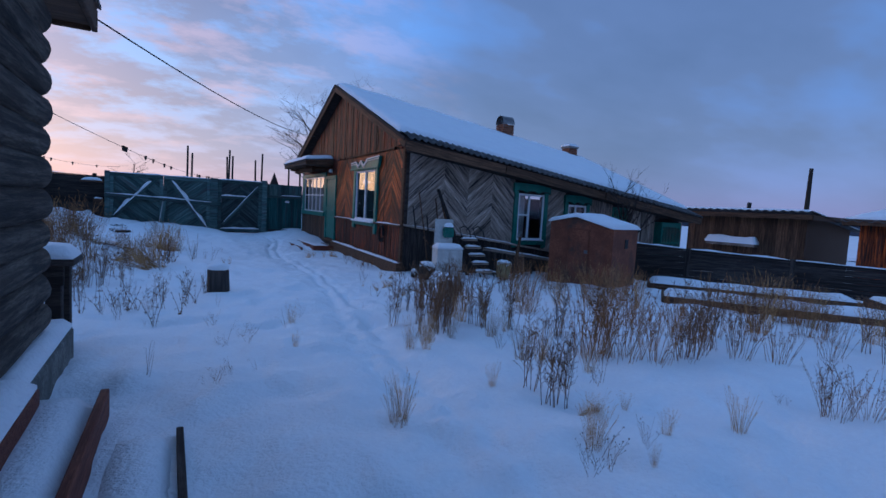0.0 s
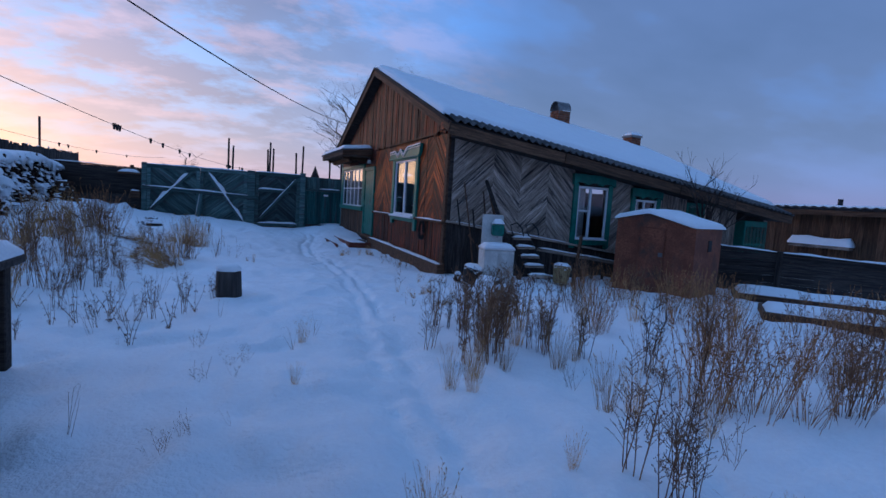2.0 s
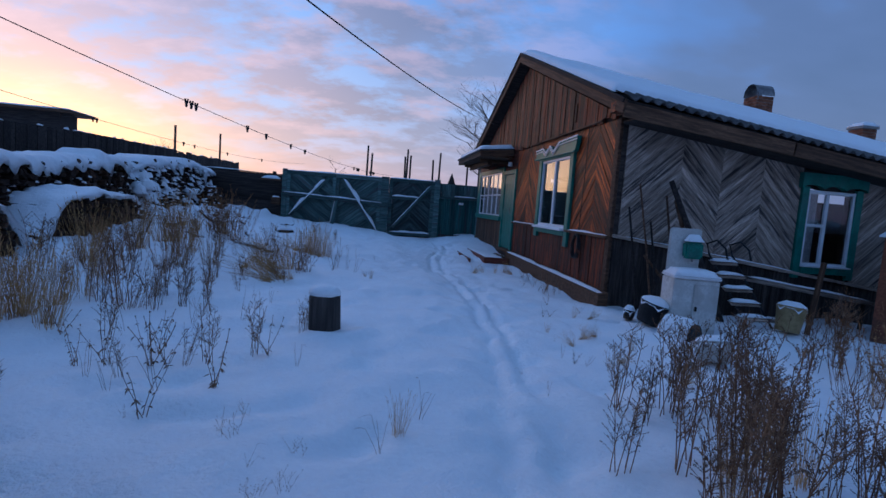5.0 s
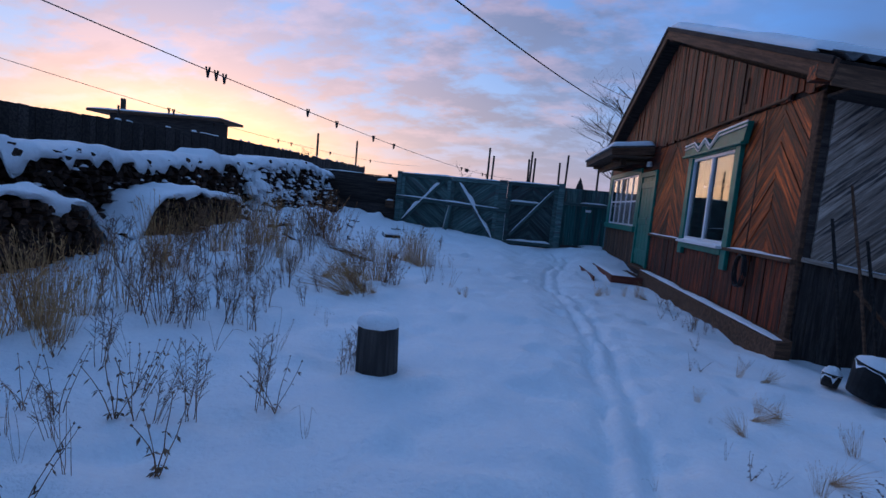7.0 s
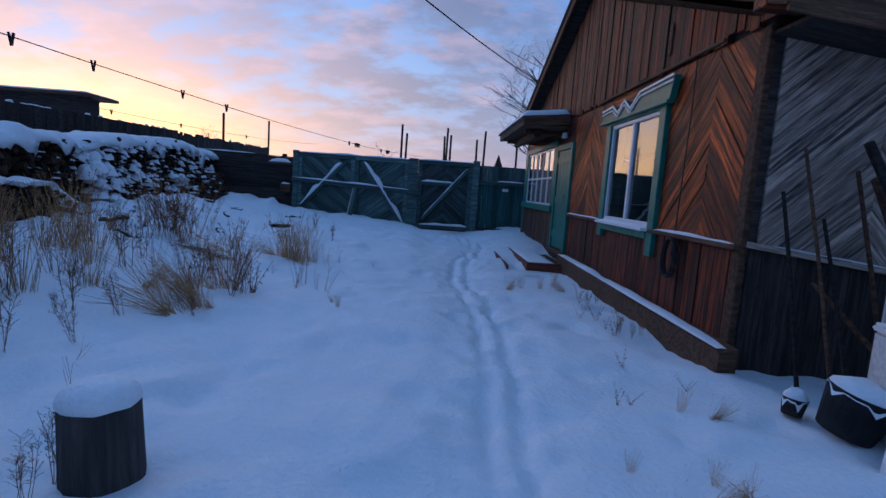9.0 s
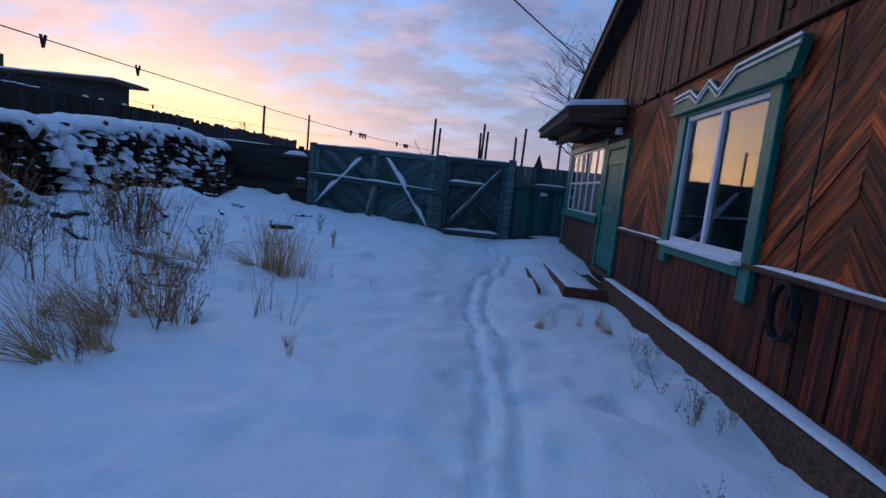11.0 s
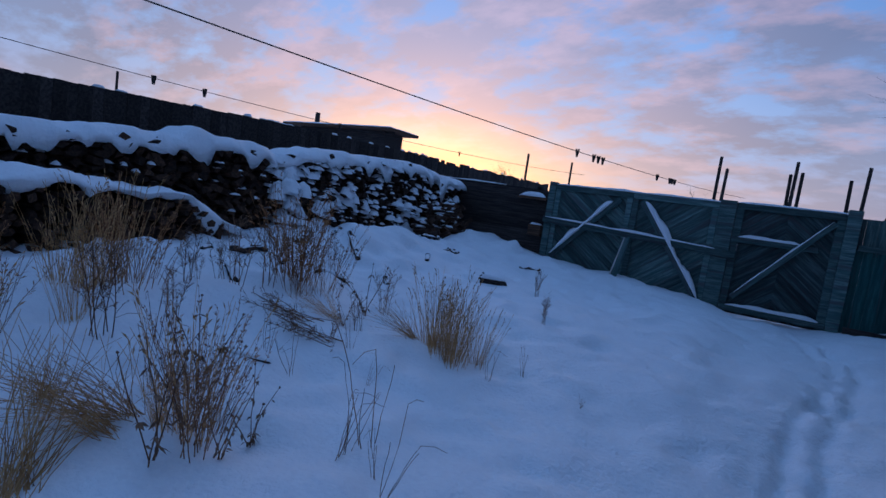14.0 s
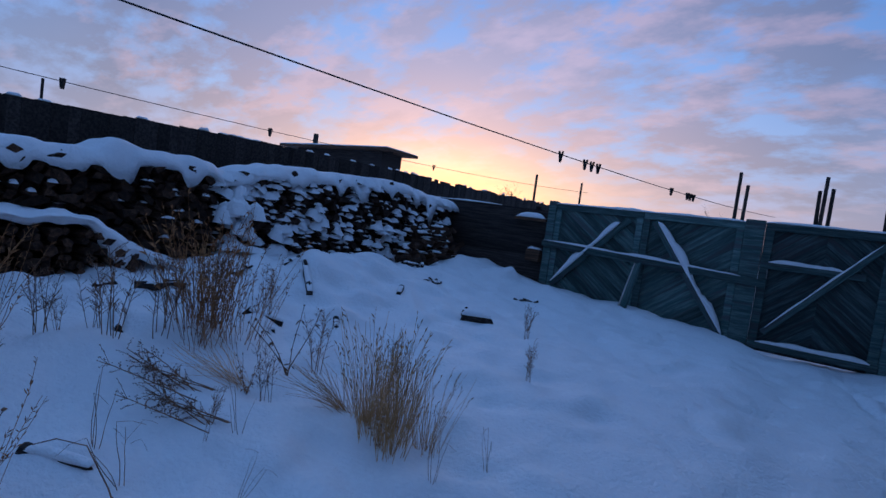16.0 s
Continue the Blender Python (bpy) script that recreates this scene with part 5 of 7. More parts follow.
# ---- chopping block ----
def stump():
    cx, cy, base, rad, h = -0.24, 6.28, -0.06, 0.162, 0.41
    n, V, F = 28, [], []
    for k, z in enumerate((0, 0.1, 0.25, 0.38, h - 0.012, h)):
        for i in range(n):
            a = 2 * math.pi * i / n
            rr = rad * (1 + 0.05 * noise.noise(Vector((math.cos(a) * 2, math.sin(a) * 2, 1))) + 0.015 * math.sin(a * 9)) * (1.03 - 0.06 * z / h) * (0.97 if k == 5 else 1)
            V.append((cx + rr * math.cos(a) - 0.03 * z, cy + rr * math.sin(a), base + z))
    for k in range(5):
        for i in range(n):
            F.append((k * n + i, k * n + (i + 1) % n, (k + 1) * n + (i + 1) % n, (k + 1) * n + i))
    F += [tuple(reversed(range(n))), tuple(range(5 * n, 6 * n))]
    g = part("chopping_block", (V, F), STUMP, None, "grey upright log chopping block with a snow top", category="stump", smooth=False)
    V, F = [(cx - 0.015, cy, base + h + 0.10)], []
    for k, (q, z) in enumerate(((0.35, 0.095), (0.7, 0.08), (0.93, 0.05), (1.0, 0.012), (0.95, 0.0))):
        for i in range(n):
            a = 2 * math.pi * i / n
            V.append((cx - 0.015 + 0.166 * q * math.cos(a), cy + 0.166 * q * math.sin(a), base + h + z + 0.006 * noise.noise(Vector((i * 0.5, k, 2)))))
    F += [(0, 1 + i, 1 + (i + 1) % n) for i in range(n)]
    for k in range(4):
        for i in range(n):
            F.append((1 + k * n + i, 1 + (k + 1) * n + i, 1 + (k + 1) * n + (i + 1) % n, 1 + k * n + (i + 1) % n))
    part("snow_top", (V, F), SNOW, g, smooth=True)


stump()


# ---- log house on the near side ----
def log_house():
    g = thing("log_cabin", (-2.1, -1, 0), "old grey round-log cabin wall with overhanging eave", "cabin")
    r = random.Random(3)
    z, k = 0.12, 0
    while z < 2.85:
        rad = r.uniform(0.115, 0.14)
        y1 = 2.60 + r.uniform(-0.05, 0.05)
        V, F = [], []
        n = 16
        for i in range(41):
            y = -7.0 + (7.0 + y1) * i / 40
            for q in range(n):
                a = 2 * math.pi * q / n
                rr = rad * (1 + 0.07 * noise.noise(Vector((y * 1.3, math.cos(a) * 2 + k * 5, math.sin(a) * 2))) + 0.04 * noise.noise(Vector((y * 5, a * 2, k))))
                V.append((rr * math.cos(a) * 0.86, y, rr * math.sin(a)))
        for i in range(40):
            for q in range(n):
                F.append((i * n + q, (i + 1) * n + q, (i + 1) * n + (q + 1) % n, i * n + (q + 1) % n))
        F += [tuple(range(n)), tuple(reversed(range(40 * n, 41 * n)))]
        part("log", (V, F), LOG_WOOD, g, world=Matrix.Translation((-1.885, 0, z + rad)), smooth=True)
        V, F = [], []
        tube(V, F, [(0, 0, 0), (-3.0, 0, 0)], rad * 0.95, rad, 12)
        part("log", (V, F), LOG_WOOD, g, world=Matrix.Translation((-1.88, 2.40, z + rad + 0.12)), smooth=True)
        z += rad * 1.8
        k += 1
    part("inner_wall", box_mesh(-5.0, -2.05, -7, 2.3, 0, 2.9), DARK_WOOD, g)
    box("eave_board", -2.8, -1.60, 2.3, 3.30, 2.98, 3.03, BROWN_WOOD, g)
    box("eave_board", -2.3, -1.60, -7.0, 2.29, 2.98, 3.02, BROWN_WOOD, g)
    box("fascia", -1.60, -1.555, -7.0, 3.34, 2.94, 3.14, BROWN_WOOD, g)
    box("end_fascia", -2.8, -1.605, 3.30, 3.34, 2.94, 3.14, BROWN_WOOD, g)
    part("roof_deck", ([(-1.53, -7, 3.19), (-1.53, 3.36, 3.19), (-5.0, 3.36, 4.7), (-5.0, -7, 4.7), (-1.53, -7, 3.15), (-1.53, 3.36, 3.15), (-5.0, 3.36, 4.6), (-5.0, -7, 4.6)], [(0, 1, 2, 3), (7, 6, 5, 4), (0, 4, 5, 1), (1, 5, 6, 2), (2, 6, 7, 3), (3, 7, 4, 0)]), SLATE, g)
    p = thing("cabin_porch_step", (-1.8, 2.0, 0), "snow-covered concrete and plank porch steps with red edges", "step")
    box("threshold_beam", -1.94, -1.70, 1.3, 3.1, -0.05, 0.26, CONCRETE, p, bev=0.025)
    snow_pad("beam_snow", -1.93, -1.71, 1.32, 3.08, lambda x, y: 0.26, 0.09, p, 2)
    box("side_board", -1.94, -1.62, 0.3, 1.28, -0.05, 0.30, RED_EDGE, p)
    snow_pad("board_snow", -1.93, -1.63, 0.32, 1.27, lambda x, y: 0.30, 0.10, p, 8)
    beam("step_board", (-1.31, 1.45, 0.10), (-1.35, -0.4, 0.10), 0.05, 0.20, RED_EDGE, p)
    snow_pad("step_snow", -1.74, -1.345, -0.4, 1.44, lambda x, y: 0.04, 0.155, p, 4, lip=0.25)
    beam("step_board", (-0.88, 0.98, 0.0), (-0.88, -0.6, 0.0), 0.04, 0.14, DARK_WOOD, p)
    snow_pad("step_snow", -1.29, -0.90, -0.6, 0.97, lambda x, y: -0.06, 0.13, p, 5, lip=0.25)
    t = thing("rough_table", (-2.0, 3.4, 0), "rough dark outdoor table with thick snow on top", "table")
    box("tabletop", -2.35, -1.70, 3.12, 3.62, 0.80, 0.86, DARK_WOOD, t)
    for x, y in ((-1.86, 3.22), (-1.84, 3.52), (-2.28, 3.22), (-2.28, 3.52)):
        box("leg", x - 0.06, x + 0.06, y - 0.06, y + 0.06, 0.0, 0.80, DARK_WOOD, t)
    box("apron", -2.3, -1.78, 3.14, 3.18, 0.62, 0.80, DARK_WOOD, t)
    snow_pad("table_snow", -2.35, -1.71, 3.12, 3.61, lambda x, y: 0.86, 0.12, t, 6)


log_house()


# ---- washstand and clutter at the house corner ----
def washstand():
    g = thing("outdoor_washstand", (4.35, 7.0, 0), "old white enamel washstand with backboard and teal water tank", "washstand")
    m = pose(4.32, 6.98, 0, 0, 0, -12) @ Matrix.Diagonal((0.74, 0.86, 0.93, 1))

    def lbox(nm, x0, x1, y0, y1, z0, z1, mat, bev=0.01):
        bm = bmesh.new()
        v, f = box_mesh(x0, x1, y0, y1, z0, z1)
        vs = [bm.verts.new(p) for p in v]
        for q in f:
            bm.faces.new([vs[i] for i in q])
        bmesh.ops.bevel(bm, geom=bm.edges[:], offset=bev, segments=2, affect="EDGES")
        part(nm, bm, mat, g, world=m)

    lbox("cabinet", -0.40, 0.36, -0.28, 0.20, -0.05, 0.72, WHITE_OLD, 0.015)
    lbox("cabinet_door", -0.06, 0.34, -0.30, -0.282, 0.06, 0.66, WHITE_OLD, 0.006)
    lbox("door_knob", -0.03, 0.0, -0.33, -0.30, 0.30, 0.36, BLACK, 0.004)
    lbox("basin_rim", -0.42, 0.38, -0.30, 0.21, 0.725, 0.76, WHITE, 0.012)
    lbox("backboard", -0.36, 0.20, 0.17, 0.215, 0.76, 1.40, WHITE_OLD, 0.02)
    lbox("water_tank", -0.13, 0.17, 0.0, 0.165, 0.98, 1.22, TEAL, 0.03)
    V, F = [], []
    tube(V, F, [(0.02, 0.08, 0.985), (0.02, 0.08, 0.94)], 0.018, n=8)
    part("tap_pin", (V, F), TIN, g, world=m)
    pad = snow_pad("basin_snow", -0.40, 0.36, -0.29, 0.19, lambda x, y: 0.76, 0.09, None, 4)
    link(pad, g, m)
    pad = snow_pad("tank_snow", -0.12, 0.16, 0.0, 0.16, lambda x, y: 1.22, 0.10, None, 5)
    link(pad, g, m)


washstand()


def leaning_tool(name, foot, head, rad, mat, label, blade=None):
    V, F = [], []
    f, h = Vector(foot), Vector(head)
    mid = (f + h) / 2 + Vector((0.02, 0.01, 0))
    tube(V, F, [f, mid, h], rad, rad * 0.85, 6)
    g = part(name, (V, F), mat, None, label, category="garden tool", group="tools leaning on the wall")
    if blade == "shovel":
        d = (f - h).normalized()
        s = d.cross(Vector((0, 1, 0))).normalized()
        nrm = d.cross(s)
        V, F = [], []
        for i in range(5):
            u = i / 4
            w = 0.11 * (1 if u < 0.6 else 1 - (u - 0.6) * 1.6)
            for k in (-1, 0, 1):
                V.append(f + d * (0.26 * u) + s * (w * k) + nrm * (0.03 * (k * k)))
        F = [(3 * i + k, 3 * i + k + 1, 3 * i + k + 4, 3 * i + k + 3) for i in range(4) for k in (0, 1)]
        part("blade", (V, F), TIN, g)
    return g


leaning_tool("garden_rake", (4.05, 7.75, 0.05), (3.98, 8.12, 1.55), 0.018, DARK_WOOD, "dark wooden tool handle leaning on the wall")
leaning_tool("garden_hoe", (4.2, 7.6, 0.05), (4.12, 8.13, 1.9), 0.016, BROWN_WOOD, "thin brown hoe handle leaning on the wall")
leaning_tool("shovel", (4.42, 7.4, 0.1), (4.55, 8.1, 1.75), 0.02, BROWN_WOOD, "brown shovel handle leaning on the wall", "shovel")
leaning_tool("wooden_beam", (5.05, 7.25, 0.02), (4.60, 8.10, 1.98), 0.045, DARK_WOOD, "dark wooden pole leaning on the wall")
leaning_tool("wooden_beam", (4.75, 7.2, 0.02), (4.72, 8.12, 1.70), 0.035, BROWN_WOOD, "brown wooden pole leaning on the wall")
leaning_tool("garden_fork", (4.6, 7.2, 0.05), (4.2, 7.95, 0.85), 0.022, BROWN_WOOD, "short brown fork handle leaning on the wall")
leaning_tool("shovel", (4.15, 7.4, 0.1), (4.35, 8.12, 1.35), 0.018, DARK_WOOD, "dark shovel handle leaning on the wall", "shovel")


def snowy_bucket(cx, cy, rad, h, tilt, mat, label, name="bucket"):
    V, F = [], []
    n = 20
    for k, (q, z) in enumerate(((0.78, 0), (1.0, 1), (1.03, 1.0), (0.94, 0.96), (0.74, 0.06))):
        for i in range(n):
            a = 2 * math.pi * i / n
            V.append((rad * q * math.cos(a), rad * q * math.sin(a), h * z))
    for k in range(4):
        for i in range(n):
            F.append((k * n + i, k * n + (i + 1) % n, (k + 1) * n + (i + 1) % n, (k + 1) * n + i))
    F += [tuple(reversed(range(n))), tuple(range(4 * n, 5 * n))]
    m = pose(cx, cy, ground_z(cx, cy) + 0.02, tilt, 8, 20)
    g = part(name, (V, F), mat, None, label, category="bucket", world=m, smooth=True)
    V, F = [(0, 0, h + 0.07)], []
    for q, z in ((0.5, 0.06), (0.9, 0.02), (1.0, -0.02)):
        for i in range(n):
            a = 2 * math.pi * i / n
            V.append((rad * q * math.cos(a), rad * q * math.sin(a), h + z + 0.01 * math.sin(a * 3) - (0.06 if q == 1.0 and i % 4 == 1 else 0)))
    F += [(0, 1 + i, 1 + (i + 1) % n) for i in range(n)]
    for k in range(2):
        for i in range(n):
            F.append((1 + k * n + i, 1 + (k + 1) * n + i, 1 + (k + 1) * n + (i + 1) % n, 1 + k * n + (i + 1) % n))
    part("snow", (V, F), SNOW, g, world=m, smooth=True)


snowy_bucket(3.86, 7.08, 0.20, 0.29, 12, BLACK, "black plastic bucket heaped with snow")
snowy_bucket(3.72, 7.35, 0.08, 0.12, 0, DARK_WOOD, "small dark pot in the snow", "pot")
snowy_bucket(3.68, 5.55, 0.18, 0.20, -16, WHITE_OLD, "old pale enamel basin heaped with snow", "basin")
snowy_bucket(5.75, 6.9, 0.18, 0.34, 0, CAN, "yellowed plastic canister cut open with snow inside", "canister")


def sledge_tray():
    """An upturned black trough under snow."""
    V, F = [], []
    n = 16
    for y in (-0.30, 0.30):
        for i in range(n + 1):
            a = math.pi * i / n
            V.append((0.24 * math.cos(a), y, 0.02 + 0.20 * math.sin(a)))
    F = [(i, i + 1, n + 2 + i, n + 1 + i) for i in range(n)] + [tuple(reversed(range(n + 1))), tuple(range(n + 1, 2 * n + 2))]
    m = pose(4.02, 6.62, ground_z(4.02, 6.62) - 0.03, 0, 0, 35) @ Matrix.Diagonal((0.82, 0.62, 1.0, 1))
    g = part("upturned_trough", (V, F), BLACK, None, "upturned black trough under a hood of snow", category="trough", world=m)
    pad = snow_pad("snow", -0.25, 0.25, -0.24, 0.34, lambda x, y: 0.02 + 0.2 * max(0, 1 - (x / 0.25) ** 2) ** 0.5, 0.06, None, 3, 0.04)
    link(pad, g, m)


sledge_tray()


def push_sled():
    g = thing("metal_sled", (5.3, 7.6, 0), "snow-covered metal sled propped against the wall", "sled")
    for x in (5.05, 5.42):
        V, F = [], []
        tube(V, F, [(x + 0.15, 6.95, 0.05), (x + 0.1, 7.35, 0.5), (x + 0.02, 7.7, 0.95), (x - 0.02, 7.72, 1.1), (x + 0.05, 7.6, 1.16), (x + 0.12, 7.5, 1.05), (x + 0.14, 7.46, 0.9)], 0.014, n=6)
        part("runner", (V, F), BLACK, g, smooth=True)
    for k in range(5):
        y, z = 7.05 + 0.14 * k, 0.16 + 0.17 * k
        beam("slat", (5.12 - 0.02 * k, y, z), (5.56 - 0.025 * k, y, z), 0.09, 0.02, GREY_WOOD, g, up=(0, -0.6, 0.8))
        snow_strip("slat_snow", (5.12 - 0.02 * k, y, z + 0.02), (5.54 - 0.025 * k, y, z + 0.02), 0.14, 0.05, g, k)


push_sled()


def planter_fence():
    g = thing("low_slat_fence", (6.6, 7.9, 0), "low dark slatted rail with snow along the house wall", "fence")
    z = -0.02
    for k, zz in enumerate((0.30, 0.86)):
        beam("rail", (5.75, 7.75, zz + sag(5.75)), (8.0, 7.75, zz + sag(8.0)), 0.07, 0.07, GREY_WOOD, g)
        snow_strip("rail_snow", (5.8, 7.75, zz + 0.035 + sag(5.8)), (7.9, 7.75, zz + 0.035 + sag(7.9)), 0.08, 0.045, g, k)
    for i in range(8):
        x = 5.85 + 0.29 * i
        beam("slat", (x, 7.80, -0.1), (x, 7.80, 0.88 + sag(x)), 0.06, 0.03, DARK_WOOD, g, up=(0, 1, 0))
    beam("stake", (6.05, 6.9, -0.05), (6.22, 6.95, 0.98), 0.06, 0.05, BROWN_WOOD, g, up=(0, 1, 0))


planter_fence()


def steel_shed():
    """Low rust-red steel bin with a shallow gabled lid under snow."""
    c = Vector((7.16, 7.0, -0.12))
    g = thing("rusty_steel_bin", c, "low rust-red steel coal bin with snowy gabled lid", "bin")
    m = Matrix.Translation(c) @ Matrix.Rotation(radians(-68), 4, "Z")
    w, d, h = 1.55, 1.60, 1.50
    V = [(0, 0, 0), (w, 0, 0), (w, d, 0), (0, d, 0), (0, 0, h), (w, 0, h - 0.10), (w, d, h - 0.10), (0, d, h), (w * 0.42, 0, h + 0.14), (w * 0.42, d, h + 0.14)]
    F = [(0, 3, 2, 1), (0, 1, 5, 8, 4), (2, 3, 7, 9, 6), (1, 2, 6, 5), (3, 0, 4, 7), (4, 8, 9, 7), (8, 5, 6, 9)]
    part("body", (V, F), RUST, g, world=m)
    bm = bmesh.new()
    for p in box_mesh(0.50, 0.98, -0.012, 0.0, 0.35, 1.36)[0]:
        bm.verts.new(p)
    bm.verts.ensure_lookup_table()
    for q in BOXF:
        bm.faces.new([bm.verts[i] for i in q])
    part("door", bm, RUST, g, "small hinged steel door", world=m)
    part("door_strip", join(box_mesh(0.48, 0.51, -0.02, -0.012, 0.35, 1.36), box_mesh(0.97, 1.0, -0.02, -0.012, 0.35, 1.36), box_mesh(0.51, 0.97, -0.02, -0.012, 1.34, 1.37)), RUST, g, world=m)
    part("hasp", box_mesh(0.90, 0.98, -0.035, -0.02, 0.80, 0.88), TIN, g, world=m)

    part("side_window", box_mesh(w + 0.0, w + 0.015, 0.75, 0.95, 0.95, 1.17), BLACK, g, "small dark opening", world=m)

    def lid(x, y):
        return (h + 0.14 * x / (w * 0.42)) if x < w * 0.42 else (h + 0.14 - 0.24 * (x - w * 0.42) / (w * 0.58))

    pad = snow_pad("lid_snow", -0.05, w + 0.05, -0.05, d + 0.05, lambda x, y: lid(min(w, max(0, x)), y), 0.11, None, 6, 0.06)
    link(pad, g, m)


steel_shed()

# ---- right-hand garden and its neighbours ----
def low_fence():
    g = thing("dark_garden_fence", (12, 6, 0), "low dark plank garden fence with snow on its rail", "fence", kind="structure")
    pts = [(9.7, 8.0), (11.8, 6.6), (13.2, 4.6), (14.6, 2.2), (15.8, -1.5)]
    tops = [0.95, 0.80, 0.72, 0.66, 0.6]
    for k in range(4):
        (xa, ya), (xb, yb) = pts[k], pts[k + 1]
        d = Vector((xb - xa, yb - ya, 0))
        l = d.length
        ex = d.normalized()
        z0, z1 = ground_z(xa, ya, False) - 0.1, ground_z(xb, yb, False) - 0.1
        boards_in(g, (xa, ya, 0), ex, EZ, [(0, z0), (l, z1), (l, tops[k + 1]), (0, tops[k])], 0, 0.17, 0.02, DARK_WOOD, "plank", seed=60 + k, uneven=0.015)
        snow_strip("rail_snow", (xa, ya, tops[k]), (xb, yb, tops[k + 1]), 0.07, 0.05, g, 60 + k)
        beam("post", (xa, ya - 0.05, z0), (xa, ya - 0.05, tops[k] + 0.03), 0.10, 0.10, DARK_WOOD, g, up=(0, 1, 0))


low_fence()


def garden_beds():
    for k, (x, y, l, w, a) in enumerate(((8.9, 2.7, 3.8, 1.0, -52), (10.9, 4.4, 4.2, 1.1, -50), (13.5, 1.2, 3.4, 1.0, -50))):
        z = ground_z(x, y)
        g = thing("garden_bed", (x, y, z), "raised plank garden bed filled with snow", "garden bed", "raised garden beds")
        m = pose(x, y, z - 0.04, 0, 0, a)
        part("side_board", box_mesh(-l / 2, l / 2, -w / 2, -w / 2 + 0.04, 0, 0.20), BROWN_WOOD, g, world=m)
        part("side_board", box_mesh(-l / 2, l / 2, w / 2 - 0.04, w / 2, 0, 0.20), BROWN_WOOD, g, world=m)
        part("end_board", box_mesh(-l / 2, -l / 2 + 0.04, -w / 2 + 0.04, w / 2 - 0.04, 0, 0.20), BROWN_WOOD, g, world=m)
        part("end_board", box_mesh(l / 2 - 0.04, l / 2, -w / 2 + 0.04, w / 2 - 0.04, 0, 0.20), BROWN_WOOD, g, world=m)
        pad = snow_pad("bed_snow", -l / 2 + 0.02, l / 2 - 0.02, -w / 2 + 0.03, w / 2 - 0.03, lambda px, py: 0.12, 0.16, None, k, 0.1)
        link(pad, g, m)


garden_beds()


def plank_barn(name, p0, p1, depth, z0, zt, label, mat, drop=0.25, seed=70):
    """A lean-to barn: boarded front from p0 to p1, corrugated roof, the front eave at zt."""
    p0, p1 = Vector((*p0, 0)), Vector((*p1, 0))
    ex = (p1 - p0).normalized()
    l = (p1 - p0).length
    nb = -ex.cross(Vector(EZ))
    g = thing(name, (p0.x, p0.y, z0), label, "barn")
    boards_in(g, p0, ex, EZ, [(0, z0 + 0.9), (l, z0 + 0.9), (l, zt), (0, zt)], 90, 0.2, 0.02, mat, seed=seed, uneven=0.02)
    boards_in(g, p0, ex, EZ, [(0, z0), (l, z0), (l, z0 + 0.9), (0, z0 + 0.9)], 0, 0.2, 0.06, mat, "beam", seed=seed + 1, uneven=0.04)
    m = Matrix((ex, nb, Vector(EZ))).transposed().to_4x4()
    m.translation = p0
    part("body", box_mesh(0.03, l - 0.03, 0.03, depth, z0, zt - 0.02), mat, g, world=m)
    V, F = corrugated(-0.35, l + 0.35, -0.5, depth + 0.3, lambda x, y: zt + 0.12 - drop * (y / depth), 0.3, 0.03, 2, 0.03)
    part("roof_sheet", (V, F), SLATE, g, world=m)
    part("fascia", box_mesh(-0.3, l + 0.3, -0.48, -0.42, zt - 0.10, zt + 0.07), BROWN_WOOD, g, world=m)
    part("side_fascia", join(box_mesh(-0.33, -0.28, -0.42, depth, zt - 0.12, zt + 0.06), box_mesh(l + 0.28, l + 0.33, -0.42, depth, zt - 0.12, zt + 0.06)), BROWN_WOOD, g, world=m)
    pad = snow_pad("roof_snow", -0.3, l + 0.3, -0.35, depth, lambda x, y: zt + 0.14 - drop * (y / depth), 0.12, None, 3, 0.3)
    link(pad, g, m)
    return g, m, l


EYE0 = Vector((-0.96, -2.45, 1.5))


def along(dx, dy, slope, d):
    """A place d metres from the walk's start, level distance, in a given bearing."""
    return Vector((EYE0.x + dx * d, EYE0.y + dy * d, EYE0.z + slope * d))


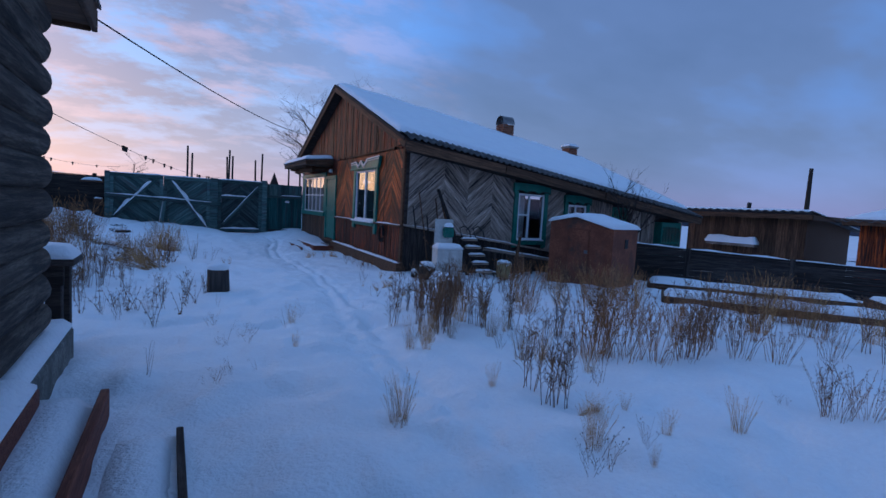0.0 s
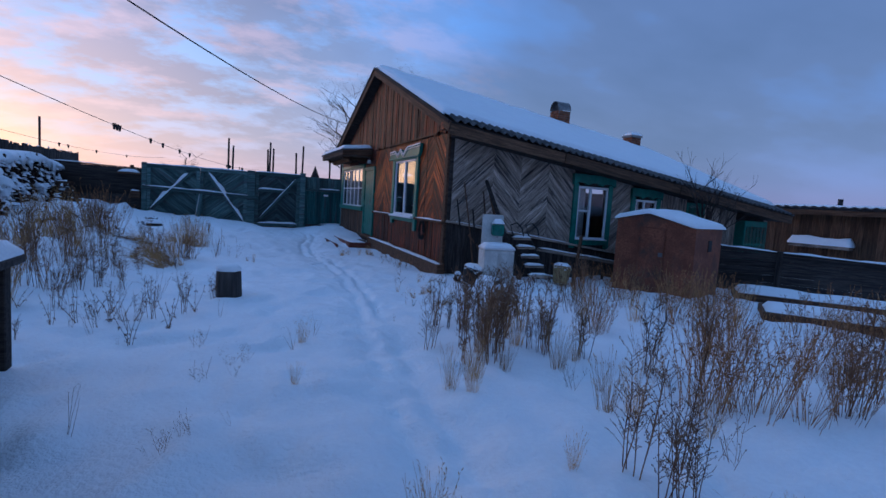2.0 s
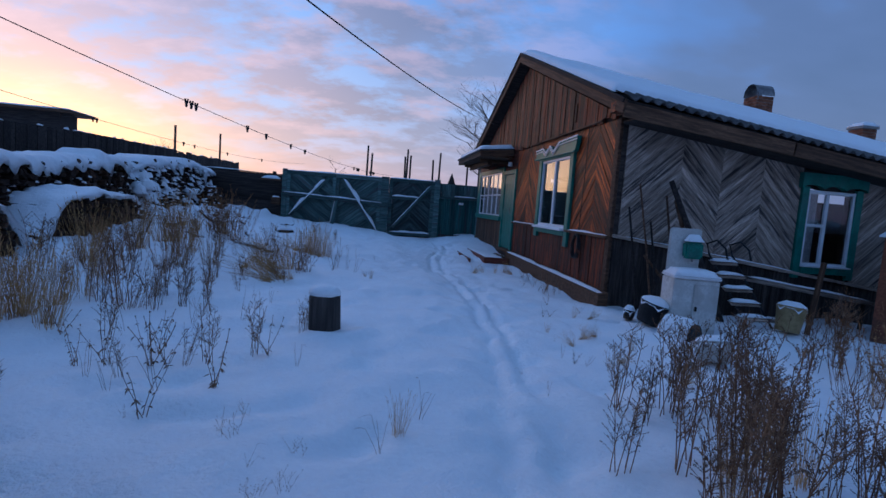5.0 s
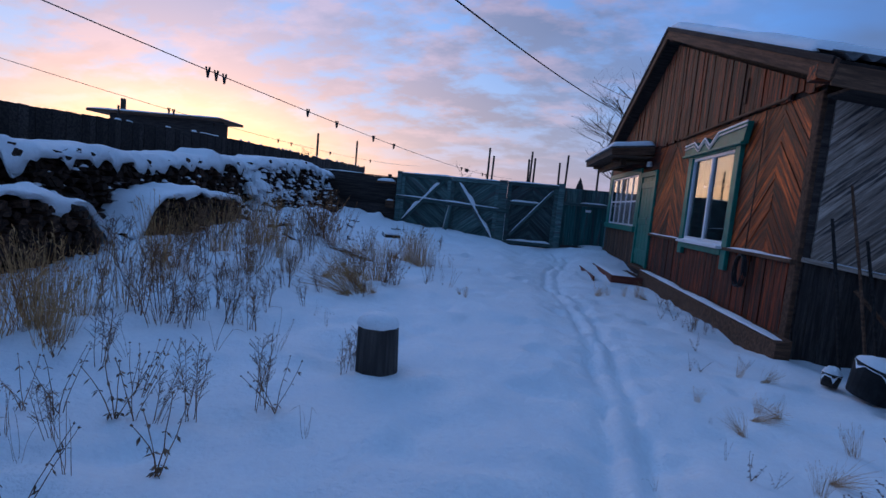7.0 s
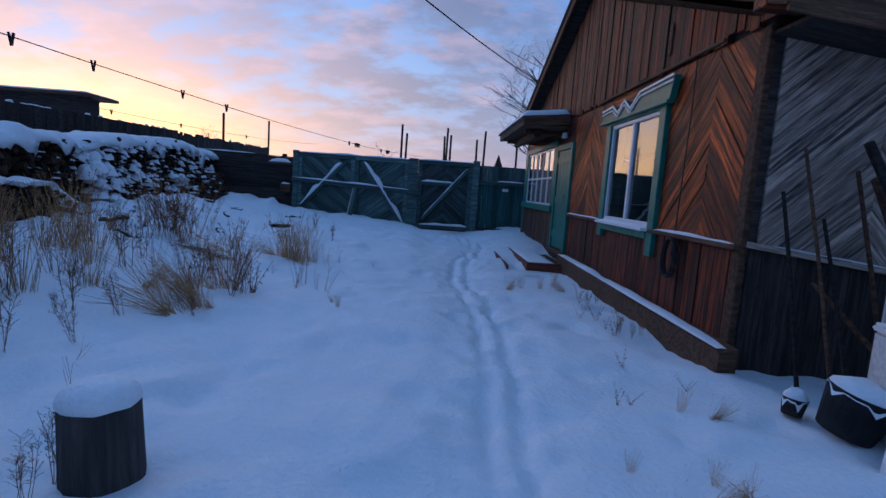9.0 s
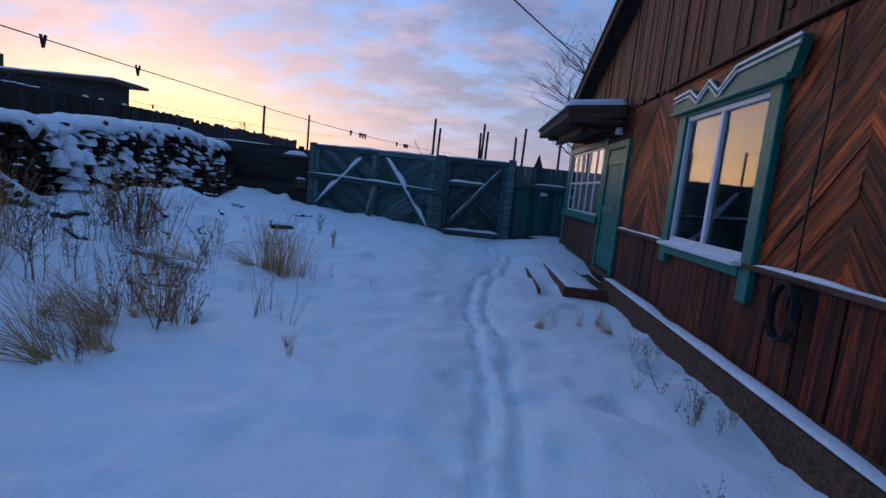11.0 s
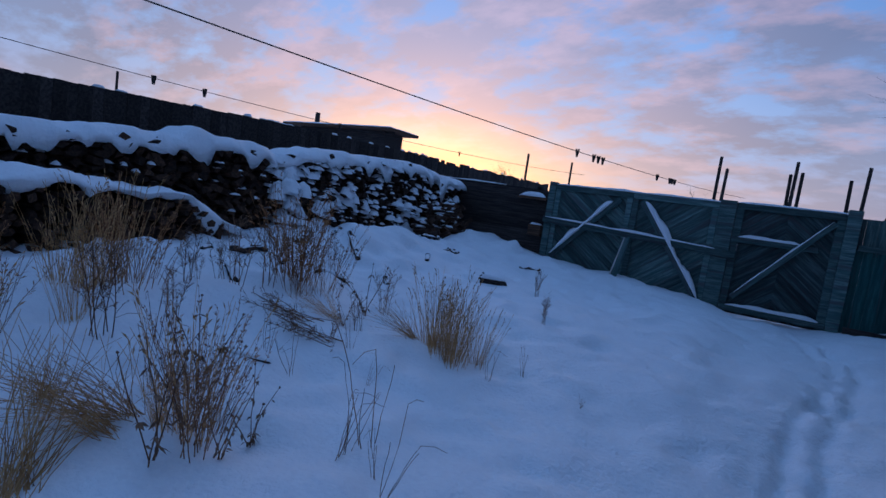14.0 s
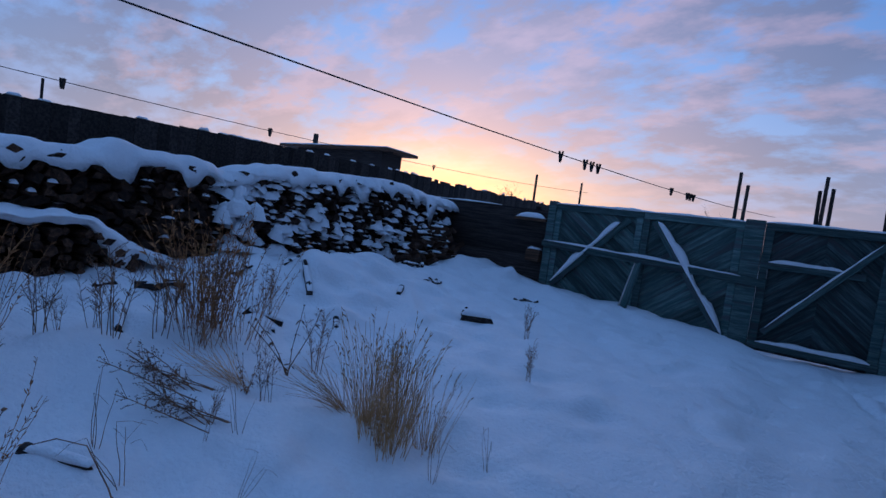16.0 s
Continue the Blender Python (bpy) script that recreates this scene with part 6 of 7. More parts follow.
def neighbours():
    a, b = along(0.815, 0.578, 0, 24.5), along(0.902, 0.43, 0, 22.5)
    g, m, l = plank_barn("brown_barn", (a.x, a.y), (b.x, b.y), 4.0, -1.2, 2.0, "low brown plank barn with corrugated roof", BROWN_WOOD, 0.5)
    part("window_board", box_mesh(1.0, 2.9, -0.32, -0.05, 0.75, 0.85), GREY_WOOD, g, world=m)
    pad = snow_pad("shelf_snow", 0.95, 2.95, -0.33, -0.03, lambda x, y: 0.85, 0.28, None, 7, 0.1)
    link(pad, g, m)
    s = along(0.863, 0.503, 0, 26)
    V, F = [], []
    tube(V, F, [(s.x, s.y, 1.7), (s.x, s.y, 2.6)], 0.09, n=8)
    part("stove_pipe", (V, F), BLACK, g)
    # whitewashed distance: a snowy roofed house
    c0, c1 = along(0.905, 0.425, 0, 50), along(0.930, 0.368, 0, 50)
    h = thing("distant_house", (c0.x, c0.y, -3.5), "distant low house with a white snowy roof and chimney", "house")
    ex = (c1 - c0).normalized()
    nb = Vector((ex.y, -ex.x, 0)) * -1
    if nb.x < 0:
        nb = -nb
    m = Matrix((ex, nb, Vector(EZ))).transposed().to_4x4()
    m.translation = (c0.x, c0.y, 0)
    l = (c1 - c0).length
    part("wall", box_mesh(0, l, 0, 5, -3.6, -0.25), DARK_WOOD, h, world=m)
    V = [(-0.4, -0.5, -0.35), (l + 0.4, -0.5, -0.35), (l + 0.4, 2.5, 1.25), (-0.4, 2.5, 1.25), (l + 0.4, 5.5, -0.35), (-0.4, 5.5, -0.35), (-0.4, -0.5, -0.6), (l + 0.4, -0.5, -0.6), (l + 0.4, 5.5, -0.6), (-0.4, 5.5, -0.6)]
    part("roof", (V, [(0, 1, 2, 3), (3, 2, 4, 5), (6, 7, 1, 0), (7, 8, 4, 2, 1), (9, 6, 0, 3, 5), (8, 9, 5, 4), (9, 8, 7, 6)]), SNOW, h, world=m)
    part("chimney", box_mesh(l * 0.45, l * 0.45 + 0.6, 2.2, 2.8, 1.0, 1.8), BRICK, h, world=m)
    # dark red log outbuilding at the garden's edge
    a, b = along(0.929, 0.370, 0, 20), along(0.985, 0.17, 0, 19)
    plank_barn("red_brown_outbuilding", (a.x, a.y), (b.x, b.y), 4.0, -0.6, 1.85, "red-brown plank outbuilding with snow on its roof", RED_WOOD, -0.6, 80)
    # pole behind the barn
    V, F = [], []
    p = along(0.901, 0.433, 0, 34)
    tube(V, F, [(p.x, p.y, -2.5), (p.x, p.y, 2.5), (p.x + 0.05, p.y, 4.9)], 0.16, 0.10, 8)
    g = part("utility_pole", (V, F), DARK_WOOD, None, "dark leaning wooden utility pole", category="pole")


neighbours()


# ---- beyond the gate ----
def yard_poles():
    spots = [(-0.19, 3.94), (0.02, 3.6), (1.61, 3.57), (1.73, 3.93), (1.88, 3.64), (2.98, 3.53), (3.33, 3.9), (4.7, 3.47), (5.3, 3.36)]
    for k, (x, zt) in enumerate(spots):
        V, F = [], []
        lean = 0.06 * math.sin(k * 2.3)
        tube(V, F, [(x - lean, 25.7, -0.1), (x - lean / 2, 25.7, 2.0), (x, 25.7, zt)], 0.055, 0.045, 7)
        part("upright_pole", (V, F), DARK_WOOD, None, "dark upright pole standing beyond the gate", category="pole", group="poles beyond the gate")
    V, F = [], []
    tube(V, F, [(3.96, 25.7, 1.5), (3.96, 25.7, 2.0)], 0.35, 0.3, 4)
    tube(V, F, [(3.96, 25.7, 2.0), (3.96, 25.7, 2.95)], 0.42, 0.02, 4)
    tube(V, F, [(3.96, 25.7, -0.2), (3.96, 25.7, 1.5)], 0.3, 0.3, 4)
    part("little_turret", (V, F), DARK_WOOD, None, "dark pointed little roof beyond the fence", category="turret")


yard_poles()


def far_left():
    g = thing("flat_roofed_shed", (-17.0, 27.5, 0), "dark flat-roofed shed with snow on its roof", "shed")
    part("wall", box_mesh(-20.0, -14.3, 26.8, 28.2, 0.0, 4.26), DARK_WOOD, g)
    part("roof", box_mesh(-21.0, -13.65, 26.4, 28.6, 4.26, 4.38), BROWN_WOOD, g)
    snow_pad("roof_snow", -20.98, -13.7, 26.42, 28.58, lambda x, y: 4.38, 0.10, g, 2, 0.3)
    beam("rafter_end", (-14.25, 26.9, 4.18), (-13.8, 26.9, 4.19), 0.12, 0.14, DARK_WOOD, g)
    for x, y, z, r0, lab in ((-20.4, 28.2, 5.25, 0.13, "pale square post"), (-20.8, 58.1, 7.6, 0.13, "thin dark pole"), (-17.9, 63.7, 7.7, 0.12, "thin dark pole"), (-7.5, 12.3, 2.7, 0.02, "thin dark pole")):
        V, F = [], []
        tube(V, F, [(x, y, 0), (x, y, z)], r0, r0, 6)
        part("tall_post", (V, F), DARK_WOOD, None, lab + " behind the fence", category="post")
    # low wooded hills far off
    V, F = [], []
    n = 160
    for i in range(n + 1):
        a = radians(20 + 200 * i / n)
        d = 600
        z = 5 + 9 * (0.5 + 0.5 * noise.noise(Vector((i * 0.09, 0, 1)))) + 1.5 * noise.noise(Vector((i * 0.8, 0, 3)))
        V += [(d * math.cos(a), d * math.sin(a), -6), (d * math.cos(a), d * math.sin(a), z)]
    F = [(2 * i, 2 * i + 1, 2 * i + 3, 2 * i + 2) for i in range(n)]
    part("far_hills", (V, F), HAZE_WOODS, None, "low dark wooded hills on the horizon", kind="structure", category="backdrop")


far_left()


# ---- bare trees ----
def bare_tree(at, height, seed, label, spread_k=0.55, levels=4, r0=0.12, thin=0.62, tufts=True):
    r = random.Random(seed)
    TV, TF, BV, BF = [], [], [], []

    def grow(p, d, l, rad, level):
        pts = [p]
        q, dd = p, d
        for i in range(4):
            dd = (dd + Vector((r.uniform(-0.16, 0.16), r.uniform(-0.16, 0.16), r.uniform(-0.04, 0.12)))).normalized()
            q = q + dd * (l / 4)
            pts.append(q)
        tube(TV if level == 0 else BV, TF if level == 0 else BF, pts, rad, rad * thin, 6 if level < 2 else 3, cap=False)
        if level >= levels:
            return
        kids = 5 if level == 0 else r.choice((3, 4))
        for i in range(kids):
            t = r.uniform(0.35, 1.0) if level else r.uniform(0.35, 1.0)
            k = min(3, int(t * 4))
            b = pts[k] + (pts[k + 1] - pts[k]) * (t * 4 - k)
            a = r.uniform(0, 2 * math.pi)
            out = Vector((math.cos(a), math.sin(a), r.uniform(-0.15, 0.5)))
            nd = (dd * (1 - spread_k) + out * spread_k).normalized()
            grow(b, nd, l * r.uniform(0.5, 0.7), rad * thin * 0.6, level + 1)

    at = Vector(at)
    grow(at, Vector((r.uniform(-0.05, 0.05), r.uniform(-0.05, 0.05), 1)), height * 0.5, r0, 0)
    g = thing("bare_tree", at, label, "tree")
    part("trunk", (TV, TF), BARK, g, smooth=True)
    part("crown", (BV, BF), BARK, g)


bare_tree((5.5, 21.2, 0), 7.7, 3, "leafless spreading tree behind the house", 0.52, 5, 0.12, 0.71)
bare_tree((7.9, 22.2, 0), 9.4, 23, "leafless tree showing over the roof ridge", 0.62, 5, 0.13, 0.72)
bare_tree((9.75, 7.2, -0.4), 4.3, 5, "young leafless fruit tree in the snowy garden", 0.40, 4, 0.06, 0.75)
bare_tree((-15.2, 42.0, 0.3), 5.6, 12, "small rusty leafless tree against the sunset", 0.6, 5, 0.12, 0.66)
bare_tree((-4, 60.0, 0), 6.0, 22, "small distant leafless tree", 0.6, 4, 0.14, 0.66)


# ---- lines and wires ----
def hang(a, b, dip, n=24):
    a, b = Vector(a), Vector(b)
    return [a + (b - a) * (i / n) - Vector((0, 0, dip * 4 * (i / n) * (1 - i / n))) for i in range(n + 1)]


def pegged_line(a, b, dip, pegs, label, rad=0.0034):
    V, F = [], []
    pts = hang(a, b, dip)
    tube(V, F, pts, rad, n=4)
    g = part("washing_line", (V, F), BLACK, None, label, category="washing line")
    for t in pegs:
        i = min(23, int(t * 24))
        p = pts[i] + (pts[i + 1] - pts[i]) * (t * 24 - i)
        for s in (-1, 1):
            part("clothes_peg", box_mesh(-0.006, 0.006, -0.012, 0.012, -0.05, 0.022), BLACK, g, world=Matrix.Translation(p) @ pose(0.007 * s, 0.004 * s, 0, 0, 9 * s, 30))
    return g


pegged_line((-2.02, 3.1, 2.22), (0.84, 19.4, 2.29), 0.215, (0.172, 0.177, 0.182, 0.25, 0.284, 0.34, 0.38, 0.602, 0.622, 0.628, 0.634, 0.724, 0.751, 0.756, 0.762), "thin dark washing line with black clothes pegs")
pegged_line((-3.9, 4.3, 2.3), (-2.3, 19.5, 2.45), 0.26, (0.26, 0.265, 0.42, 0.448, 0.55, 0.70), "thin dark washing line with a few pegs", 0.0028)


def power_wire():
    V, F = [], []
    tube(V, F, hang((-1.54, 3.2, 3.02), (3.46, 15.3, 3.78), 0.20), 0.008, n=5)
    part("power_cable", (V, F), BLACK, None, "black power cable slung between cabin and house", category="cable")


power_wire()

# ---- dry weeds and grass ----
def plant_kind(kind, h, seed):
    """Stems and heads of one dry plant standing at the origin."""
    r = random.Random(seed)
    V, F, HV, HF = [], [], [], []

    def blob(p, s):
        o = len(HV)
        for d in ((1, 0, 0), (-1, 0, 0), (0, 1, 0), (0, -1, 0), (0, 0, 1), (0, 0, -1)):
            HV.append(p + Vector(d) * s * r.uniform(0.7, 1.3))
        for q in ((0, 2, 4), (2, 1, 4), (1, 3, 4), (3, 0, 4), (2, 0, 5), (1, 2, 5), (3, 1, 5), (0, 3, 5)):
            HF.append(tuple(o + i for i in q))

    def leaf(p, d, l, w):
        o = len(HV)
        s = d.cross(Vector((r.uniform(-1, 1), r.uniform(-1, 1), 1))).normalized() * w
        e = p + d * l
        mid = p + d * (l * 0.5) + Vector((0, 0, -l * 0.1))
        HV.extend([p, mid + s, e + Vector((0, 0, -l * 0.3)), mid - s])
        HF.append((o, o + 1, o + 2, o + 3))

    def stem(p, d, l, rad, bend, n=4):
        pts = [p]
        for i in range(n):
            d = (d + Vector((r.uniform(-bend, bend), r.uniform(-bend, bend), r.uniform(-bend, bend * 0.4)))).normalized()
            pts.append(pts[-1] + d * (l / n))
        tube(V, F, pts, rad, rad * 0.5, 3, cap=False)
        return pts, d

    if kind == "grass":
        for i in range(46):
            a, o = r.uniform(0, 6.28), r.uniform(0, 0.16) * h
            d = Vector((math.cos(a) * r.uniform(0.02, 0.35), math.sin(a) * r.uniform(0.02, 0.35), 1)).normalized()
            pts, d = stem(Vector((math.cos(a) * o, math.sin(a) * o, -0.05)), d, h * r.uniform(0.45, 1.0), 0.0028, 0.10)
            if r.random() < 0.5:
                for k in range(3):
                    leaf(pts[-1] - d * (0.05 * k * h), (d + Vector((r.uniform(-.4, .4), r.uniform(-.4, .4), 0))).normalized(), 0.08 * h, 0.006)
    elif kind == "bent":
        for i in range(60):
            a, o = r.uniform(0, 6.28), r.uniform(0, 0.14)
            d = Vector((-0.9 * r.uniform(0.2, 1.2), r.uniform(-0.4, 0.3), r.uniform(0.3, 1.0))).normalized()
            stem(Vector((math.cos(a) * o, math.sin(a) * o, -0.04)), d, h * r.uniform(0.5, 1.15), 0.0035, 0.22)
    elif kind == "wormwood":
        for i in range(6):
            a = r.uniform(0, 6.28)
            d = Vector((math.cos(a) * 0.16, math.sin(a) * 0.16, 1)).normalized()
            pts, _ = stem(Vector((r.uniform(-.09, .09), r.uniform(-.09, .09), -0.05)), d, h * r.uniform(0.65, 1), 0.006, 0.08, 6)
            for k in range(16):
                t = r.uniform(0.3, 0.99) * 6
                b = pts[int(t)] + (pts[min(6, int(t) + 1)] - pts[int(t)]) * (t % 1)
                a2 = r.uniform(0, 6.28)
                p2, d2 = stem(b, Vector((math.cos(a2) * 0.7, math.sin(a2) * 0.7, 0.9)).normalized(), h * r.uniform(0.07, 0.2), 0.0028, 0.2, 3)
                for q in range(5):
                    blob(p2[-1] - d2 * (0.018 * q) + Vector((r.uniform(-.012, .012), r.uniform(-.012, .012), 0)), 0.006)
    elif kind == "brush":
        for i in range(26):
            a, o = r.uniform(0, 6.28), r.uniform(0, 0.22)
            d = Vector((math.cos(a) * 0.26, math.sin(a) * 0.26, 1)).normalized()
            pts, d1 = stem(Vector((math.cos(a) * o, math.sin(a) * o, -0.05)), d, h * r.uniform(0.4, 1.0), 0.0030, 0.13, 5)
            for k in range(14):
                t = r.uniform(2.4, 4.99)
                b = pts[int(t)] + (pts[min(5, int(t) + 1)] - pts[int(t)]) * (t % 1)
                leaf(b, (d1 + Vector((r.uniform(-.8, .8), r.uniform(-.8, .8), 0.1))).normalized(), h * r.uniform(0.03, 0.07), 0.0045)
    elif kind == "thistle":
        for i in range(7):
            a = r.uniform(0, 6.28)
            d = Vector((math.cos(a) * 0.45, math.sin(a) * 0.45, 1)).normalized()
            pts, d1 = stem(Vector((r.uniform(-.25, .25), r.uniform(-.25, .25), -0.05)), d, h * r.uniform(0.5, 1), 0.005, 0.12, 4)
            blob(pts[-1], 0.017)
            for k in range(3):
                t = r.uniform(1.5, 3.9)
                b = pts[int(t)]
                a2 = r.uniform(0, 6.28)
                p2, _ = stem(b, Vector((math.cos(a2) * 0.6, math.sin(a2) * 0.6, 0.8)).normalized(), h * r.uniform(0.12, 0.3), 0.003, 0.15, 2)
                blob(p2[-1], 0.014)
    elif kind == "leafy":
        for i in range(4):
            a = r.uniform(0, 6.28)
            d = Vector((math.cos(a) * 0.35, math.sin(a) * 0.35, 1)).normalized()
            pts, _ = stem(Vector((r.uniform(-.05, .05), r.uniform(-.05, .05), -0.05)), d, h * r.uniform(0.6, 1), 0.007, 0.16, 5)
            for k in range(9):
                t = r.uniform(0.8, 4.95)
                b = pts[int(t)]
                a2 = r.uniform(0, 6.28)
                leaf(b, Vector((math.cos(a2), math.sin(a2), r.uniform(-0.9, 0.1))).normalized(), 0.07 * r.uniform(0.6, 1.3), 0.014)
            blob(pts[-1], 0.016)
    return V, F, HV, HF


BRUSH = material("brown_dry_weed", (0.28, 0.125, 0.05), (0.52, 0.27, 0.12), 0.9, 6, bump=0, fine=30, vary=0.35)
KINDS = {
    "grass": ("dry_grass_tuft", STRAW, STRAW, "straw-coloured dry grass tuft standing in snow", "grass"),
    "bent": ("bent_grass_tuft", STRAW, STRAW, "flattened straw-coloured grass tuft bent over snow", "grass"),
    "wormwood": ("dry_wormwood", STALK, SEED, "dark brown branching dry weed standing in snow", "weed"),
    "brush": ("dry_reed_clump", BRUSH, BRUSH, "fluffy brown dry weed clump standing in snow", "weed"),
    "thistle": ("dry_thistle", STALK, SEED, "dry weed with small dark seed heads in snow", "weed"),
    "leafy": ("withered_leafy_weed", STALK, SEED, "withered weed with curled dark leaves in snow", "weed"),
    "twig": ("bare_twigs", STALK, SEED, "few bare thin twigs poking through snow", "weed"),
}
STOCK = {}


def twig_stems(seed):
    """A few bare bent stems of a metre, each a mesh of its own."""
    r = random.Random(seed)
    made = []
    for i in range(4):
        V, F = [], []
        a = r.uniform(0, 6.28)
        d = Vector((math.cos(a) * 0.25, math.sin(a) * 0.25, 1)).normalized()
        p = Vector((r.uniform(-.06, .06), r.uniform(-.06, .06), -0.05))
        pts, l = [p], r.uniform(0.5, 1.0)
        for k in range(5):
            d = (d + Vector((r.uniform(-.12, .12), r.uniform(-.12, .12), r.uniform(-.1, .04)))).normalized()
            pts.append(pts[-1] + d * (l / 5))
        if i % 2:
            for k in range(2):
                d = (d + Vector((math.cos(a), math.sin(a), -0.9))).normalized()
                pts.append(pts[-1] + d * 0.13)
        tube(V, F, pts, 0.004, 0.002, 4)
        made.append(mesh_of("stem", V, F, STALK))
    return made


def plant(kind, x, y, h=0.6, turn=None, variant=None, lean=0):
    k = (kind, variant if variant is not None else rng.randrange(4))
    z = ground_z(x, y)
    turn = rng.uniform(0, 360) if turn is None else turn
    m = pose(x, y, z, lean, 0, turn) @ Matrix.Diagonal((h, h, h, 1))
    if kind == "twig":
        if k not in STOCK:
            STOCK[k] = twig_stems(140 + k[1])
        ob = new("bare_twigs")
        link(ob, None, m)
        tagged(ob, KINDS[kind][3], KINDS[kind][4], "weeds in the yard")
        for me in STOCK[k]:
            link(new("stem", me), ob, m)
        return ob
    if k not in STOCK:
        V, F, HV, HF = plant_kind(kind, 1.0 if kind not in ("thistle", "leafy") else 1.0, 100 + 7 * k[1] + len(kind))
        nm, ms, mh, lab, cat = KINDS[kind]
        STOCK[k] = (mesh_of(nm, V, F, ms), mesh_of("seed_head", HV, HF, mh) if HV else None)
    nm, ms, mh, lab, cat = KINDS[kind]
    ob = new(nm, STOCK[k][0])
    link(ob, None, m)
    tagged(ob, lab, cat, "weeds in the yard")
    if STOCK[k][1]:
        hd = new("seed_head", STOCK[k][1])
        link(hd, ob, m)
        tagged(hd, kind="stuff")
    return ob


def plants():
    # near the path
    for x, y, k, h in ((0.48, 0.69, "grass", 0.40), (0.53, 0.76, "grass", 0.30), (0.17, 2.6, "grass", 0.17), (1.54, -0.10, "grass", 0.34), (1.62, -0.02, "grass", 0.3), (1.45, -0.25, "thistle", 0.36), (1.96, 0.46, "bent", 0.22), (2.1, 0.42, "bent", 0.26),
                       (1.25, -0.4, "thistle", 0.22), (1.8, -0.3, "thistle", 0.2), (-0.61, 1.84, "thistle", 0.17), (-0.5, 1.95, "thistle", 0.16), (-0.26, 3.19, "thistle", 0.15), (-0.15, 3.25, "thistle", 0.14), (-1.1, 2.13, "twig", 0.36),
                       (-1.1, 4.12, "leafy", 0.44), (-1.04, 5.11, "wormwood", 0.5), (-1.39, 4.99, "leafy", 0.56), (-1.3, 5.0, "leafy", 0.4), (-0.82, 4.55, "leafy", 0.55), (-0.74, 5.36, "wormwood", 0.5), (-0.62, 5.3, "leafy", 0.42), (-0.42, 6.25, "wormwood", 0.36),
                       (-0.45, 6.1, "wormwood", 0.3), (-1.9, 7.02, "wormwood", 0.62), (-2.2, 7.3, "wormwood", 0.6), (-1.6, 6.9, "wormwood", 0.55), (-2.83, 6.82, "grass", 0.75), (-2.0, 6.5, "wormwood", 0.6), (-2.27, 6.61, "brush", 0.7), (-3.16, 6.12, "brush", 0.8),
                       (-0.35, 5.1, "twig", 0.25), (0.41, 3.92, "grass", 0.28), (0.55, 4.1, "twig", 0.3), (0.3, 3.7, "twig", 0.28), (-1.10, 10.0, "brush", 0.75), (-0.92, 9.85, "wormwood", 0.6), (-1.21, 10.05, "brush", 0.7), (-1.0, 9.7, "leafy", 0.7), (-1.05, 9.9, "leafy", 0.6), (-0.85, 9.95, "leafy", 0.55),
                       (-1.15, 9.2, "bent", 0.8), (-1.28, 8.96, "bent", 0.85), (-1.6, 5.4, "leafy", 0.4), (-2.0, 5.6, "wormwood", 0.5), (0.13, 9.61, "bent", 0.14), (3.73, -0.14, "thistle", 0.15), (3.81, -0.5, "brush", 0.55), (3.9, -0.4, "wormwood", 0.5), (4.1, -0.6, "brush", 0.55)):
        plant(k, x, y, h)
    # thick weeds right of the path
    r = random.Random(31)
    for i in range(26):
        plant("wormwood", 2.3 + r.uniform(-0.55, 0.75), 3.5 + r.uniform(-0.7, 0.9), r.uniform(0.45, 0.8))
    for i in range(9):
        plant("grass", 2.1 + r.uniform(-0.6, 0.8), 2.9 + r.uniform(-0.6, 0.8), r.uniform(0.3, 0.55))
    for i in range(46):
        x = r.uniform(3.2, 8.8)
        y = 3.6 - 0.30 * (x - 3.2) + r.uniform(-1.5, 1.6)
        plant(r.choice(("wormwood", "brush", "brush", "grass", "brush")), x, y, r.uniform(0.5, 1.0))
    for i in range(14):
        plant(r.choice(("wormwood", "wormwood", "brush")), r.uniform(3.0, 5.4), r.uniform(0.9, 2.8), r.uniform(0.5, 0.95))
    for x, y, h, v in ((1.82, 0.93, 0.75, 1), (1.75, 0.61, 0.66, 2), (1.91, 0.62, 0.55, 3), (2.2, 0.95, 0.6, 1)):
        plant("wormwood", x, y, h, variant=v)
    for x, y, k, h in ((2.35, 1.73, "grass", 0.5), (2.5, 1.6, "grass", 0.45), (1.33, 2.35, "grass", 0.36), (1.45, 2.2, "grass", 0.3), (3.08, 1.6, "brush", 0.98), (3.2, 1.45, "brush", 0.9), (3.37, 1.29, "brush", 1.0), (3.3, 1.6, "brush", 0.9), (3.55, 1.5, "brush", 0.8),
                       (4.02, 1.01, "brush", 0.65), (4.3, 1.1, "brush", 0.7), (4.73, 0.89, "brush", 0.85), (4.99, 0.58, "brush", 0.7), (1.64, 3.56, "wormwood", 0.6), (2.02, 2.89, "wormwood", 0.85), (2.77, 3.13, "wormwood", 0.8)):
        plant(k, x, y, h)
    for i in range(12):
        plant(r.choice(("wormwood", "grass")), r.uniform(5.4, 7.6), r.uniform(-0.6, 0.9), r.uniform(0.5, 0.9))
    for i in range(16):
        plant(r.choice(("wormwood", "brush")), r.uniform(4.6, 7.2), r.uniform(4.4, 6.2), r.uniform(0.5, 0.9))
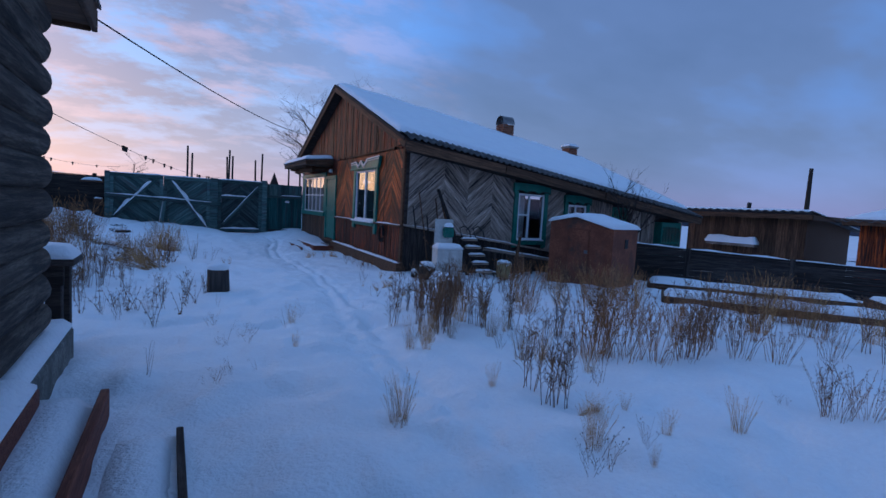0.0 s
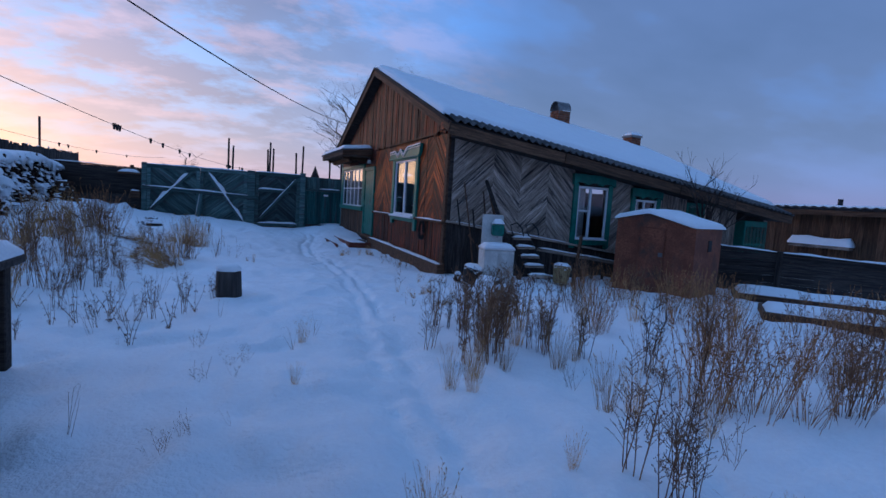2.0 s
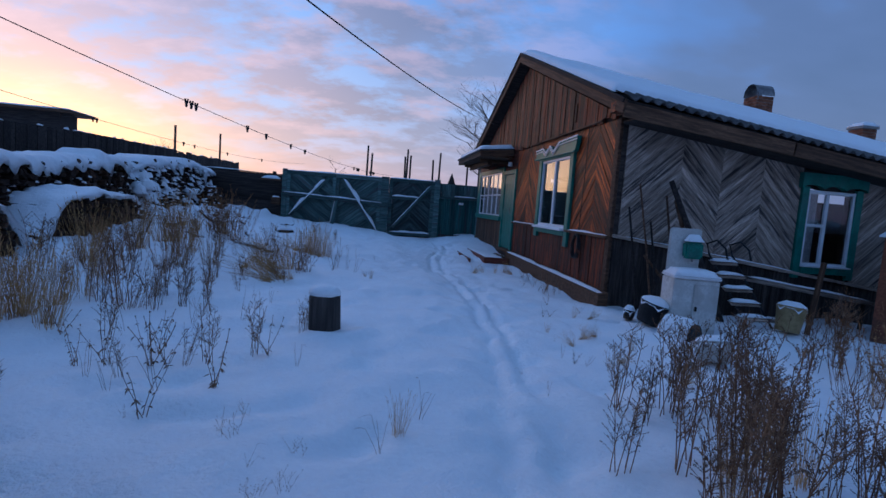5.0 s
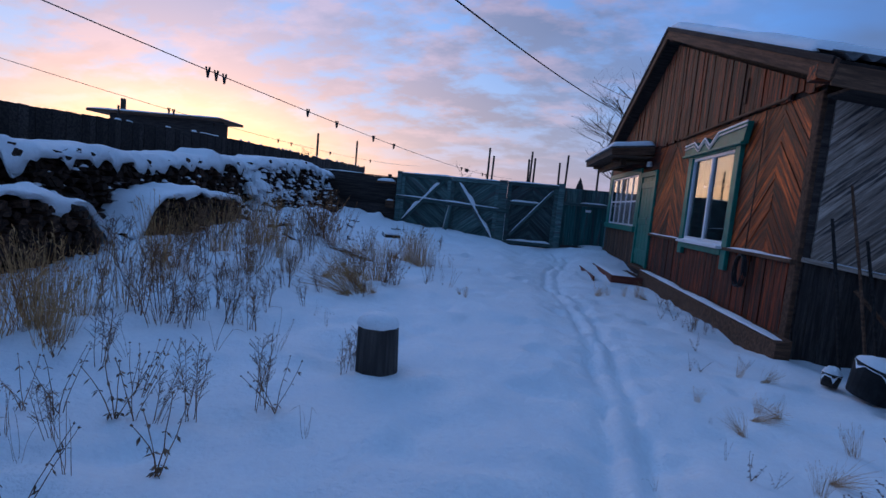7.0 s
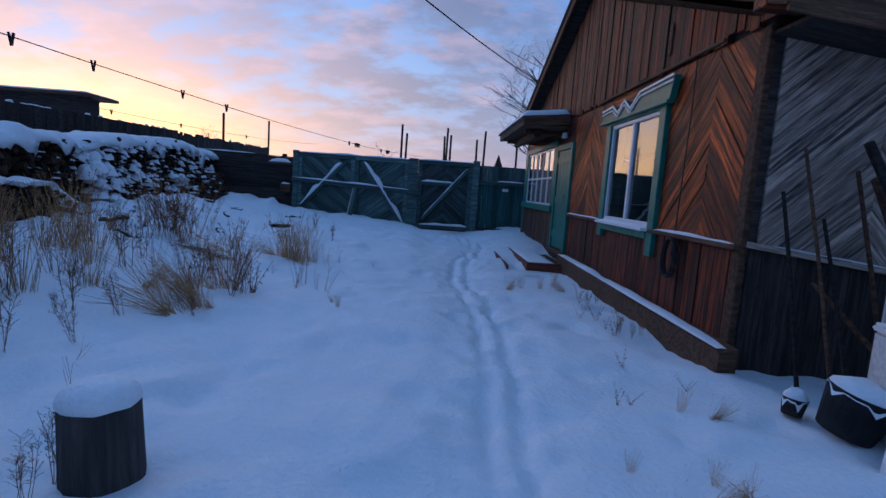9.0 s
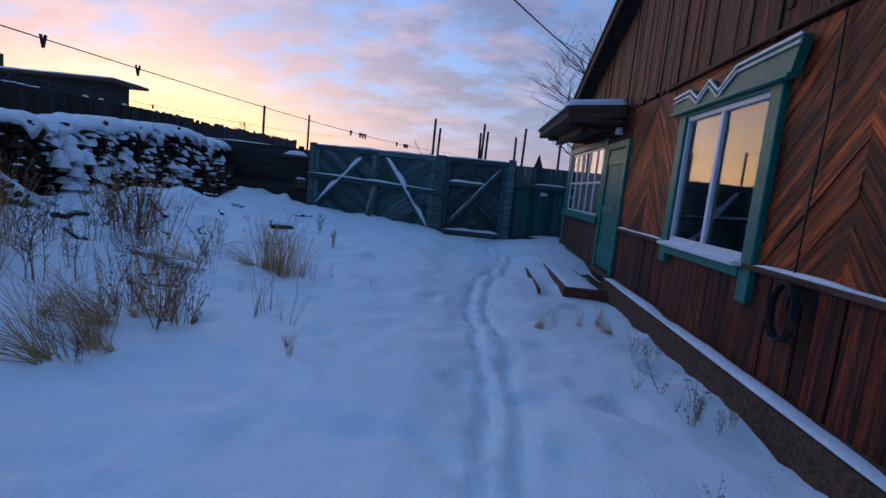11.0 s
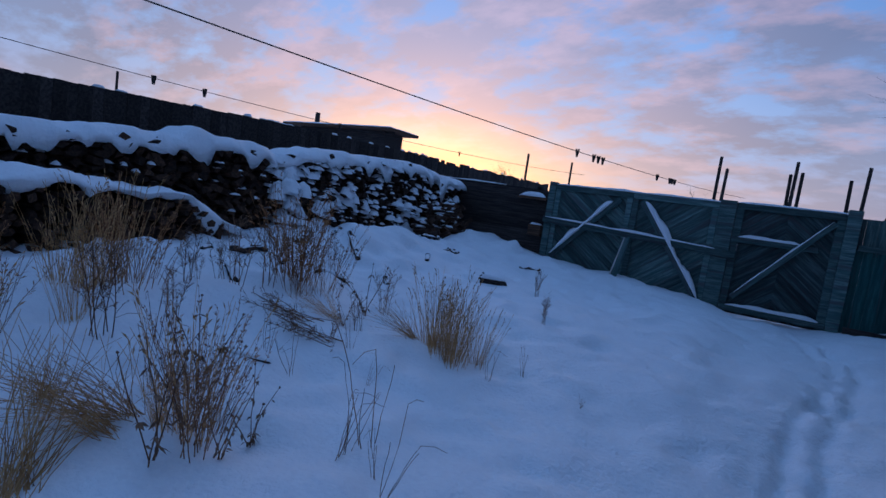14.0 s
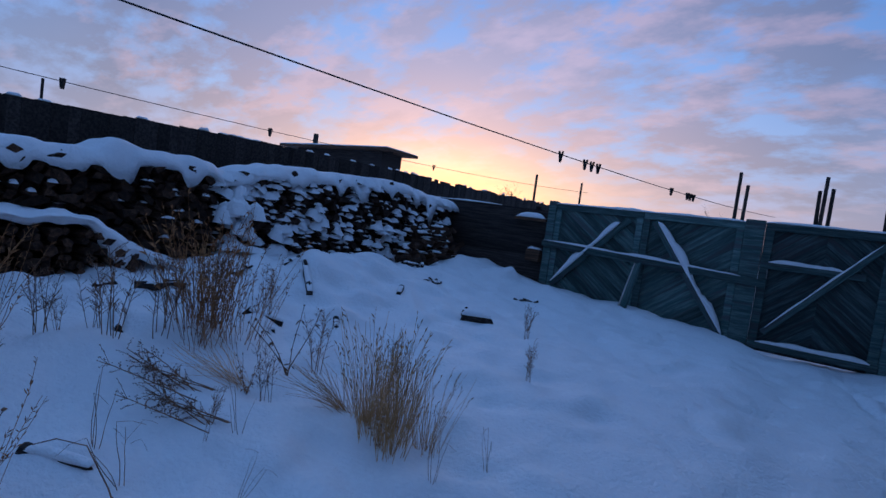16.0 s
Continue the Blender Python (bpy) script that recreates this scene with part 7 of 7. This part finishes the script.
    for x, y, k, h in ((2.24, 4.11, "wormwood", 0.7), (2.78, 3.98, "wormwood", 0.8), (3.2, 4.5, "wormwood", 0.7), (1.57, 5.18, "twig", 0.14), (2.62, 5.49, "bent", 0.24), (2.45, 5.3, "grass", 0.2),
                       (2.1, 5.6, "twig", 0.18), (1.6, 4.6, "twig", 0.16), (2.9, 4.9, "bent", 0.3), (2.3, 6.6, "grass", 0.14), (2.7, 6.5, "grass", 0.16), (2.2, 6.1, "twig", 0.12)):
        plant(k, x, y, h)
    # foot of the house wall
    for i in range(9):
        plant(r.choice(("leafy", "wormwood")), r.uniform(3.1, 3.5), r.uniform(9.0, 10.6), r.uniform(0.18, 0.34))
    for x, y, k, h in ((2.35, 11.28, "bent", 0.3), (2.6, 11.5, "grass", 0.2), (3.15, 11.72, "grass", 0.3), (3.2, 11.3, "bent", 0.3), (3.3, 10.9, "leafy", 0.25), (2.9, 11.6, "grass", 0.22), (2.4, 11.2, "grass", 0.16)):
        plant(k, x, y, h)
    # in front of the woodpile
    for x, y, k, h in ((-0.95, 10.2, "leafy", 0.55), (-1.15, 9.95, "grass", 0.85), (-0.48, 10.45, "twig", 0.6), (-1.5, 9.85, "bent", 0.7),
                       (-1.4, 9.7, "bent", 0.6), (-1.75, 10.1, "twig", 0.6), (-1.9, 9.6, "bent", 0.6), (-0.09, 10.29, "twig", 0.55), (-0.2, 10.4, "twig", 0.4), (0.23, 9.43, "grass", 0.18), (-0.92, 12.36, "grass", 0.72), (-1.05, 12.5, "grass", 0.7),
                       (-0.75, 12.45, "grass", 0.6), (-1.2, 12.3, "bent", 0.5), (-0.95, 12.2, "leafy", 0.3), (-0.45, 12.1, "twig", 0.45), (-0.3, 12.5, "twig", 0.4), (-2.71, 12.0, "brush", 0.95), (-2.85, 12.2, "wormwood", 0.8), (-2.6, 12.3, "brush", 0.85),
                       (-2.9, 11.8, "wormwood", 0.7), (-3.3, 10.47, "grass", 1.05), (-3.1, 10.6, "brush", 1.0), (-3.4, 10.2, "grass", 0.9), (-2.5, 10.6, "wormwood", 0.5), (-2.2, 10.3, "twig", 0.6), (-1.51, 11.57, "twig", 0.4), (-1.74, 10.9, "twig", 0.5),
                       (-2.81, 10.07, "grass", 0.7), (-1.9, 11.9, "leafy", 0.45), (-2.0, 12.6, "wormwood", 0.55), (-1.4, 12.9, "wormwood", 0.4), (-0.7, 13.9, "wormwood", 0.4), (0.3, 12.2, "leafy", 0.14), (-3.2, 13.0, "wormwood", 0.5), (-3.6, 12.6, "grass", 0.6),
                       (-2.3, 9.3, "grass", 0.8), (-2.6, 8.8, "grass", 0.9), (-3.1, 8.6, "wormwood", 0.9), (-3.4, 9.3, "grass", 0.9), (-2.0, 8.6, "wormwood", 0.6), (-3.5, 8.2, "grass", 1.0), (-2.9, 8.0, "wormwood", 0.7), (-2.2, 8.0, "wormwood", 0.6), (-1.8, 7.6, "wormwood", 0.5)):
        plant(k, x, y, h)
    for x, y, k, h in ((-1.05, 12.25, "grass", 0.85), (-1.2, 12.38, "grass", 0.8), (-0.85, 12.2, "grass", 0.75), (-1.35, 12.3, "bent", 0.5), (-2.91, 12.07, "brush", 1.2), (-2.75, 12.2, "brush", 1.1), (-3.0, 12.3, "brush", 1.15), (-3.33, 10.76, "brush", 0.9), (-1.55, 10.25, "leafy", 0.75),
                       (-1.62, 10.3, "brush", 0.75), (-1.7, 10.15, "leafy", 0.7), (-2.03, 12.33, "leafy", 0.7), (-1.34, 15.27, "wormwood", 0.45), (-0.50, 10.42, "twig", 0.55), (-0.44, 10.58, "twig", 0.8), (3.27, 9.39, "leafy", 0.4), (3.1, 9.6, "leafy", 0.3), (2.95, 9.7, "leafy", 0.24)):
        plant(k, x, y, h)
    # scattered stalks over the open snow on both sides
    for i in range(30):
        x, y = r.uniform(-2.7, -0.9), r.uniform(4.2, 9.0)
        plant(r.choice(("leafy", "wormwood", "twig", "wormwood")), x, y, r.uniform(0.22, 0.45), lean=r.uniform(-28, 28))
    for i in range(9):
        plant(r.choice(("thistle", "twig")), r.uniform(-1.3, -0.1), r.uniform(1.6, 4.2), r.uniform(0.10, 0.2), lean=r.uniform(-30, 30))
    for i in range(18):
        plant(r.choice(("wormwood", "brush", "grass")), r.uniform(5.2, 9.5), r.uniform(-1.0, 2.2), r.uniform(0.5, 0.95))
    for i in range(14):
        plant(r.choice(("grass", "twig", "thistle")), r.uniform(1.3, 3.4), r.uniform(-0.8, 2.6), r.uniform(0.15, 0.4))
    for i in range(22):
        plant(r.choice(("brush", "wormwood", "grass")), r.uniform(-4.0, -2.4), r.uniform(6.5, 11.5), r.uniform(0.5, 0.9))
    for i in range(16):
        plant(r.choice(("wormwood", "twig", "bent")), r.uniform(-3.2, -1.0), r.uniform(9.2, 13.5), r.uniform(0.25, 0.6), lean=r.uniform(-35, 35))
    # straw tufts by the low heap
    for i in range(9):
        plant("grass", -2.9 + r.uniform(-0.4, 0.4), 6.1 + r.uniform(-0.45, 0.5), r.uniform(0.6, 0.9), lean=r.uniform(-10, 10))
    # low tufts beside the house wall and the trail
    for i in range(12):
        plant(r.choice(("grass", "bent", "leafy")), r.uniform(1.9, 3.3), r.uniform(4.8, 8.4), r.uniform(0.12, 0.24), lean=r.uniform(-25, 25))
    # long bowed weed heads lying over the snow
    for x, y, a, h in ((-1.95, 11.6, 80, 1.0), (-1.6, 11.5, 86, 0.9)):
        plant("wormwood", x, y, h * 0.8, turn=-70, variant=2, lean=78)


plants()
